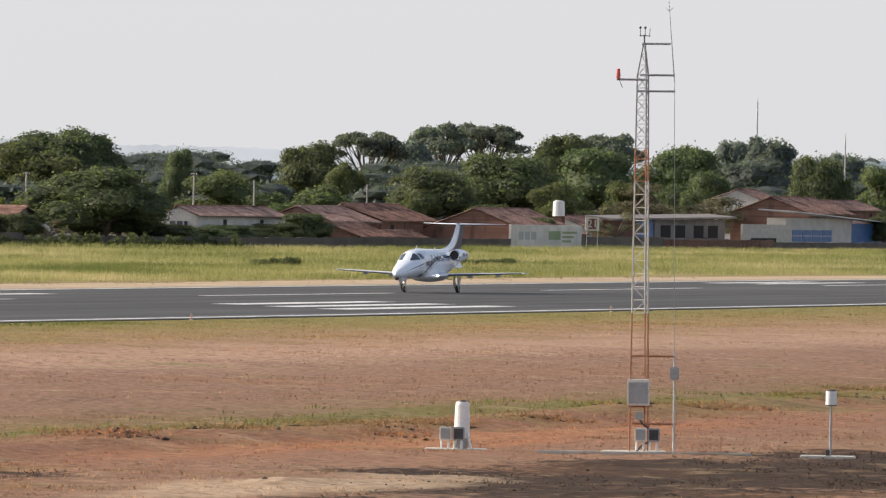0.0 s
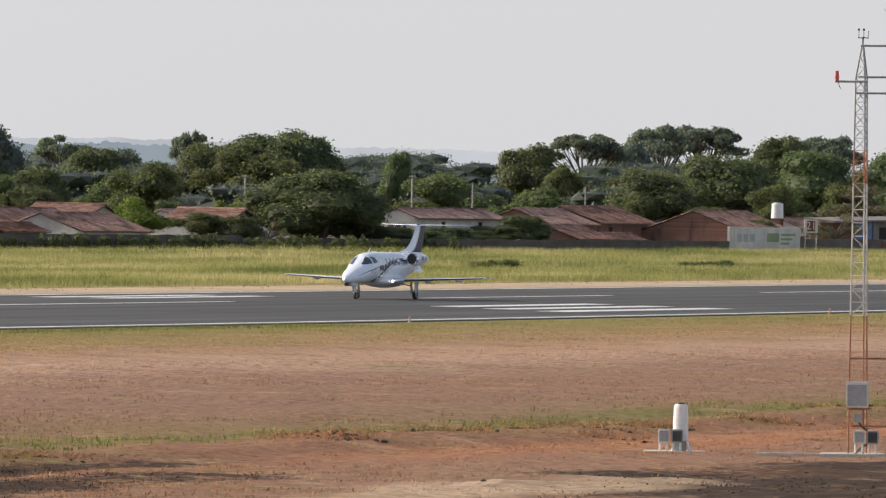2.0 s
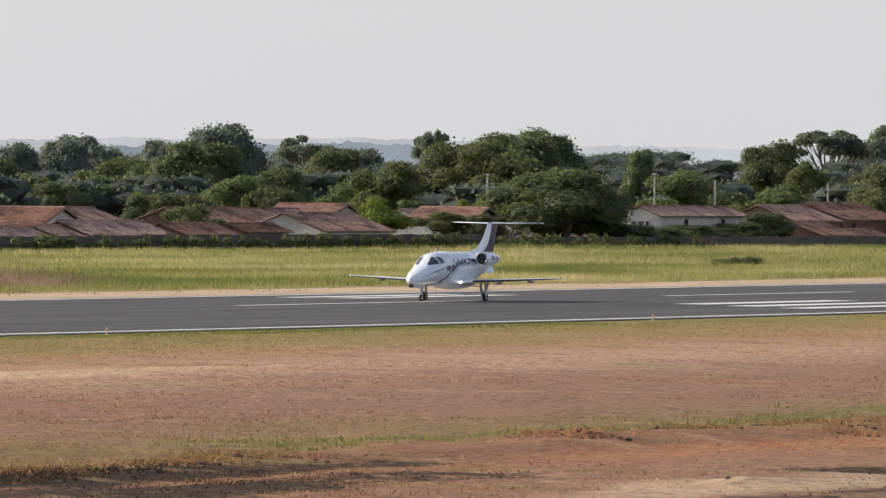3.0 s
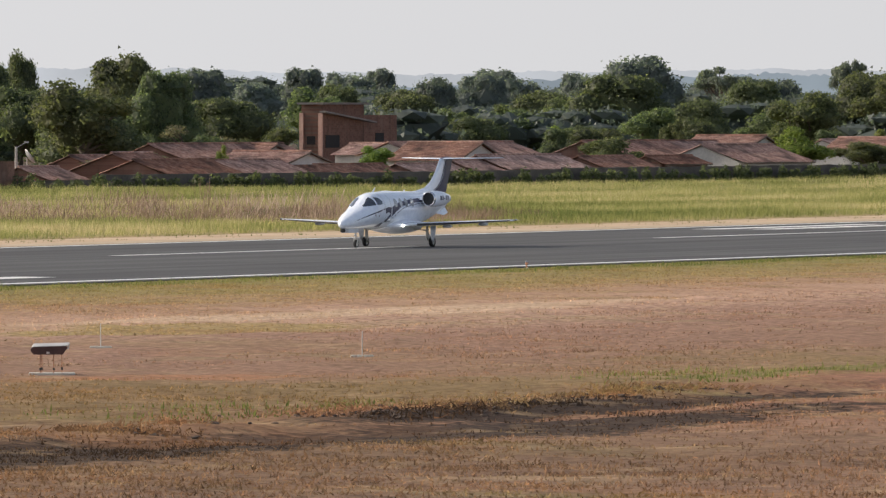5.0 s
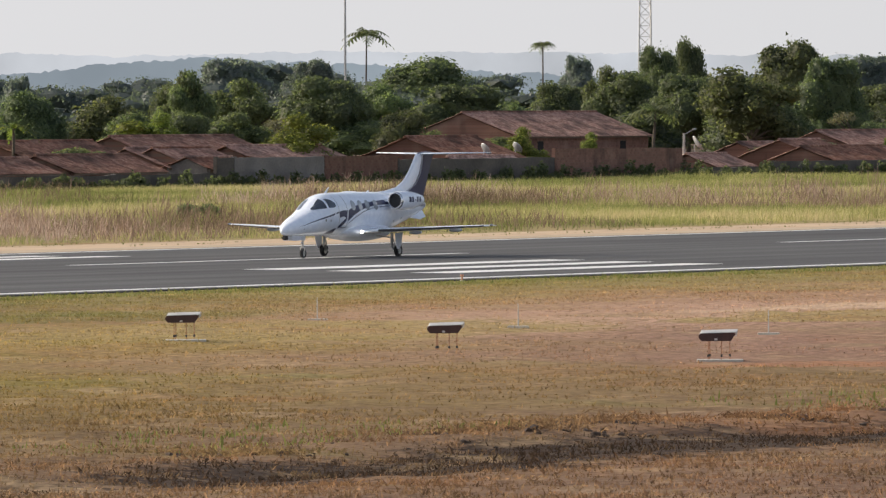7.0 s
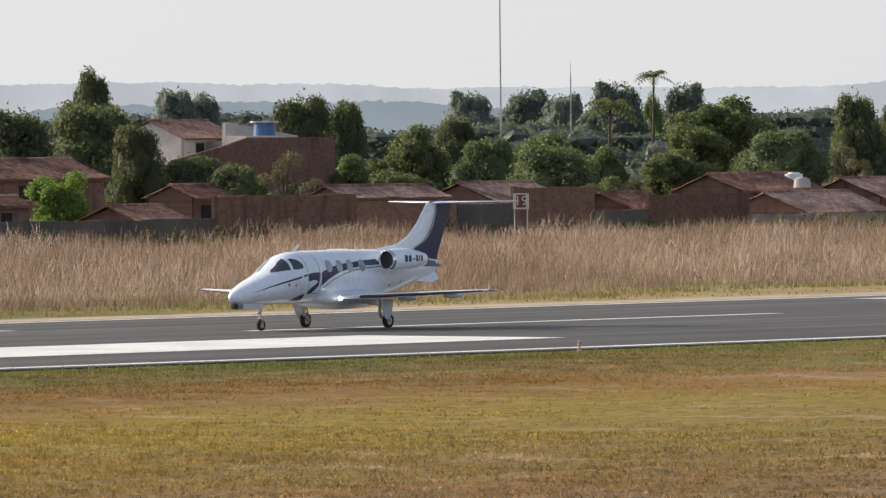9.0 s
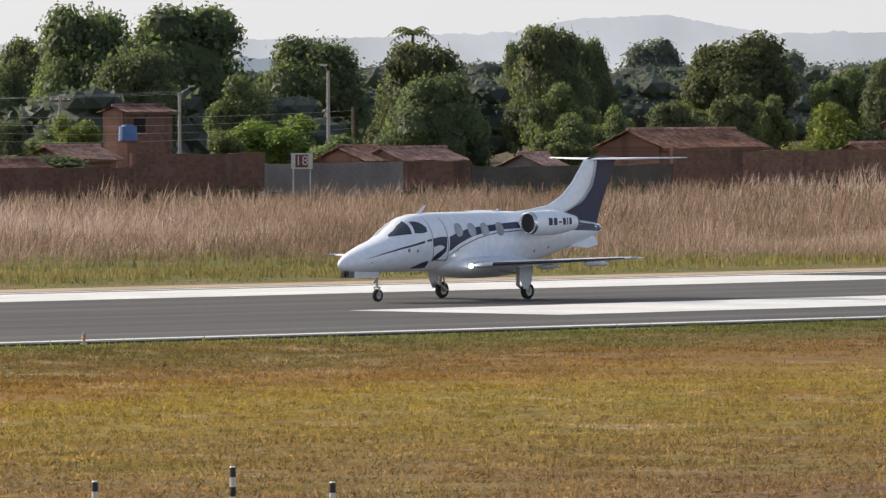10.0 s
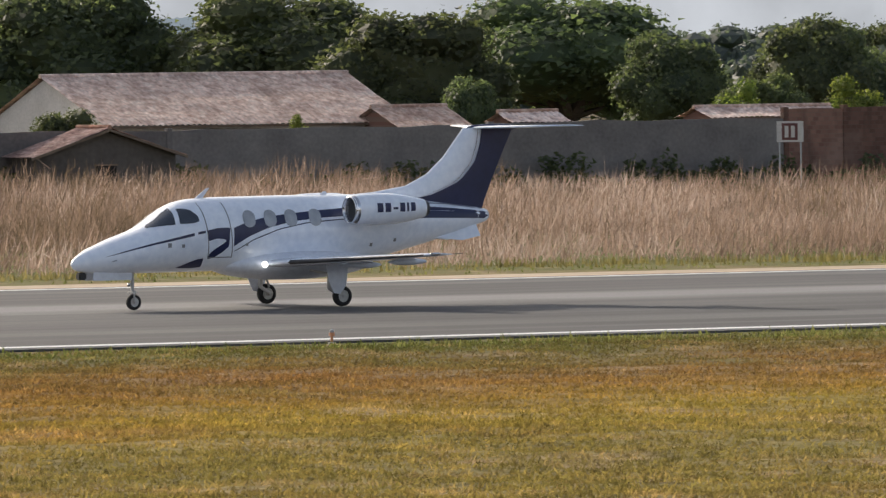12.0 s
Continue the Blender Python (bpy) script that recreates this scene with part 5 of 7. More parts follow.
for x0, x1, y, half, eave, ridge in ((305.2, 314.7, 384, 1.51, 4.99, 6.4),):
    house(x0, x1, y, half, eave, ridge, OCHRE, "ochre")


def gable_house(x0, x1, y, eave, ridge, material, label, deep=7.0):
    """A low house whose whitewashed gable faces the runway, its tiled slopes falling to both sides."""
    base = ground_z((x0 + x1) / 2, y) - 0.1
    mid = (x0 + x1) / 2
    w, ez, rz = (x1 - x0) / 2, eave - base, ridge - base
    hs = thing("house", (mid, y, base), label, "house", "houses behind the wall")
    for v in (0.0, deep - 0.2):
        part("gable_wall", extrude(((-w + 0.3, 0), (w - 0.3, 0), (w - 0.3, ez - 0.05), (0, rz - 0.12), (-w + 0.3, ez - 0.05)), "y", v, v + 0.2), material, hs)
    for side in (-1, 1):
        part("side_wall", boxed(min(side * (w - 0.5), side * (w - 0.3)), max(side * (w - 0.5), side * (w - 0.3)), 0.202, deep - 0.202, 0, ez - 0.06), material, hs)
        slope = tiled_slope(-0.4, deep + 0.4, -w - 0.1, ez - 0.09, 0.0, rz)
        bmesh.ops.rotate(slope, verts=slope.verts[:], cent=(0, 0, 0), matrix=Matrix.Rotation(radians(90), 3, "Z"))
        if side < 0:
            bmesh.ops.scale(slope, verts=slope.verts[:], vec=(-1, 1, 1))
        part("roof_slope", slope, TILES, hs)
    part("ridge_cap", tubed((0, -0.4, rz + 0.05), (0, deep + 0.4, rz + 0.05), 0.11), TILES, hs)
    for side in (-1, 1):
        part("barge_board", loft([[(side * (w + 0.1), -0.42, ez - 0.22), (side * (w + 0.1), -0.42, ez - 0.10), (side * (w + 0.1), -0.36, ez - 0.10), (side * (w + 0.1), -0.36, ez - 0.22)],
                                  [(side * 0.02, -0.42, rz - 0.14), (side * 0.02, -0.42, rz - 0.02), (side * 0.02, -0.36, rz - 0.02), (side * 0.02, -0.36, rz - 0.14)]]), WOOD, hs)
    if ez > 2.2:
        win = part("window", boxed(-0.5, 0.5, -0.03, -0.003, ez - 1.3, ez - 0.5), SHADE_PANEL, hs)
        part("window_frame", boxed(-0.58, 0.58, -0.05, -0.004, ez - 0.5, ez - 0.42), WOOD, win)
    return hs


for x0, x1, y, eave, ridge in ((695.5, 705.3, 358, 2.34, 3.33), (705.7, 713.2, 366, 2.89, 3.95), (738.0, 748.6, 362, 2.4, 4.03), (746.9, 755.1, 372, 2.89, 3.9), (806.7, 817.7, 364, 3.05, 4.52), (838.8, 847.4, 362, 3.1, 4.25)):
    gable_house(x0, x1, y, eave, ridge, PLASTER, "low house with a whitewashed gable under terracotta tiles")

gable_house(184.4, 192.0, 343.3, 2.3, 3.45, DARK_WALL, "small hut with a blackened gable under pale tiles", 2.2)


def dish_antenna(x, y, z, r, turn):
    it = thing("satellite_dish", (x, y, ground_z(x, y)), "grey mesh satellite dish on a thin pole among the roofs", "dish", "satellite dishes", turn=turn)
    h = z - ground_z(x, y)
    part("pole", tubed((0, 0, -0.1), (0, 0, h), 0.05, sides=8), POLE_GREY, it)
    rings = []
    for k in range(7):
        f = k / 6
        rings.append([(r * f * math.cos(2 * math.pi * i / 20), -0.10 - 0.30 * r * f * f, h + r * f * math.sin(2 * math.pi * i / 20)) for i in range(20)] if k else
                     [(0.01 * math.cos(2 * math.pi * i / 20), -0.10, h + 0.01 * math.sin(2 * math.pi * i / 20)) for i in range(20)])
    back = [[(p[0], p[1] + 0.02, p[2]) for p in ring] for ring in rings[::-1]]
    bm = loft(rings + back)
    bmesh.ops.rotate(bm, verts=bm.verts[:], cent=(0, -0.1, h), matrix=Matrix.Rotation(radians(-35), 3, "X"))
    part("reflector", bm, GREY_BOX, it, smooth=True)
    bm = bmesh.new()
    for a in (90, 210, 330):
        tube(bm, (r * 0.9 * math.cos(radians(a)), -0.3 * r, h + r * 0.9 * math.sin(radians(a))), (0, -r * 0.95, h + 0.55 * r), 0.015, sides=5)
    part("feed_arm", bm, DARK_METAL, it)
    return it


dish_antenna(636.5, 351.0, 3.1, 0.7, 40)
dish_antenna(604.0, 352.0, 2.8, 0.55, 60)
dish_antenna(612.5, 354.0, 2.9, 0.5, 70)


def brick_tower_house(x0, x1, x2, y, top, top2):
    """The unplastered two-storey house with pale pilasters and a lower wing."""
    base = ground_z(x0, y) - 0.1
    it = thing("tall_house", (x0, y, base), "unplastered red brick two-storey house with pale pilasters", "house")
    w, w2, h, h2 = x1 - x0, x2 - x0, top - base, top2 - base
    deep = 2.2
    main = part("main_block", boxed(0.0, w, 0, deep, 0, h, 0.02), BRICK, it)
    part("roof_slab", boxed(-0.4, w + 0.4, -0.35, deep + 0.3, h, h + 0.2, 0.03), GREY_WALL, it, "grey concrete roof slab")
    part("wing", boxed(w, w2, 0.6, deep, 0, h2, 0.02), BRICK, it)
    part("wing_roof", loft([[(-0.5, -0.7, h - 0.75), (w + 1.4, -0.7, h2 - 0.75), (w + 1.4, -0.01, h2 - 0.75), (-0.5, -0.01, h - 0.75)],
                            [(-0.5, -0.7, h - 0.6), (w + 1.4, -0.7, h2 - 0.6), (w + 1.4, -0.01, h2 - 0.6), (-0.5, -0.01, h - 0.6)]]), GREY_WALL, it, "sloping concrete canopy")
    for v in (-0.12, deep - 0.3):
        part("pilaster", boxed(-0.22, -0.003, v, v + 0.42, 0, h - 0.8, 0.02), PINK, it, "pale pink pilaster")
    part("opening", boxed(0.7, 3.6, -0.06, -0.004, 3.2, 4.4), SHADE_PANEL, main, "near-black panel painted for a shaded unglazed opening")
    part("opening", boxed(-0.06, -0.004, 0.7, 1.6, 3.5, 4.3), SHADE_PANEL, main, "near-black panel painted for a shaded unglazed opening")
    part("opening", boxed(w + 3.6, w + 5.4, 0.55, 0.598, 3.6, 4.6), SHADE_PANEL, main, "near-black panel painted for a shaded unglazed opening")
    return it


brick_tower_house(756.3, 765.2, 773.5, 385, 7.6, 6.6)


def shed_row():
    """Workshops beyond the wall at the far end: a dark roof, blue door bays and a white block."""
    base = 0.2
    it = thing("workshop", (1013, 358, base), "low grey workshop with dark sloping roof and blue bay", "workshop")
    part("wall", boxed(0, 9.4, 0, 2.4, 0, 3.4), BRICK, it)
    part("blue_bay", boxed(9.42, 16.2, 0.2, 2.4, 0, 3.5), BLUE_PAINT, it, "blue painted bay")
    part("grey_wall", boxed(16.22, 43, 0.1, 2.4, 0, 3.6), GREY_WALL, it)
    part("roof", loft([[(-1, -0.8, 3.45), (-1, 3, 3.8), (-1, 3, 4.0), (-1, -0.8, 3.65)], [(45, -0.8, 3.85), (45, 3, 4.2), (45, 3, 4.4), (45, -0.8, 4.05)]]), GREY_WALL, it, "dark sheet roof")
    for u in (18.5, 24.0, 31.0, 36.5):
        part("opening", boxed(u, u + 3.6, 0.04, 0.097, 1.4, 2.9), SHADE_PANEL, it)
    wh = thing("white_workshop", (1077, 357, base), "white block with blue shutters under a zinc roof", "workshop")
    part("wall", boxed(0, 27, 0, 2.6, 0, 4.0), PLASTER, wh)
    part("side_bay", boxed(27.02, 41, 0.1, 2.6, 0, 3.4), BLUE_PAINT, wh, "blue painted side bay")
    part("roof", loft([[(-1.2, -1.2, 4.8), (-1.2, 3.4, 5.0), (-1.2, 3.4, 5.15), (-1.2, -1.2, 4.95)], [(42, -1.2, 3.45), (42, 3.4, 3.7), (42, 3.4, 3.85), (42, -1.2, 3.6)]]), ZINC, wh, "pale zinc roof")
    for k in range(4):
        sh = part("shutter", boxed(2.5 + k * 4.1, 6.3 + k * 4.1, -0.05, -0.004, 1.0, 2.5), BLUE_PAINT, wh)
        part("shutter_bar", boxed(2.5 + k * 4.1, 6.3 + k * 4.1, -0.08, -0.052, 1.7, 1.8), ZINC, sh)
    rb = thing("rubble_wall", (1045, 352, base), "patchy stone garden wall in front of the workshop", "wall")
    part("wall", boxed(0, 19.3, 0, 0.3, 0, 3.2, 0.03), CONCRETE, rb)
    part("gate", boxed(3, 13, -0.04, -0.004, 0.2, 1.5), SHADE_PANEL, rb)


shed_row()


def raised_house():
    """The white house with an orange roof, a tank and a grey gable behind a brick wall."""
    it = thing("gable_block", (535, 436, 0.2), "grey rendered gable block behind the brick yard wall", "house")
    part("gable", extrude(((0.0, 0), (9.0, 0), (9.0, 7.0), (0.5, 8.05), (0.0, 8.0)), "y", 0, 0.3), PLASTER, it)
    part("block", boxed(0.2, 9, 0.302, 2, 0, 6.6), GREY_WALL, it)
    yard = thing("yard_wall", (514, 424, 0.2), "high red brick yard wall with a stepped crest", "wall")
    part("wall", extrude(((0, 0), (19.5, 0), (19.5, 6.85), (9.0, 6.85), (6.0, 6.2), (0, 5.2)), "y", 0, 0.25), BRICK, yard)
    part("return_wall", boxed(19.3, 19.55, 0.252, 8, 0, 6.7), BRICK, yard)
    tk = thing("water_tank", (531.5, 430, 0.2), "blue and white roof tank on a plastered stand", "tank")
    part("stand", boxed(-2.6, 2.2, -1, 1, 0, 7.0, 0.03), PLASTER, tk)
    part("drum", tubed((0.9, 0, 7.0), (0.9, 0, 8.0), 0.85, 0.78, 18), BLUE_PAINT, tk, "blue drum")
    part("lid", tubed((0.9, 0, 8.0), (0.9, 0, 8.12), 1.1, 1.1, 18), ZINC, tk)


raised_house()


def roof_tank(x, y, z, r, h, material, label):
    it = thing("water_tank", (x, y, ground_z(x, y)), label, "tank", "household water tanks")
    part("stand", boxed(-r * 0.8, r * 0.8, -r * 0.8, r * 0.8, -0.1, z - ground_z(x, y), 0.02), BRICK, it)
    zz = z - ground_z(x, y)
    part("drum", tubed((0, 0, zz), (0, 0, zz + h), r, r * 0.9, 18), material, it)
    part("lid", tubed((0, 0, zz + h), (0, 0, zz + h + 0.1), r * 0.7, r * 0.5, 18), material, it)


roof_tank(349.7, 362, 4.0, 0.55, 0.8, BLUE_PAINT, "dark blue plastic water tank on a brick stand")
roof_tank(268.8, 347.6, 2.35, 0.65, 0.75, BLUE_PAINT, "bright blue plastic water tank behind the wall")
roof_tank(186.5, 347.8, 2.5, 0.45, 0.6, BLUE_PAINT, "small blue plastic water tank behind the wall")
roof_tank(1013.7, 365, 4.0, 0.75, 1.8, WHITE_TUBE, "tall white water tank standing on a brick stand")
roof_tank(494.0, 352, 3.2, 0.6, 0.6, GREY_BOX, "grey water tank with a flat lid")
roof_tank(507.0, 362, 3.5, 0.7, 0.6, WHITE_TUBE, "white water tank between the roofs")


def mural():
    """Faded panels on the whitewashed stretch."""
    it = thing("mural", (945.5, 345.93, 0.2), "faded green and white mural with unreadable lettering", "mural")
    part("whitewash", boxed(1.2, 22.2, 0.002, 0.06, -0.4, 2.7), PLASTER, it, "patchy white ground coat")
    part("green_panel", boxed(12.0, 16.0, -0.02, 0.0, 1.2, 2.2), GREEN_PAINT, it, "green painted panel")
    for k in range(3):
        part("letter_bar", boxed(2.0 + k * 2.1, 3.6 + k * 2.1, -0.02, 0.0, 1.2, 2.1), GREY_BOX, it)
    for k in range(3):
        part("letter_bar", boxed(16.5, 21.5 - k, -0.02, 0.0, 1.9 - 0.5 * k, 2.15 - 0.5 * k), GREEN_PAINT, it)
    sign = thing("painted_lettering", (868.5, 356.2, 2.45), "dark unreadable lettering painted along a white wall", "lettering")
    for k in range(9):
        part("letter_bar", boxed(k * 2.0, k * 2.0 + 1.5, 0, 0.02, 0, 0.55), NAVY_PAINT, sign)


mural()


# ---- poles and wires ----
def power_pole(x, y, h, arms, lamp=0, thin=0.14, material=None, label="grey concrete power pole with a crossarm"):
    it = thing("power_pole", (x, y, ground_z(x, y)), label, "pole", "power poles")
    part("post", tubed((0, 0, -0.2), (0, 0, h), thin, thin * 0.7, 10), material or POLE_GREY, it)
    for k in range(arms):
        z = h - 0.25 - 0.9 * k
        arm = part("crossarm", boxed(-0.95, 0.95, -0.05, 0.05, z - 0.06, z + 0.06), WOOD, it)
        for dx in (-0.85, -0.3, 0.3, 0.85):
            part("insulator", tubed((dx, 0, z + 0.06), (dx, 0, z + 0.22), 0.05, 0.03, 8), PALE_STEEL, arm)
    if lamp:
        part("lamp_arm", tubed((0, 0, h - 0.1), (lamp, -0.3, h + 0.35), 0.03, sides=6), PALE_STEEL, it)
        part("lamp_head", boxed(lamp - 0.25, lamp + 0.25, -0.4, -0.2, h + 0.3, h + 0.42, 0.03), PALE_STEEL, it)
    return it


power_pole(932, 400, 7.6, 1)
power_pole(982.5, 400, 8.0, 1)
power_pole(1052, 420, 7.3, 0)
power_pole(1118, 430, 7.2, 0)
power_pole(355.5, 395, 8.5, 2)
power_pole(317.9, 356, 5.4, 0, thin=0.11, material=WOOD, label="dark weathered timber pole beside a tiled roof")
power_pole(388.6, 420, 6.5, 1)
power_pole(409.1, 430, 6.5, 1)
power_pole(400.7, 410, 6.8, 0, lamp=0.8)
power_pole(404.2, 400, 8.1, 0, lamp=-0.7)
power_pole(378.0, 372, 5.8, 0, thin=0.12, material=WOOD, label="dark weathered timber pole beside a tiled roof")
power_pole(318.4, 380, 6.8, 0, lamp=-0.7)
power_pole(636.5, 352, 3.6, 0, lamp=1.2)
power_pole(268.0, 358, 4.6, 0, thin=0.09, material=WOOD, label="dark weathered timber pole beside a tiled roof")


def wire(a, b, sag, k):
    cu = bpy.data.curves.new("power_wire", "CURVE")
    cu.dimensions, cu.bevel_depth, cu.bevel_resolution = "3D", 0.008, 0
    sp = cu.splines.new("POLY")
    sp.points.add(16)
    for i, p in enumerate(sp.points):
        f = i / 16
        q = Vector(a).lerp(Vector(b), f)
        p.co = (q.x, q.y, q.z - sag * 4 * f * (1 - f), 1)
    cu.materials.append(PALE_STEEL)
    ob = new("power_wire", cu)
    tagged(ob, "thin pale overhead wire sagging between poles", "wire", "overhead wires")


for k in range(4):
    dz = 0.42 * k
    wire((355.5, 395, 5.9 - dz), (378.0, 372, 5.6 - 0.35 * k), 0.5 + 0.1 * k, k)
    wire((355.5, 395, 5.9 - dz), (317.9, 356, 5.2 - 0.35 * k), 0.35 + 0.05 * k, k)
for k in range(3):
    wire((355.2 + 0.4 * k, 395, 8.4), (388.4 + 0.4 * k, 420, 6.5), 0.25, k)
    wire((388.4 + 0.4 * k, 420, 6.5), (400.7, 410, 6.9 - 0.1 * k), 0.12, k)
    wire((355.2 + 0.4 * k, 395, 8.4), (318.4, 380, 6.8), 0.3, k)


def radio_tower(x, y, h, w):
    it = thing("radio_tower", (x, y, 0), "tall pale lattice telephone tower behind the trees", "tower")
    for k in range(8):
        z0, z1 = h * k / 8, h * (k + 1) / 8
        bm = bmesh.new()
        for s in range(3):
            a = radians(120 * s)
            p = lambda z: Vector((w * (1 - 0.5 * z / h) * math.cos(a), w * (1 - 0.5 * z / h) * math.sin(a), z))
            q = lambda z: Vector((w * (1 - 0.5 * z / h) * math.cos(a + radians(120)), w * (1 - 0.5 * z / h) * math.sin(a + radians(120)), z))
            tube(bm, p(z0), p(z1), 0.12, sides=6)
            for i in range(3):
                u, v = z0 + (z1 - z0) * i / 3, z0 + (z1 - z0) * (i + 1) / 3
                tube(bm, p(u), q(v), 0.05, sides=4)
                tube(bm, p(v), q(v), 0.05, sides=4)
        part("stage", bm, PALE_STEEL, it)
    for z in (h * 0.72, h * 0.80, h * 0.86):
        part("antenna", boxed(-w * 0.8, w * 0.8, -w - 0.2, -w, z, z + 2.2, 0.05), WHITE_TUBE, it)


radio_tower(1253.6, 700, 42, 1.6)


def guyed_mast(x, y, h, r):
    it = thing("antenna_mast", (x, y, 0), "very thin pale antenna mast far behind the trees", "mast", "far antenna masts")
    part("pole", tubed((0, 0, 0), (0, 0, h), r, r * 0.6, 6), PALE_STEEL, it)
    part("tip", tubed((0, 0, h), (0, 0, h + 1.5), r * 0.4, r * 0.2, 5), PALE_STEEL, it)


guyed_mast(1080, 652, 32, 0.22)
guyed_mast(850, 650, 30, 0.13)
guyed_mast(864, 650, 15, 0.13)
guyed_mast(2690, 902, 38, 0.35)
guyed_mast(1850, 600, 20, 0.25)


# long low roofs of the back rows
for x0, x1, y in ((572, 590, 364), (690, 716, 366), (745, 772, 370), (792, 822, 366), (850, 878, 372), (905, 935, 368), (960, 992, 374), (1040, 1075, 372), (1130, 1160, 372)):
    house(x0, x1, y, 2.4, 2.8, 4.0, rng.choice((BRICK, PLASTER)), "plain", 3)


# ---- trees ----
BARK = plain("grey_brown_bark", (0.07, 0.055, 0.042), (0.15, 0.12, 0.09), 0.95, 0, 1.5, 12.0, 0.5)
LEAVES = {
    "mango": leaf_material("mango_leaves", (0.064, 0.082, 0.054), (0.160, 0.186, 0.096), 0.5),
    "leafy": leaf_material("garden_leaves", (0.072, 0.092, 0.054), (0.186, 0.211, 0.100), 0.5),
    "bush": leaf_material("dark_bush_leaves", (0.059, 0.074, 0.049), (0.141, 0.163, 0.082), 0.5),
    "bright": leaf_material("bright_young_leaves", (0.070, 0.109, 0.026), (0.243, 0.275, 0.077), 0.5),
    # the next three leaf tones carry painted haze: paler and bluer
    "spreading": leaf_material("feathery_leaves_hazed", (0.109, 0.128, 0.120), (0.179, 0.202, 0.173), 0.5),
    "distant": leaf_material("far_tree_leaves_hazed", (0.109, 0.133, 0.133), (0.179, 0.207, 0.192), 0.5),
    "woods": leaf_material("woodland_leaves_hazed", (0.074, 0.093, 0.087), (0.134, 0.159, 0.136), 0.40),
    "bare": leaf_material("dry_thin_leaves", (0.109, 0.105, 0.074), (0.230, 0.211, 0.134), 0.35),
}
LABELS = {
    "mango": "dense dark green mango tree behind the houses", "leafy": "leafy green garden tree with gaps in its crown",
    "bush": "low dark green bush behind the wall", "bright": "bright yellow-green young bush among the roofs",
    "spreading": "flat-topped spreading tree on the skyline", "distant": "tree in the distance with haze painted into its grey-green leaves",
    "bare": "thin dry tree with sparse grey-green leaves",
}


def leaf_cloud(lobes, count, size, seed, hollow=0.55, under=-1.0):
    """Small folded leaf clumps scattered through the lobes, denser towards their skins."""
    r = np.random.RandomState(seed)
    lob = np.array(lobes, dtype=float)
    vol = (lob[:, 3] * lob[:, 4] * lob[:, 5]) ** 0.67
    pick = r.choice(len(lob), count, p=vol / vol.sum())
    d = r.normal(size=(count, 3))
    d[:, 2] = np.where(d[:, 2] < under, -d[:, 2], d[:, 2])
    d /= np.linalg.norm(d, axis=1)[:, None]
    rad = (hollow + (1 - hollow) * r.rand(count) ** 0.6) * (1 + 0.10 * r.normal(size=count))
    c = lob[pick, :3] + d * rad[:, None] * lob[pick, 3:]
    u = r.normal(size=(count, 3)) + d * 0.2
    u -= (u * d).sum(1)[:, None] * d * 0.5
    u /= np.linalg.norm(u, axis=1)[:, None]
    v = np.cross(u, d + 0.6 * r.normal(size=(count, 3)))
    v /= np.linalg.norm(v, axis=1)[:, None] + 1e-9
    s = size * (0.5 + r.rand(count))[:, None]
    verts = np.stack([c - u * s, c + u * s * 0.3 - v * s * 0.7, c + u * s * 0.5 + v * s * 0.7], 1).reshape(-1, 3)
    return verts, np.arange(count * 3).reshape(-1, 3)


def crown_core(lobes, share, seed, verts, faces, level=2):
    """Adds the dense inner foliage: a rough lump inside each lobe, below the loose leaves."""
    r = np.random.RandomState(seed)
    ball = bmesh.new()
    bmesh.ops.create_icosphere(ball, subdivisions=level, radius=1.0)
    ball.verts.ensure_lookup_table()
    unit = np.array([v.co[:] for v in ball.verts])
    tris = np.array([[v.index for v in f.verts] for f in ball.faces])
    ball.free()
    vs, fs, k = [verts], [faces], len(verts)
    for row in lobes:
        p = unit * (share * (1 + 0.13 * r.normal(size=len(unit))))[:, None] * np.array(row[3:]) + np.array(row[:3])
        vs.append(p)
        fs.append(tris + k)
        k += len(p)
    return np.concatenate(vs), np.concatenate(fs)


def leaf_mesh(name, verts, faces, material):
    me = bpy.data.meshes.new(name)
    me.from_pydata(verts.tolist(), [], faces.tolist())
    me.materials.append(material)
    return me


def limbs(height, lobes, seed):
    """A tapered trunk that forks towards each lobe of the crown."""
    r = random.Random(seed)
    bm = bmesh.new()
    fork = Vector((r.uniform(-0.3, 0.3), r.uniform(-0.3, 0.3), height * 0.28))
    tube(bm, (0, 0, -0.3), fork, 0.36, 0.27, 9)
    for x, y, z, *_ in lobes:
        tip = Vector((x, y, z))
        mid = fork.lerp(tip, 0.5) + Vector((r.uniform(-0.4, 0.4), r.uniform(-0.4, 0.4), 0.3))
        tube(bm, fork, mid, 0.18, 0.11, 6)
        tube(bm, mid, tip, 0.11, 0.04, 5)
        for _ in range(2):
            tube(bm, mid, tip + Vector((r.uniform(-1, 1), r.uniform(-1, 1), r.uniform(-0.6, 0.8))), 0.06, 0.02, 4)
    return bm


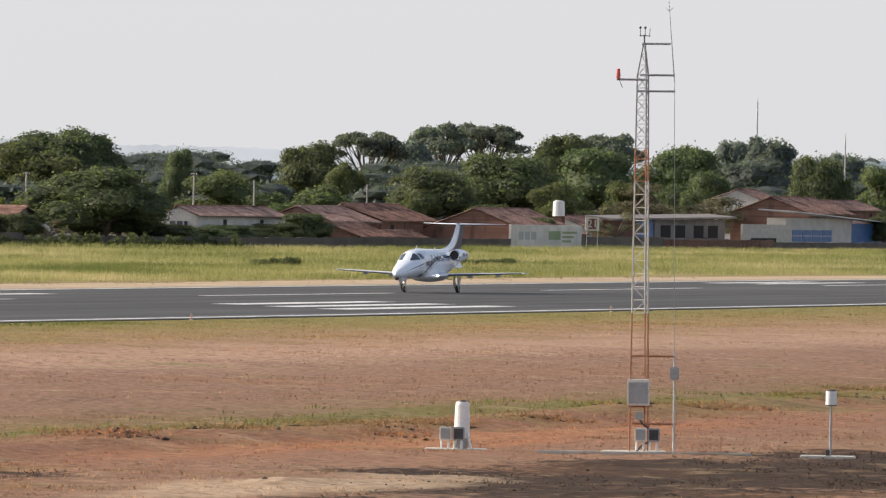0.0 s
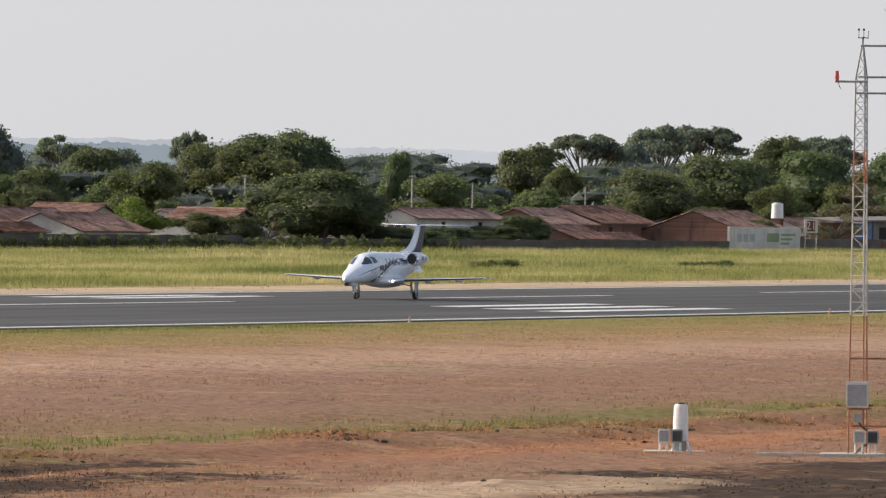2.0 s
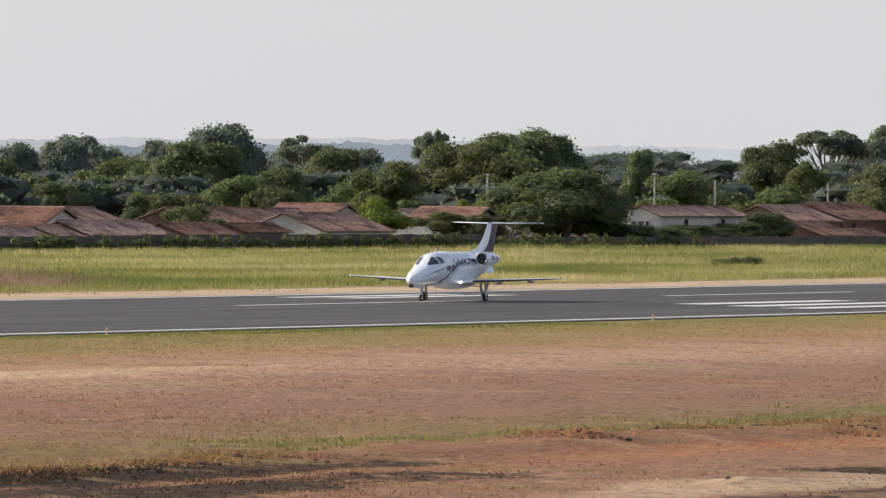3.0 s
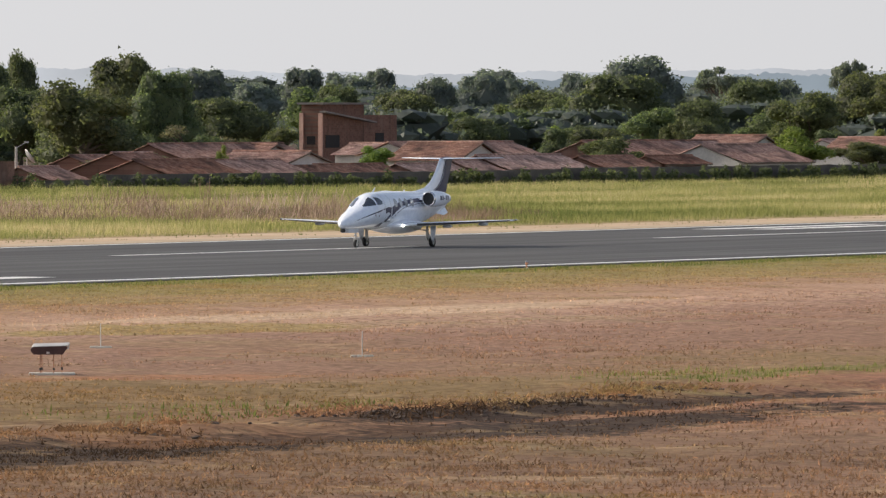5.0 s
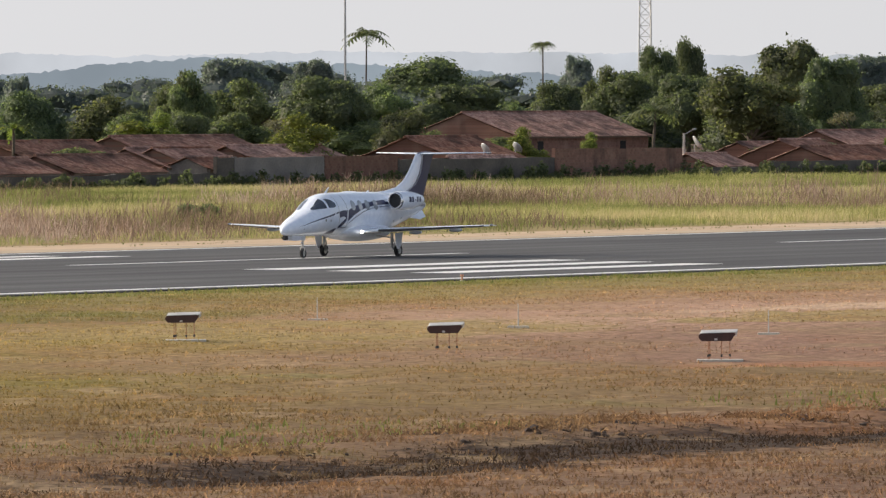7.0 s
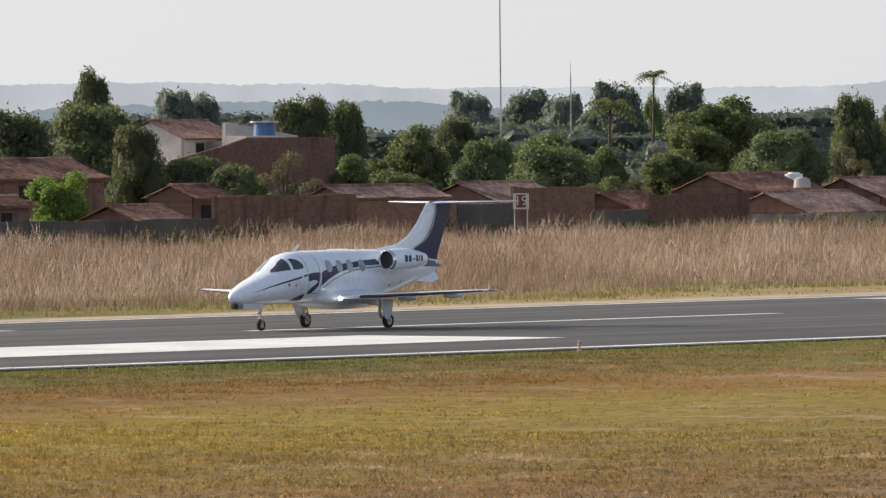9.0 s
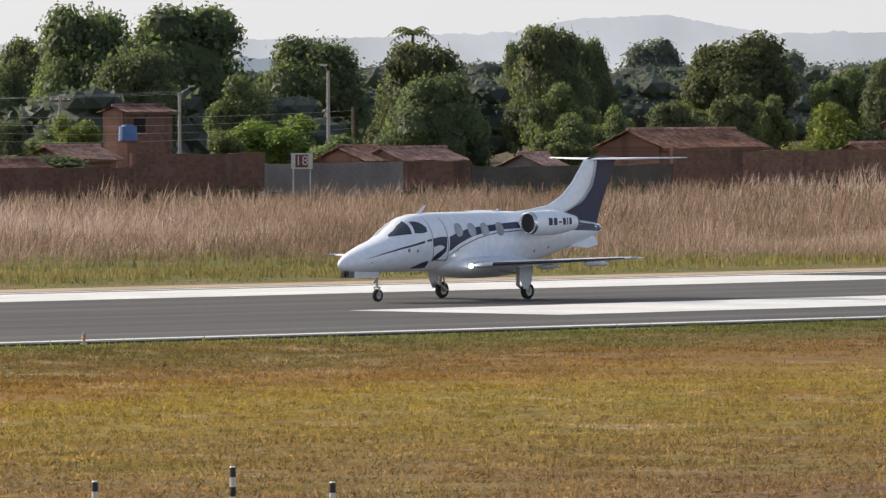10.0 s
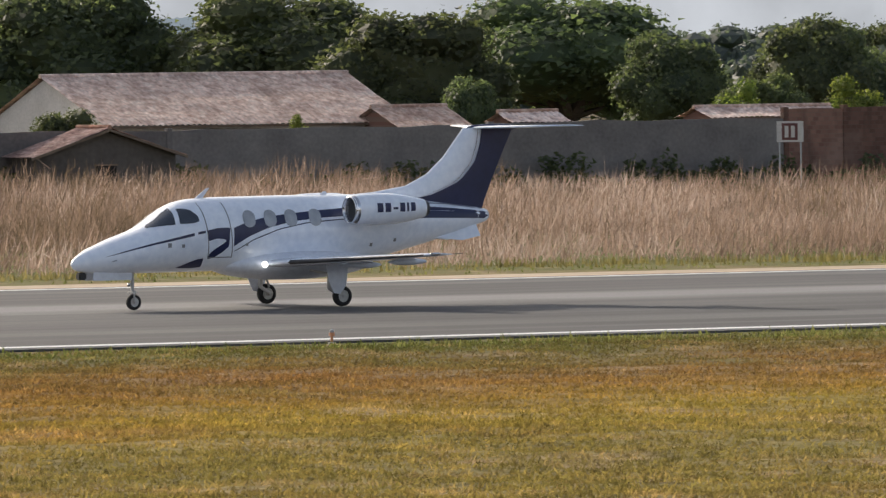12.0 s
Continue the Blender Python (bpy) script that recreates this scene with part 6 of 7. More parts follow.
def crown_lobes(kind, seed):
    """Lobes of a crown 10 m wide and 10 m high."""
    r = random.Random(seed)
    out = []
    if kind in ("mango", "bush", "distant"):
        out = [(0, 0, 6.0, 3.5, 3.5, 3.3)]
        for k in range(9):
            a = 2 * math.pi * (k + r.random() * 0.7) / 9
            s = r.uniform(1.5, 2.2)
            out.append((3.0 * math.cos(a), 3.0 * math.sin(a), r.uniform(2.9, 6.2), s, s, s * 0.95))
        for k in range(5):
            a = 2 * math.pi * (k + r.random()) / 5
            s = r.uniform(1.2, 1.8)
            out.append((1.8 * math.cos(a), 1.8 * math.sin(a), r.uniform(7.4, 8.5), s, s, s * 0.9))
    elif kind in ("leafy", "bright"):
        for k in range(16):
            a = 2 * math.pi * r.random()
            d = 3.5 * math.sqrt(r.random())
            z = r.uniform(2.6, 9.0 - d * 0.75)
            s = r.uniform(1.0, 1.7)
            out.append((d * math.cos(a), d * math.sin(a), z, s, s, s * 0.85))
        out.append((0.3, 0, 5.0, 2.2, 2.2, 2.6))
    elif kind == "spreading":
        for k in range(15):
            a = 2 * math.pi * r.random()
            d = 4.0 * math.sqrt(r.random())
            out.append((d * math.cos(a), d * math.sin(a), r.uniform(7.2, 9.5) - 0.16 * d, r.uniform(1.0, 1.6), r.uniform(1.0, 1.6), r.uniform(0.5, 0.9)))
    else:
        for k in range(18):
            a = 2 * math.pi * r.random()
            d = 4.2 * math.sqrt(r.random())
            z = r.uniform(2.2, 9.2 - d * 0.8)
            s = r.uniform(0.8, 1.4)
            out.append((d * math.cos(a), d * math.sin(a), z, s, s, s * 0.8))
    return out


COUNTS = {"mango": (12500, 0.165, 0.77), "leafy": (9500, 0.155, 0.64), "bush": (7000, 0.17, 0.78), "bright": (6500, 0.17, 0.66),
          "spreading": (6500, 0.20, 0.30), "distant": (5200, 0.22, 0.80), "bare": (5200, 0.14, 0.25)}
CORES = {"mango": 0.77, "leafy": 0.66, "bush": 0.72, "bright": 0.60, "distant": 0.80}
MODELS = {}
for kind, (count, size, hollow) in COUNTS.items():
    MODELS[kind] = []
    for k in range(4 if kind in ("mango", "leafy") else 2):
        seed = 31 * k + sum(ord(ch) for ch in kind)
        lobes = crown_lobes(kind, seed)
        leaves = leaf_cloud(lobes, count, size, seed, hollow)
        if kind in CORES:
            leaves = crown_core(lobes, CORES[kind], seed, *leaves)
        crown = leaf_mesh("crown", *leaves, LEAVES[kind])
        bm = limbs(10.0, lobes, seed)
        trunk = bpy.data.meshes.new("trunk")
        bm.to_mesh(trunk)
        bm.free()
        trunk.materials.append(BARK)
        MODELS[kind].append((trunk, crown))
grove = random.Random(5)


def plant_tree(kind, x, y, h, w):
    """A tree h metres high (over the runway) and w wide; crowns share a few shapes, turned and stretched."""
    trunk, crown = grove.choice(MODELS[kind])
    base = ground_z(x, y) if y < 700 else 0.3
    it = thing("bush" if kind in ("bush", "bright") else "tree", (x, y, base), LABELS[kind], "bush" if kind in ("bush", "bright") else "tree", kind + " plants")
    it.matrix_world = pose(x, y, base, 0, 0, grove.uniform(0, 360)) @ Matrix.Diagonal((w / 7.7, w / 7.7, max(2.0, h - base) / 9.9, 1))
    for name, me in (("trunk", trunk), ("crown", crown)):
        ob = new(name, me)
        ob.parent = it
    return it


for x, y, h, w in ((229, 380, 5.6, 3.1), (238, 400, 8.9, 8.9), (238.9, 440, 11.4, 11.4), (247.1, 430, 10.7, 12), (254, 400, 7.5, 6), (262.3, 400, 8.3, 6.1), (265.5, 430, 10.3, 12.8), (282.5, 430, 8.4, 7.5), (296.9, 420, 8.2, 9.1), (305.7, 410, 7.1, 7.5), (313.9, 470, 8.5, 4.3), (317.3, 420, 7.1, 5.3), (323, 440, 10.2, 11.4), (330.2, 440, 9.9, 6.6), (330.6, 470, 11.7, 9.5), (358.4, 480, 12.6, 4.6), (362.4, 470, 9.9, 5.6), (366.5, 455, 10.7, 4.8), (367, 420, 8.8, 6), (374.9, 460, 11.2, 8.7)):
    plant_tree("mango", x, y, h, w)
for x, y, h, w in ((380.1, 440, 10.8, 7), (393.2, 380, 8.1, 5.9), (398.4, 365, 6.2, 3.6), (405.1, 366, 6.6, 3.8), (412.8, 400, 10.1, 6.2), (418.9, 520, 10.9, 3.8), (419.8, 460, 11.9, 9.1), (423.2, 540, 10.5, 4.4), (425.7, 440, 10.1, 5.8), (444.7, 560, 11.5, 7.3), (459.4, 470, 13.5, 10.8), (459.7, 480, 13.9, 8.4), (462.9, 385, 8, 3.8), (469.8, 500, 9.4, 3.9), (471, 395, 9.5, 7.4), (475, 390, 5.9, 4.7), (481.5, 420, 9.2, 3.2), (483.6, 480, 11.5, 7.8), (487.1, 440, 10.9, 8.3), (491.5, 420, 9.5, 6.2)):
    plant_tree("mango", x, y, h, w)
for x, y, h, w in ((492.4, 520, 11.8, 7.3), (499.2, 470, 12.1, 6.1), (509.8, 385, 6.5, 6.5), (514.4, 480, 11.2, 4), (523.6, 375, 7.3, 5.7), (527.7, 500, 11.3, 3.7), (534.4, 410, 7.1, 4.7), (574, 390, 7.5, 6.6), (586.7, 470, 11, 6.2), (592.5, 372, 5.9, 4.2), (596.6, 390, 7.8, 5.4), (605.5, 480, 10.6, 3.9), (646.6, 500, 8.9, 4.7), (666.6, 560, 14.1, 4.4), (668.3, 470, 11.1, 4.7), (687.2, 470, 13.2, 9), (692.1, 420, 9.3, 7.2), (717, 420, 8.4, 8.4), (719.1, 390, 8.6, 8.8), (723.9, 400, 9.5, 6.3)):
    plant_tree("mango", x, y, h, w)
for x, y, h, w in ((725.1, 500, 12.1, 6.1), (729.9, 410, 9.3, 6.9), (741.1, 500, 13.2, 5.1), (771.1, 410, 11.1, 6.6), (781.3, 420, 13.1, 7.9), (790.3, 440, 12.7, 4.6), (814.9, 450, 13.2, 4.1), (845.6, 500, 12.1, 11.8), (849.1, 356, 8.8, 13.2), (860.7, 450, 8.8, 9.2), (885.8, 440, 9.3, 6.9), (910.8, 520, 9.1, 7.3), (943, 460, 6.7, 6.7), (962.7, 440, 8.9, 7.4), (963.8, 480, 10.1, 8.2), (1026.1, 520, 11.1, 6.6), (1026.8, 480, 12, 11.5), (1086.9, 520, 10.4, 9.9), (1117.2, 420, 10.3, 11.4), (1227.5, 450, 13.1, 15.8)):
    plant_tree("mango", x, y, h, w)
for x, y, h, w in ((1260.2, 430, 10.9, 7.6), (1290.6, 560, 14.1, 11.6), (1323.5, 470, 14.3, 14.3), (1333.9, 600, 13.1, 11.1), (1348.4, 580, 14.9, 14), (1369, 560, 13.7, 5.6), (1374, 450, 14.3, 10.1), (1427.3, 560, 15, 11.7), (1457.9, 620, 16.8, 17.1), (1469.4, 620, 17, 15.2), (1511.1, 520, 16.6, 15.2), (1780.5, 640, 20.3, 16.8)):
    plant_tree("mango", x, y, h, w)
for x, y, h, w in ((190.5, 351, 4.4, 3.8), (365, 395, 5.5, 2.7), (371.6, 395, 5.3, 2.4), (655.7, 390, 6.2, 4.8), (722.9, 380, 4.9, 4.1), (819.4, 352, 3.8, 4), (840.5, 400, 5.5, 4.1), (846.7, 400, 5.7, 4.2), (893.3, 351, 4.2, 5.8)):
    plant_tree("bush", x, y, h, w)
for x, y, h, w in ((253.3, 390, 6.1, 4.7), (255.1, 380, 5.4, 3.8), (281.2, 366, 5.3, 3.5), (293.9, 430, 8.6, 6.9), (310.6, 370, 5.2, 2.8), (311.5, 375, 5.5, 3.4), (315.8, 368, 5.3, 2.9), (332.7, 375, 5.6, 1.9), (334.2, 385, 7, 6.5), (363.1, 360, 4.3, 2.9), (367.2, 372, 5.5, 3), (399.4, 520, 11.9, 3.7), (400.3, 375, 6.4, 4.9), (407.1, 410, 9.5, 5.1), (420.3, 390, 6.9, 3.3), (424.8, 372, 5.6, 3.9), (435, 390, 7.2, 3.3), (436.3, 410, 8.7, 5.3), (488.3, 430, 9.5, 5), (491.3, 385, 5.6, 5.9)):
    plant_tree("leafy", x, y, h, w)
for x, y, h, w in ((531.6, 390, 6.7, 5), (532.6, 385, 6.9, 3.8), (536.7, 400, 6.7, 4.2), (550.2, 430, 9.5, 5.8), (580.8, 400, 8.7, 7.2), (581.1, 440, 8.8, 6.5), (582.4, 385, 7.2, 4.9), (587.8, 430, 9.7, 6.5), (596, 380, 7.1, 4.9), (606.3, 440, 11.6, 9), (606.6, 390, 8.5, 7.3), (643.4, 400, 6.9, 6.7), (684, 430, 11.4, 3.6), (684, 430, 11.4, 5.1), (689.5, 480, 11.8, 4.3), (699.1, 380, 10.5, 10.1), (711.8, 450, 10.2, 4.3), (715.8, 430, 9.1, 7.9), (733.1, 400, 10.9, 8.5), (763.8, 430, 12.1, 5.6)):
    plant_tree("leafy", x, y, h, w)
for x, y, h, w in ((813.7, 600, 14.6, 3.2), (815, 375, 6.9, 2.7), (829.7, 480, 7.7, 7.3), (841.2, 520, 11.2, 8.2), (906.7, 470, 7.9, 5.8), (920.2, 470, 10.8, 8.5), (929.1, 430, 8.5, 8.4), (950.9, 460, 8.7, 8.7), (974.1, 430, 10.3, 10.8), (1003.9, 450, 8.7, 9.1), (1034.2, 500, 9.2, 5.1), (1047.1, 410, 8.7, 9.3), (1048.8, 500, 9.8, 8.1), (1059.2, 520, 8.6, 8.2), (1094.9, 440, 10.8, 13.5), (1138, 400, 10.3, 8.4), (1166.4, 420, 10.2, 8.7), (1212, 520, 14.1, 15.1), (1253.3, 400, 14.5, 10.8), (1293.7, 500, 12.3, 7.9)):
    plant_tree("leafy", x, y, h, w)
for x, y, h, w in ((1370, 520, 11.9, 8.4),):
    plant_tree("leafy", x, y, h, w)
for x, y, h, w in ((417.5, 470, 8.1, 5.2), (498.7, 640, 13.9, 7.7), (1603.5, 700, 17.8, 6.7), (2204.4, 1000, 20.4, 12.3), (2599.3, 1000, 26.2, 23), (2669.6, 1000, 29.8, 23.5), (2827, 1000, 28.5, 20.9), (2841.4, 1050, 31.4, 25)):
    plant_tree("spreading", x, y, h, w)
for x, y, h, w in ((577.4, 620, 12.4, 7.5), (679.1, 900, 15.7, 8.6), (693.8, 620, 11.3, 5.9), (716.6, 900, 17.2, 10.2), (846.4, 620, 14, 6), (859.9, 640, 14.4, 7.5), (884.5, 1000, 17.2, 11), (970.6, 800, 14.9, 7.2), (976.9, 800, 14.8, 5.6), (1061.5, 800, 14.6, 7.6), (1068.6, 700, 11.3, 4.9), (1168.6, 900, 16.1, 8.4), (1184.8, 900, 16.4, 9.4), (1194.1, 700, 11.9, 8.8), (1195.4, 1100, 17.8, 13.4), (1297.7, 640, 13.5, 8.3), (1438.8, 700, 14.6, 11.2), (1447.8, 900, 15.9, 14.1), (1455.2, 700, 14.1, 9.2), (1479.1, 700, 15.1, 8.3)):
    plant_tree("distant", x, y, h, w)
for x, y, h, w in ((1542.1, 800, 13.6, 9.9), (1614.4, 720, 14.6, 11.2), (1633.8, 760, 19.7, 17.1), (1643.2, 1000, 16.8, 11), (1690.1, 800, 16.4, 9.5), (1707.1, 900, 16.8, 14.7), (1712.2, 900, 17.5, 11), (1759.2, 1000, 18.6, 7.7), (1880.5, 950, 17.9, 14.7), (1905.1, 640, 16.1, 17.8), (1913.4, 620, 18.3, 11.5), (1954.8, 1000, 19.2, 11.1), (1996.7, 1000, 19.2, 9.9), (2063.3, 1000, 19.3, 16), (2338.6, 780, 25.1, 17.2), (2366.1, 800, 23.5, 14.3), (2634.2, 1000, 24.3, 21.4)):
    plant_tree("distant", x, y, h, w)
for x, y, h, w in ((462.6, 372, 6.7, 4.5), (552.7, 390, 6.6, 3.9), (600.2, 400, 9.8, 9.2), (613.3, 520, 12, 9.2), (695, 600, 9.9, 4.1), (1111.1, 385, 9.4, 16.4), (1416.7, 700, 14.2, 9)):
    plant_tree("bare", x, y, h, w)
for x, y, h, w in ((202.8, 352, 4.1, 1.8), (242.5, 375, 5.4, 3.4), (247.6, 375, 5.5, 4), (265.7, 378, 5, 3.8), (265.8, 372, 5.4, 2.6), (270.1, 372, 5.5, 3.2), (292, 364, 4.8, 2.1), (299.2, 366, 5, 2.5), (375.4, 375, 6.1, 6.7), (424.5, 375, 6.2, 6.1), (584.9, 358, 6, 6.5), (589.2, 372, 6.2, 4.9), (627.5, 362, 4.8, 3.7), (638.7, 362, 4.3, 2.8), (680.9, 356, 4.2, 1.4), (733.1, 368, 4.2, 3.6), (778.4, 362, 4.7, 4.1), (806.9, 358, 5.7, 6.2)):
    plant_tree("bright", x, y, h, w)



# low garden growth that fills the gaps behind the wall
fill = random.Random(77)
for k in range(84):
    x = 300 + 1200 * (k + fill.random()) / 84
    y = fill.choice((356, 374, 392, 415))
    plant_tree(fill.choice(("leafy", "leafy", "bush", "bare", "bright" if x < 900 else "bush")), x, y, fill.uniform(3.4, 5.6) + (y - 356) * 0.02, fill.uniform(3.5, 8.0))
for x, h in ((858, 2.9), (866, 2.5), (874, 2.8), (881, 2.6), (888, 3.0)):
    plant_tree("bush", x, 352, h, 6.5)
for x, h in ((361.7, 5.4), (384, 5.2), (401.8, 4.9), (363, 4.8), (536, 6.8)):
    plant_tree("leafy", x, 424, h, 5.5)


def palm(x, y, h, spread, fronds, lean, label, kind="palm"):
    base = ground_z(x, y) if y < 700 else 0.3
    it = thing("palm_tree" if kind == "palm" else "banana_plant", (x, y, base), label, "palm" if kind == "palm" else "plant")
    r = random.Random(int(x))
    top = Vector((lean, 0, h - base - spread * 0.35))
    bm = bmesh.new()
    mid = Vector((lean * 0.3, 0, top.z * 0.55))
    tube(bm, (0, 0, -0.2), mid, 0.17, 0.13, 8)
    tube(bm, mid, top, 0.13, 0.10, 8)
    part("trunk", bm, BARK, it)
    for k in range(fronds):
        a = 2 * math.pi * k / fronds + r.uniform(-0.2, 0.2)
        up = r.uniform(0.15, 1.15)
        bm = bmesh.new()
        pts = []
        for i in range(9):
            f = i / 8
            reach = spread * (f * math.cos(up * (1 - 0.2 * f)))
            z = spread * (math.sin(up) * f - 0.75 * f * f)
            pts.append(top + Vector((reach * math.cos(a), reach * math.sin(a), z)))
        side = Vector((-math.sin(a), math.cos(a), 0))
        for i in range(8):
            p, q = pts[i], pts[i + 1]
            w = spread * (0.24 if kind == "palm" else 0.17) * math.sin(math.pi * (0.12 + 0.86 * (i + 0.5) / 8))
            for sgn in (-1, 1):
                for g in (0.0, 0.5):
                    s0 = p.lerp(q, g)
                    s1 = p.lerp(q, g + (0.34 if kind == "palm" else 0.5))
                    tip = s0.lerp(q, 0.8) + side * sgn * w + Vector((0, 0, -w * (0.55 if kind == "palm" else 0.2)))
                    tip2 = tip + (s1 - s0) * 0.5
                    bm.faces.new([bm.verts.new(v) for v in (s0, s1, tip2, tip)])
        part("frond", bm, LEAVES["leafy" if kind == "palm" else "bright"], it)
    return it


palm(1085.6, 652, 18.0, 4.0, 13, 0.3, "tall slender palm with drooping fronds on the skyline")
palm(1124, 645, 16.0, 2.4, 16, 0.0, "tall fan palm with a round tuft on the skyline")
palm(649.2, 362, 6.8, 3.2, 14, 0.5, "young coconut palm with arching fronds behind the wall")
palm(432.4, 420, 11.4, 2.2, 12, 0.2, "palm rising above the dark mango trees")
palm(758.8, 560, 14.4, 2.6, 12, 0.2, "palm rising above the dark mango trees")
palm(590.0, 440, 10.5, 3.0, 14, 0.3, "young coconut palm with arching fronds behind the wall")
palm(905.5, 353, 3.4, 1.6, 10, 0.0, "spiky pale green plant behind the wall", "banana")
palm(541.0, 360, 5.6, 2.2, 9, 0.1, "banana plant with broad bright leaves", "banana")
palm(545.5, 360, 5.9, 2.2, 9, 0.1, "banana plant with broad bright leaves", "banana")
palm(550.5, 361, 5.4, 2.0, 9, 0.1, "banana plant with broad bright leaves", "banana")


# leaf clumps added to darken the foot of the wall
lobes = []
r = random.Random(8)
for k in range(520):
    x = 100 + 760 * (k + r.random()) / 520
    tall = r.uniform(0.4, 1.0) if x > 300 else r.uniform(0.5, 1.35)
    lobes.append((x, 345.3 - r.random() * 0.9, ground_z(x, 345) + tall * 0.6, 1.0, 0.35, tall))
scrub = new("wall_scrub", leaf_mesh("wall_scrub", *leaf_cloud(lobes, 70000, 0.16, 3, 0.3), LEAVES["bush"]))
tagged(scrub, "dark leaf clumps added to darken the foot of the wall", "scrub", kind="stuff")

# the wood that closes the view behind the gardens: crown after crown, joined
lobes = []
for y, n, low, high in ((470, 60, 0.0008, 0.0026), (600, 80, 0.0014, 0.0038), (800, 90, 0.0022, 0.0048), (1080, 100, 0.0028, 0.0054)):
    for k in range(n):
        a = radians(25 + 50 * (k + r.random()) / n)
        d = y / math.cos(a)
        top = 6.1 + d * (low + (high - low) * (0.5 + 0.5 * noise.noise((a * 40, y, 0)) + 0.3 * r.uniform(-1, 1)))
        wide = (d * 0.0075 + 1.5) / 5.0 * r.uniform(0.85, 1.3)
        cx, cy = y * math.tan(a), y + r.uniform(-40, 40)
        for lx, ly, lz, sx, sy, sz in crown_lobes("distant", k + y):
            lobes.append((cx + lx * wide, cy + ly * wide, lz * top / 9.9, sx * wide, sy * wide, sz * top / 9.9))
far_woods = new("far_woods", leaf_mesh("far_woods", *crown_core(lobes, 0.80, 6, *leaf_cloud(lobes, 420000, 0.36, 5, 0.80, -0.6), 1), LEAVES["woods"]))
tagged(far_woods, "continuous woodland behind the gardens, haze painted into its grey-green leaves", "woods", kind="stuff")


# ---- grass ----
def grass_material(name, low, high, tip, through_light=0.35, broad=1.1):
    m, n, l, b = node_material(name)
    geo = n.new("ShaderNodeNewGeometry")
    clumps = noise_tex(n, l, 0.3, 5.0, geo.outputs["Position"], (1, 0.35, 1))
    tone = calc(n, l, "ADD", calc(n, l, "MULTIPLY", geo.outputs["Random Per Island"], 0.4), calc(n, l, "MULTIPLY_ADD", clumps, 0.9, -0.3))
    tone = calc(n, l, "ADD", tone, calc(n, l, "MULTIPLY_ADD", noise_tex(n, l, 0.045, 5.0, geo.outputs["Position"], (0.6, 1.3, 1)), broad, 0.15 - broad / 2))
    col = ramp(n, l, tone, ((0.15, low), (0.55, high), (0.95, tip)))
    l.new(col, b.inputs["Base Color"])
    b.inputs["Roughness"].default_value = 0.8
    b.inputs["Specular IOR Level"].default_value = 0.15
    t = n.new("ShaderNodeBsdfTranslucent")
    l.new(col, t.inputs[0])
    mx = n.new("ShaderNodeMixShader")
    mx.inputs[0].default_value = through_light
    l.new(b.outputs[0], mx.inputs[1])
    l.new(t.outputs[0], mx.inputs[2])
    l.new(mx.outputs[0], n["Material Output"].inputs[0])
    return m


DRY = grass_material("tall_dry_grass", (0.135, 0.10, 0.063), (0.335, 0.235, 0.18), (0.61, 0.49, 0.42), 0.45, 2.0)
OLIVE = grass_material("olive_verge_grass", (0.12, 0.115, 0.04), (0.23, 0.20, 0.07), (0.38, 0.31, 0.13), 0.45)
FRESH = grass_material("green_yellow_grass", (0.135, 0.165, 0.05), (0.33, 0.335, 0.115), (0.60, 0.50, 0.28), 0.5, 2.4)
GREEN = grass_material("fresh_green_grass", (0.09, 0.12, 0.03), (0.19, 0.21, 0.06), (0.32, 0.31, 0.11), 0.4)


def turf_material():
    """Dry turf and stubble in the tones of the ground that it grows on."""
    m, n, l, b = node_material("short_dry_turf")
    geo = n.new("ShaderNodeNewGeometry")
    col, fine, grain = ground_colour(n, l)
    clump = noise_tex(n, l, 1.3, 4.0, geo.outputs["Position"], (1, 0.5, 1))
    tone = calc(n, l, "ADD", calc(n, l, "MULTIPLY", geo.outputs["Random Per Island"], 0.35), calc(n, l, "MULTIPLY_ADD", clump, 2.2, -0.75))
    col = mix(n, l, 1.0, col, ramp(n, l, tone, ((0.12, (0.84, 0.86, 0.84)), (0.42, (1.02, 1.06, 1.0)), (0.68, (1.30, 1.26, 1.18)), (0.95, (1.70, 1.60, 1.5)))), "MULTIPLY")
    l.new(col, b.inputs["Base Color"])
    b.inputs["Roughness"].default_value = 0.9
    b.inputs["Specular IOR Level"].default_value = 0.1
    t = n.new("ShaderNodeBsdfTranslucent")
    l.new(col, t.inputs[0])
    mx = n.new("ShaderNodeMixShader")
    mx.inputs[0].default_value = 0.6
    l.new(b.outputs[0], mx.inputs[1])
    l.new(t.outputs[0], mx.inputs[2])
    l.new(mx.outputs[0], n["Material Output"].inputs[0])
    return m


TURF = turf_material()


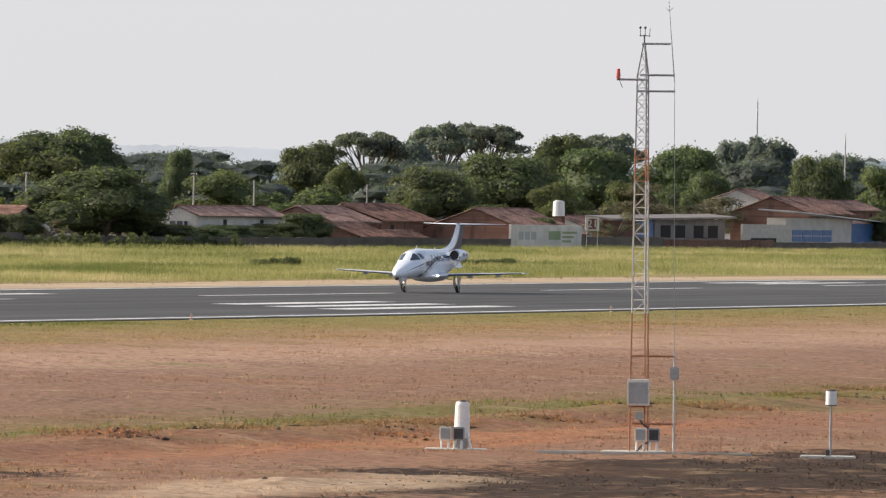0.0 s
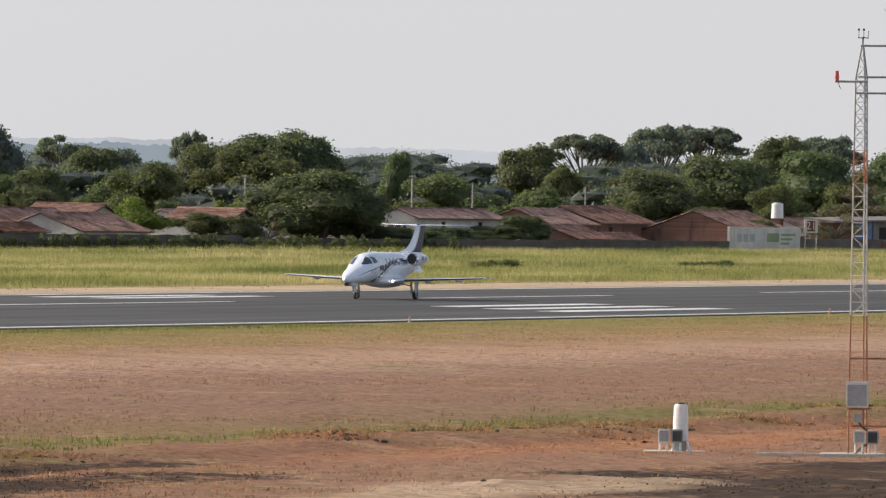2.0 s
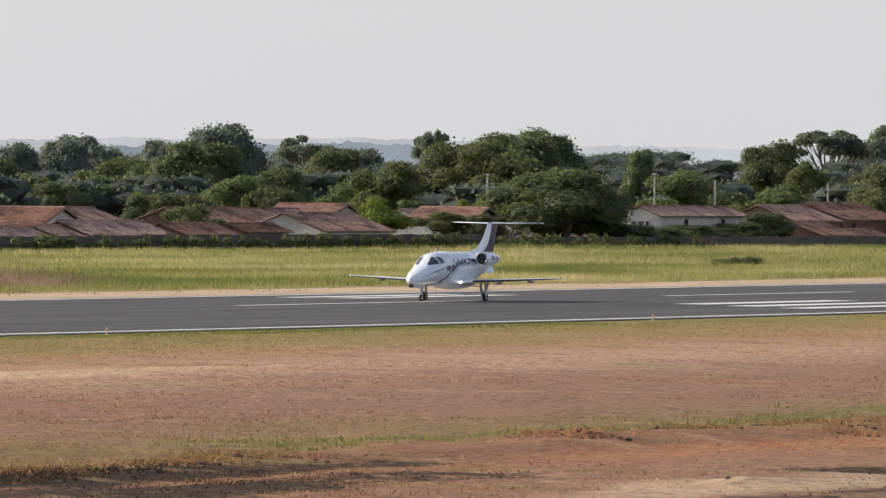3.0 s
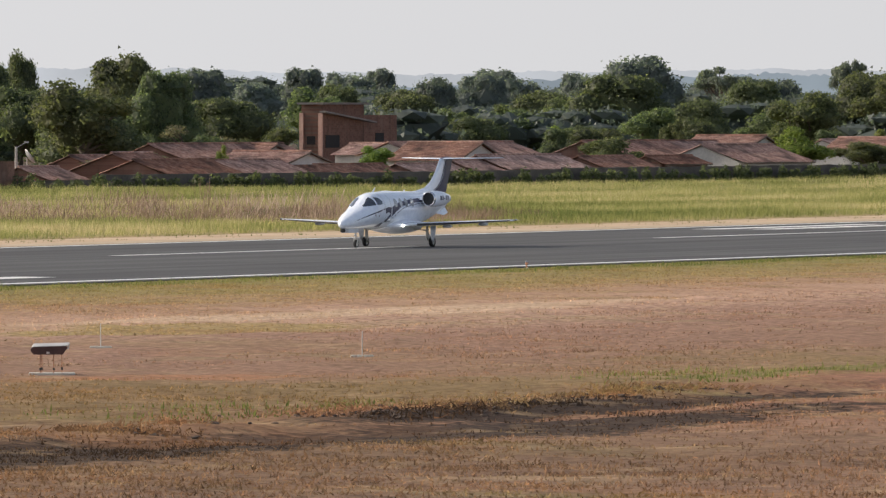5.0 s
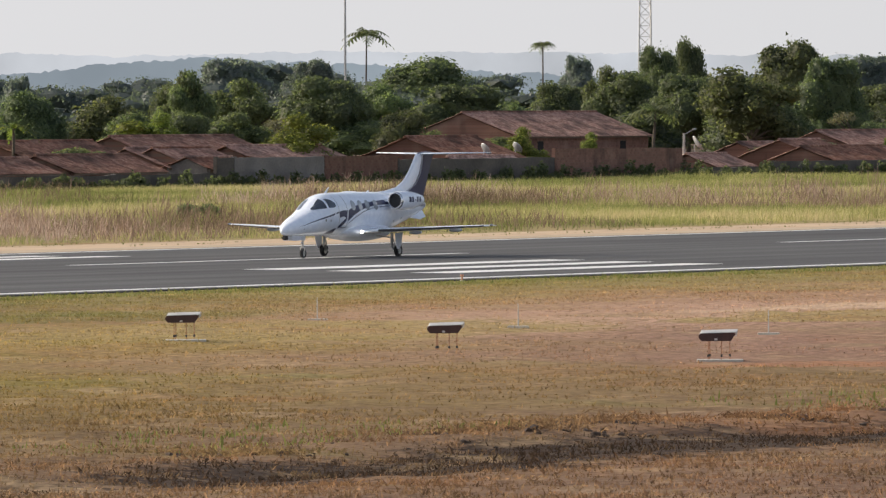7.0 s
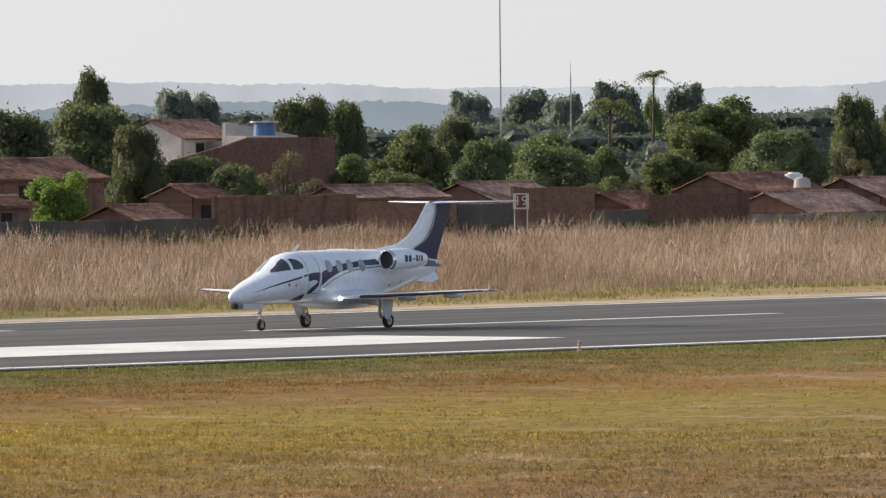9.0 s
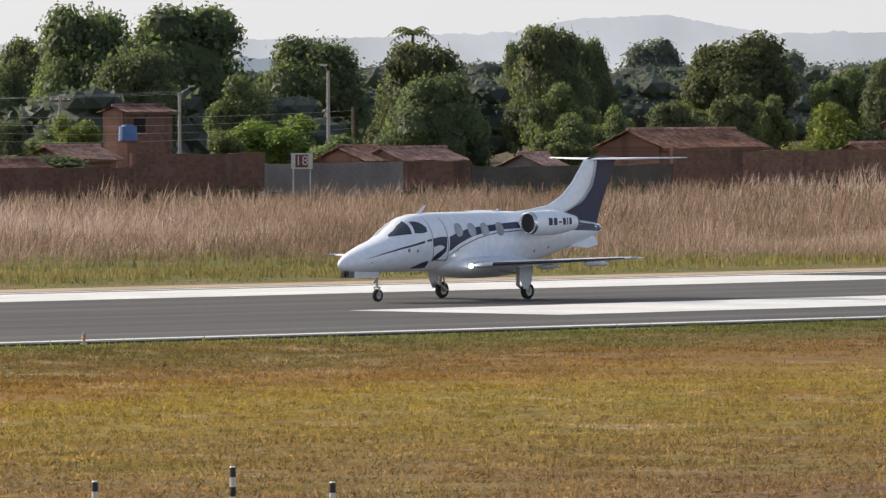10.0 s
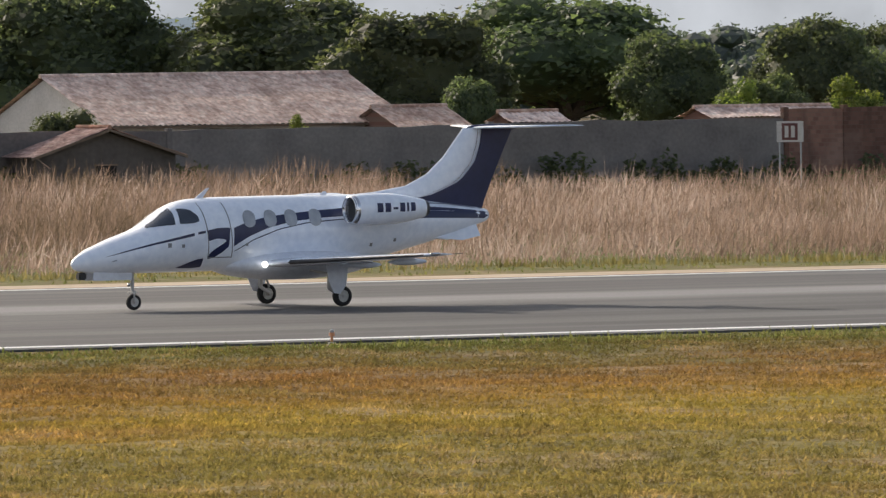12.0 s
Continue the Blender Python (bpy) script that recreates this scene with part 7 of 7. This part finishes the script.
def plumes(name, places, height, count, material, label, seed, long=1.0, tangle=0.3):
    """Feathery grass: many thin slivers at all heights of each tuft, looser towards the top."""
    r = np.random.RandomState(seed)
    p = np.repeat(np.array(places), count, axis=0)
    n = len(p)
    f = r.rand(n) ** 0.8
    h = height * p[:, 3]
    c = np.stack([p[:, 0] + r.normal(size=n) * (0.25 + 0.35 * f), p[:, 1] + r.normal(size=n) * (0.25 + 0.35 * f), p[:, 2] + h * f], 1)
    d = r.normal(size=(n, 3)) * tangle + np.array([0.12, 0, 1.0])
    d /= np.linalg.norm(d, axis=1)[:, None]
    w = np.cross(d, r.normal(size=(n, 3)))
    w /= np.linalg.norm(w, axis=1)[:, None]
    size = long * (0.26 + 0.32 * r.rand(n))[:, None] * (0.6 + 0.4 * p[:, 3:4])
    wide = (0.010 + 0.014 * r.rand(n))[:, None]
    verts = np.stack([c - d * size * 0.5 - w * wide, c - d * size * 0.5 + w * wide, c + d * size], 1).reshape(-1, 3)
    me = bpy.data.meshes.new(name)
    me.from_pydata(verts.tolist(), [], np.arange(n * 3).reshape(-1, 3).tolist())
    me.materials.append(material)
    return tagged(new(name, me), label, "grass", kind="stuff")


def tufts(name, places, height, blades, width, material, label, seed, belly=0.5, spread=0.25, droop=1.0):
    """Many grass tufts as one mesh of bent blades; places: rows of x, y, z, scale."""
    r = np.random.RandomState(seed)
    p = np.repeat(np.array(places), blades, axis=0)
    n = len(p)
    a = r.rand(n) * 2 * np.pi
    h = height * p[:, 3] * (0.45 + 0.75 * r.rand(n) ** 1.3)
    off = np.stack([r.normal(size=n), r.normal(size=n)], 1) * spread
    bx, by = p[:, 0] + off[:, 0], p[:, 1] + off[:, 1]
    lean = h * droop * (0.12 + 0.3 * r.rand(n))
    dx, dy = np.cos(a), np.sin(a)
    # blades show their width to the runway side
    w = width * (0.6 + 0.8 * r.rand(n))
    t = r.rand(n) * np.pi
    wx, wy = np.cos(t) * w, np.sin(t) * w
    z = p[:, 2] - 0.05
    foot = np.stack([bx, by, z], 1)
    m1 = np.stack([bx + dx * lean * 0.5 - wx, by + dy * lean * 0.5 - wy, z + h * belly], 1)
    m2 = np.stack([bx + dx * lean * 0.5 + wx, by + dy * lean * 0.5 + wy, z + h * belly], 1)
    tip = np.stack([bx + dx * lean, by + dy * lean, z + h], 1)
    if belly < 0.35:
        verts = np.stack([m1, m2, tip], 1).reshape(-1, 3)
    else:
        verts = np.stack([foot, m2, tip, m1], 1).reshape(-1, 3)
    q = len(verts) // n
    faces = (np.arange(n)[:, None] * q + np.arange(q)[None, :]).tolist()
    me = bpy.data.meshes.new(name)
    me.from_pydata(verts.tolist(), [], faces)
    me.materials.append(material)
    ob = new(name, me)
    return tagged(ob, label, "grass", kind="stuff")


r = random.Random(21)
tall, mid, verge = [], [], []
for _ in range(52000):
    # thin out with distance; the belt lies between runway and wall
    x = 70 + 560 * r.random() ** 1.15
    y = 214 + 129 * r.random()
    patchy = noise.noise((x * 0.018, y * 0.03, 0)) + 0.5 * noise.noise((x * 0.07, y * 0.09, 4))
    start = 224 + 6 * noise.noise((x * 0.05, 0, 2))
    dry = 1.15 - (x - 270) / 190.0 if x > 270 else 1.15
    edge = 7 * noise.noise((y * 0.05, 0, 8))
    if 203 + edge < x < 257 + edge:
        dry = -0.1
    if y > start and patchy + dry > 0.42:
        tall.append((x, y, ground_z(x, y), max(0.3, 0.76 + 0.9 * noise.noise((x * 0.05, y * 0.05, 7)) + 0.8 * noise.noise((x * 0.22, y * 0.22, 1)) + 0.5 * noise.noise((x * 0.9, y * 0.4, 6))) * min(1.0, (y - start) / 14 + 0.45)))
    elif y > (221 if x > 300 else 218):
        mid.append((x, y, ground_z(x, y), 0.7 + 0.5 * max(0, patchy)))
    elif x < 300 or r.random() < 0.3:
        verge.append((x, y, ground_z(x, y), 0.5))
for _ in range(30000):
    x = 420 + 900 * r.random() ** 1.2
    y = 221 + 122 * r.random()
    mid.append((x, y, ground_z(x, y), 0.55 + 0.6 * max(0.0, noise.noise((x * 0.03, y * 0.08, 1))) + (0.5 if y > 250 and noise.noise((x * 0.012, y * 0.05, 6)) > 0.25 else 0)))
def low_shrub(x, y, h, w, seed):
    it = thing("shrub", (x, y, ground_z(x, y)), "low dull green shrub standing in the grass", "shrub", "shrubs in the grass")
    q = random.Random(seed)
    blobs = [(q.uniform(-0.5, 0.5) * w, q.uniform(-0.5, 0.5) * w, h * q.uniform(0.15, 0.45), w * q.uniform(0.14, 0.24), w * q.uniform(0.14, 0.24), h * q.uniform(0.35, 0.55)) for _ in range(9)]
    leaves = leaf_mesh("foliage", *crown_core(blobs, 0.7, seed, *leaf_cloud(blobs, 3200, 0.07, seed, 0.7, -0.1)), LEAVES["leafy"])
    foliage = new("foliage", leaves)
    foliage.parent = it
    bm = bmesh.new()
    for bx, by, bz, *_ in blobs:
        tube(bm, (bx * 0.3, by * 0.3, -0.1), (bx, by, bz), 0.02, 0.01, 5)
    part("stems", bm, BARK, it)


for k, (x, y, h, w) in enumerate(((643, 255, 0.8, 3.2), (651, 258, 0.7, 3.0), (491, 247, 0.9, 3.6), (484, 250, 0.8, 3.0), (417, 253, 1.2, 3.0), (411, 257, 1.0, 2.6), (705, 260, 0.7, 3.4))):
    low_shrub(x, y, h, w, 40 + k)
plumes("tall_grass", tall, 1.25, 21, DRY, "tall pinkish-tan dry grass beyond the runway", 1)
tufts("olive_grass", [p for p in mid if p[0] < 330], 0.42, 9, 0.04, OLIVE, "olive and straw-coloured short grass beyond the runway", 8, 0.1, 0.5)
plumes("green_grass", [p for p in mid if p[0] >= 330], 0.42, 13, FRESH, "green and yellow knee-high grass beyond the runway", 2, 0.8)
tufts("verge_grass", verge, 0.30, 5, 0.03, GREEN, "short green grass on the far verge", 3)

near, lush = [], []
for _ in range(100000):
    # the near side of the field, beyond the foot of the terrace
    a = radians(r.uniform(26.0, 74.0))
    y = r.uniform(max(50.0, 108.0 * math.cos(a)), 159.0)
    x = y * math.tan(a)
    v = noise.noise((x * 0.05, y * 0.09, 0)) + 0.6 * noise.noise((x * 0.2, y * 0.3, 5))
    bare = x > 150 and y < 138
    if r.random() < (0.30 + 0.6 * v if bare else 0.9 + 0.3 * v):
        near.append((x, y, ground_z(x, y), (0.30 if bare else 0.5) + 0.5 * max(0, v) + 0.2 * r.random()))
for _ in range(9000):
    x = 60 + 320 * r.random()
    side = r.random()
    y = 156.5 + 3.2 * r.random() if side < 0.55 else lip(x) + 2.0 + 5 * r.random() ** 1.5
    if side >= 0.55 and (x < 110 or noise.noise((x * 0.07, 3, 3)) + 0.6 * noise.noise((x * 0.4, y, 3)) < 0.15):
        continue
    lush.append((x, y, ground_z(x, y), 0.5 + 0.5 * r.random()))
plumes("turf", near, 0.055, 11, TURF, "short dry turf and stubble over the dirt", 4, 0.17, 0.8)
tufts("lush_grass", lush, 0.22, 5, 0.018, GREEN, "fresh green grass along the runway edge and ditch", 5)


# broken clods of dark soil along the old ditch
SOIL = plain("dark_broken_soil", (0.045, 0.032, 0.026), (0.10, 0.07, 0.052), 0.95, 0, 1.5, 12.0, 0.6)
bm = bmesh.new()
for k in range(900):
    x = r.uniform(160, 178) if k < 200 else r.uniform(120, 160)
    y = lip(x) + r.gauss(0.3, 0.9)
    if k >= 260:
        x, y = r.uniform(172, 214), r.gauss(62.5, 2.6)
    s = r.uniform(0.012, 0.03 if k >= 260 else 0.045) * (1.7 if r.random() < 0.05 else 1)
    made = bmesh.ops.create_icosphere(bm, subdivisions=1, radius=s, matrix=Matrix.Translation((x, y, ground_z(x, y) + s * 0.25))
                                      @ Matrix.Rotation(r.random() * 6, 4, "Z") @ Matrix.Diagonal((1.5, 1.0, 0.75, 1)))
    for v in made["verts"]:
        v.co += Vector((r.uniform(-1, 1), r.uniform(-1, 1), r.uniform(-1, 1))) * s * 0.22
clods = part("soil_clods", bm, SOIL)
tagged(clods, "dark broken clods of soil on burnt ground and along the old ditch", "soil", kind="stuff")


# loose heaps of soil and dead grass along the old drainage edge
bm = bmesh.new()
straw_heaps = []
for k in range(150):
    cx = r.uniform(112, 330)
    if noise.noise((cx * 0.11, 4, 2)) < (-0.25 if 158 < cx < 182 else 0.0):
        continue
    cy = lip(cx) + r.gauss(0.6, 1.1)
    for _ in range(r.randint(5, 14)):
        x, y = cx + r.gauss(0, 0.35), cy + r.gauss(0, 0.5)
        s = r.uniform(0.02, 0.075)
        made = bmesh.ops.create_icosphere(bm, subdivisions=1, radius=s, matrix=Matrix.Translation((x, y, ground_z(x, y) + s * 0.15))
                                          @ Matrix.Rotation(r.random() * 6, 4, "Z") @ Matrix.Diagonal((1.8, 1.2, 0.8, 1)))
        for v in made["verts"]:
            v.co += Vector((r.uniform(-1, 1), r.uniform(-1, 1), r.uniform(-1, 1))) * s * 0.4
    for _ in range(7):
        x, y = cx + r.gauss(0, 0.5), cy + r.gauss(0.4, 0.6)
        straw_heaps.append((x, y, ground_z(x, y), r.uniform(0.4, 1.2)))
heaps = part("soil_heaps", bm, SOIL)
tagged(heaps, "rough dark soil heaps along the old drainage edge", "soil", kind="stuff")
plumes("straw_heaps", straw_heaps, 0.11, 30, TURF, "tangled dead grass on the soil heaps", 12, 0.28, 1.6)


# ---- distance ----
def painted_haze_material(name, color, strength):
    """The far ridges; their kilometres of haze are painted as a glowing colour."""
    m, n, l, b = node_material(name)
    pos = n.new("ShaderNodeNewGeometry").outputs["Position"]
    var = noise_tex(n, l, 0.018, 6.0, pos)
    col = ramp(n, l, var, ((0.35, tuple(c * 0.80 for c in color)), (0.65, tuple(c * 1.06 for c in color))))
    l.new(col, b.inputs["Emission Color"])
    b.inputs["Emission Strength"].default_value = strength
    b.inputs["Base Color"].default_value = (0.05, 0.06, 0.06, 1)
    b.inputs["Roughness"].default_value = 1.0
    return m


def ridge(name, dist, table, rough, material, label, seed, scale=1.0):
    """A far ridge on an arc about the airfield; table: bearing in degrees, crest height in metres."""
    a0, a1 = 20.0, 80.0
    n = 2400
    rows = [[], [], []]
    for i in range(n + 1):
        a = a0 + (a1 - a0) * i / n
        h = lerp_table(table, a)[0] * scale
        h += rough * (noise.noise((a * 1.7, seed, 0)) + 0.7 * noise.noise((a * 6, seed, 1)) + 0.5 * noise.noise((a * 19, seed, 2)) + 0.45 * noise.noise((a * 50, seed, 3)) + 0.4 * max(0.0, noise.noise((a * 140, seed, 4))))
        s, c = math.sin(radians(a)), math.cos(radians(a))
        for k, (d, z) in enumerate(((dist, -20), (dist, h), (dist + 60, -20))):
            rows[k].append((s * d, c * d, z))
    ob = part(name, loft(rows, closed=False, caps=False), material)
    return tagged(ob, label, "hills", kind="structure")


HILLS = ((20, 40), (32.4, 40), (33.5, 36), (36.5, 40), (37.8, 48), (38.8, 49), (39.6, 42), (41.0, 38.5), (43.0, 36), (45.4, 38), (46.5, 40), (46.9, 46), (47.45, 49),
         (47.8, 43), (48.2, 38.5), (50.5, 40), (52.4, 36), (54.6, 35), (55.2, 37), (56.4, 34.5), (57.5, 32.5), (58.7, 34.5), (60.0, 33.5), (62.2, 31.5), (63.6, 29),
         (66.0, 31.5), (68.0, 28.5), (80, 27))
ridge("backdrop_hills", 3900, HILLS, 1.3, painted_haze_material("painted_haze_hills", (0.56, 0.58, 0.62), 1.0), "pale blue hazy hills along the horizon", 1, 0.90)
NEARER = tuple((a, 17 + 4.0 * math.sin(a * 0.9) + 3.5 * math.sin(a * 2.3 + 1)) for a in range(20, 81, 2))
ridge("backdrop_woods", 2900, NEARER, 1.5, painted_haze_material("painted_haze_woods", (0.27, 0.315, 0.36), 1.0), "hazy blue-grey wooded rise in front of the hills", 5)


# ---- what moves ----
def motions():
    """The jet's take-off run: seconds and metres along the runway."""
    run = (
        (0, 503.08),
        (0.5, 493.33),
        (1, 482.21),
        (1.5, 471.28),
        (2, 459.04),
        (2.5, 446.96),
        (3, 433.31),
        (3.2, 427.75),
        (4.8, 380.47),
        (5, 374.17),
        (5.5, 358.67),
        (6, 341.47),
        (6.5, 325.20),
        (6.7, 318.14),
        (8.3, 258.63),
        (8.5, 250.99),
        (9, 230.20),
        (9.5, 210.75),
        (10, 189.41),
        (10.5, 168.83),
        (11, 146.06),
        (11.5, 124.83),
        (12, 101.47),
    )
    rows = []
    for t, x in run:
        rows.append((t, pose(x, 187.41 + 3.5 * (x - 300) / 200, rise(x) + 0.07, 0, 0, 1.0)))
    walk(jet, rows)


motions()
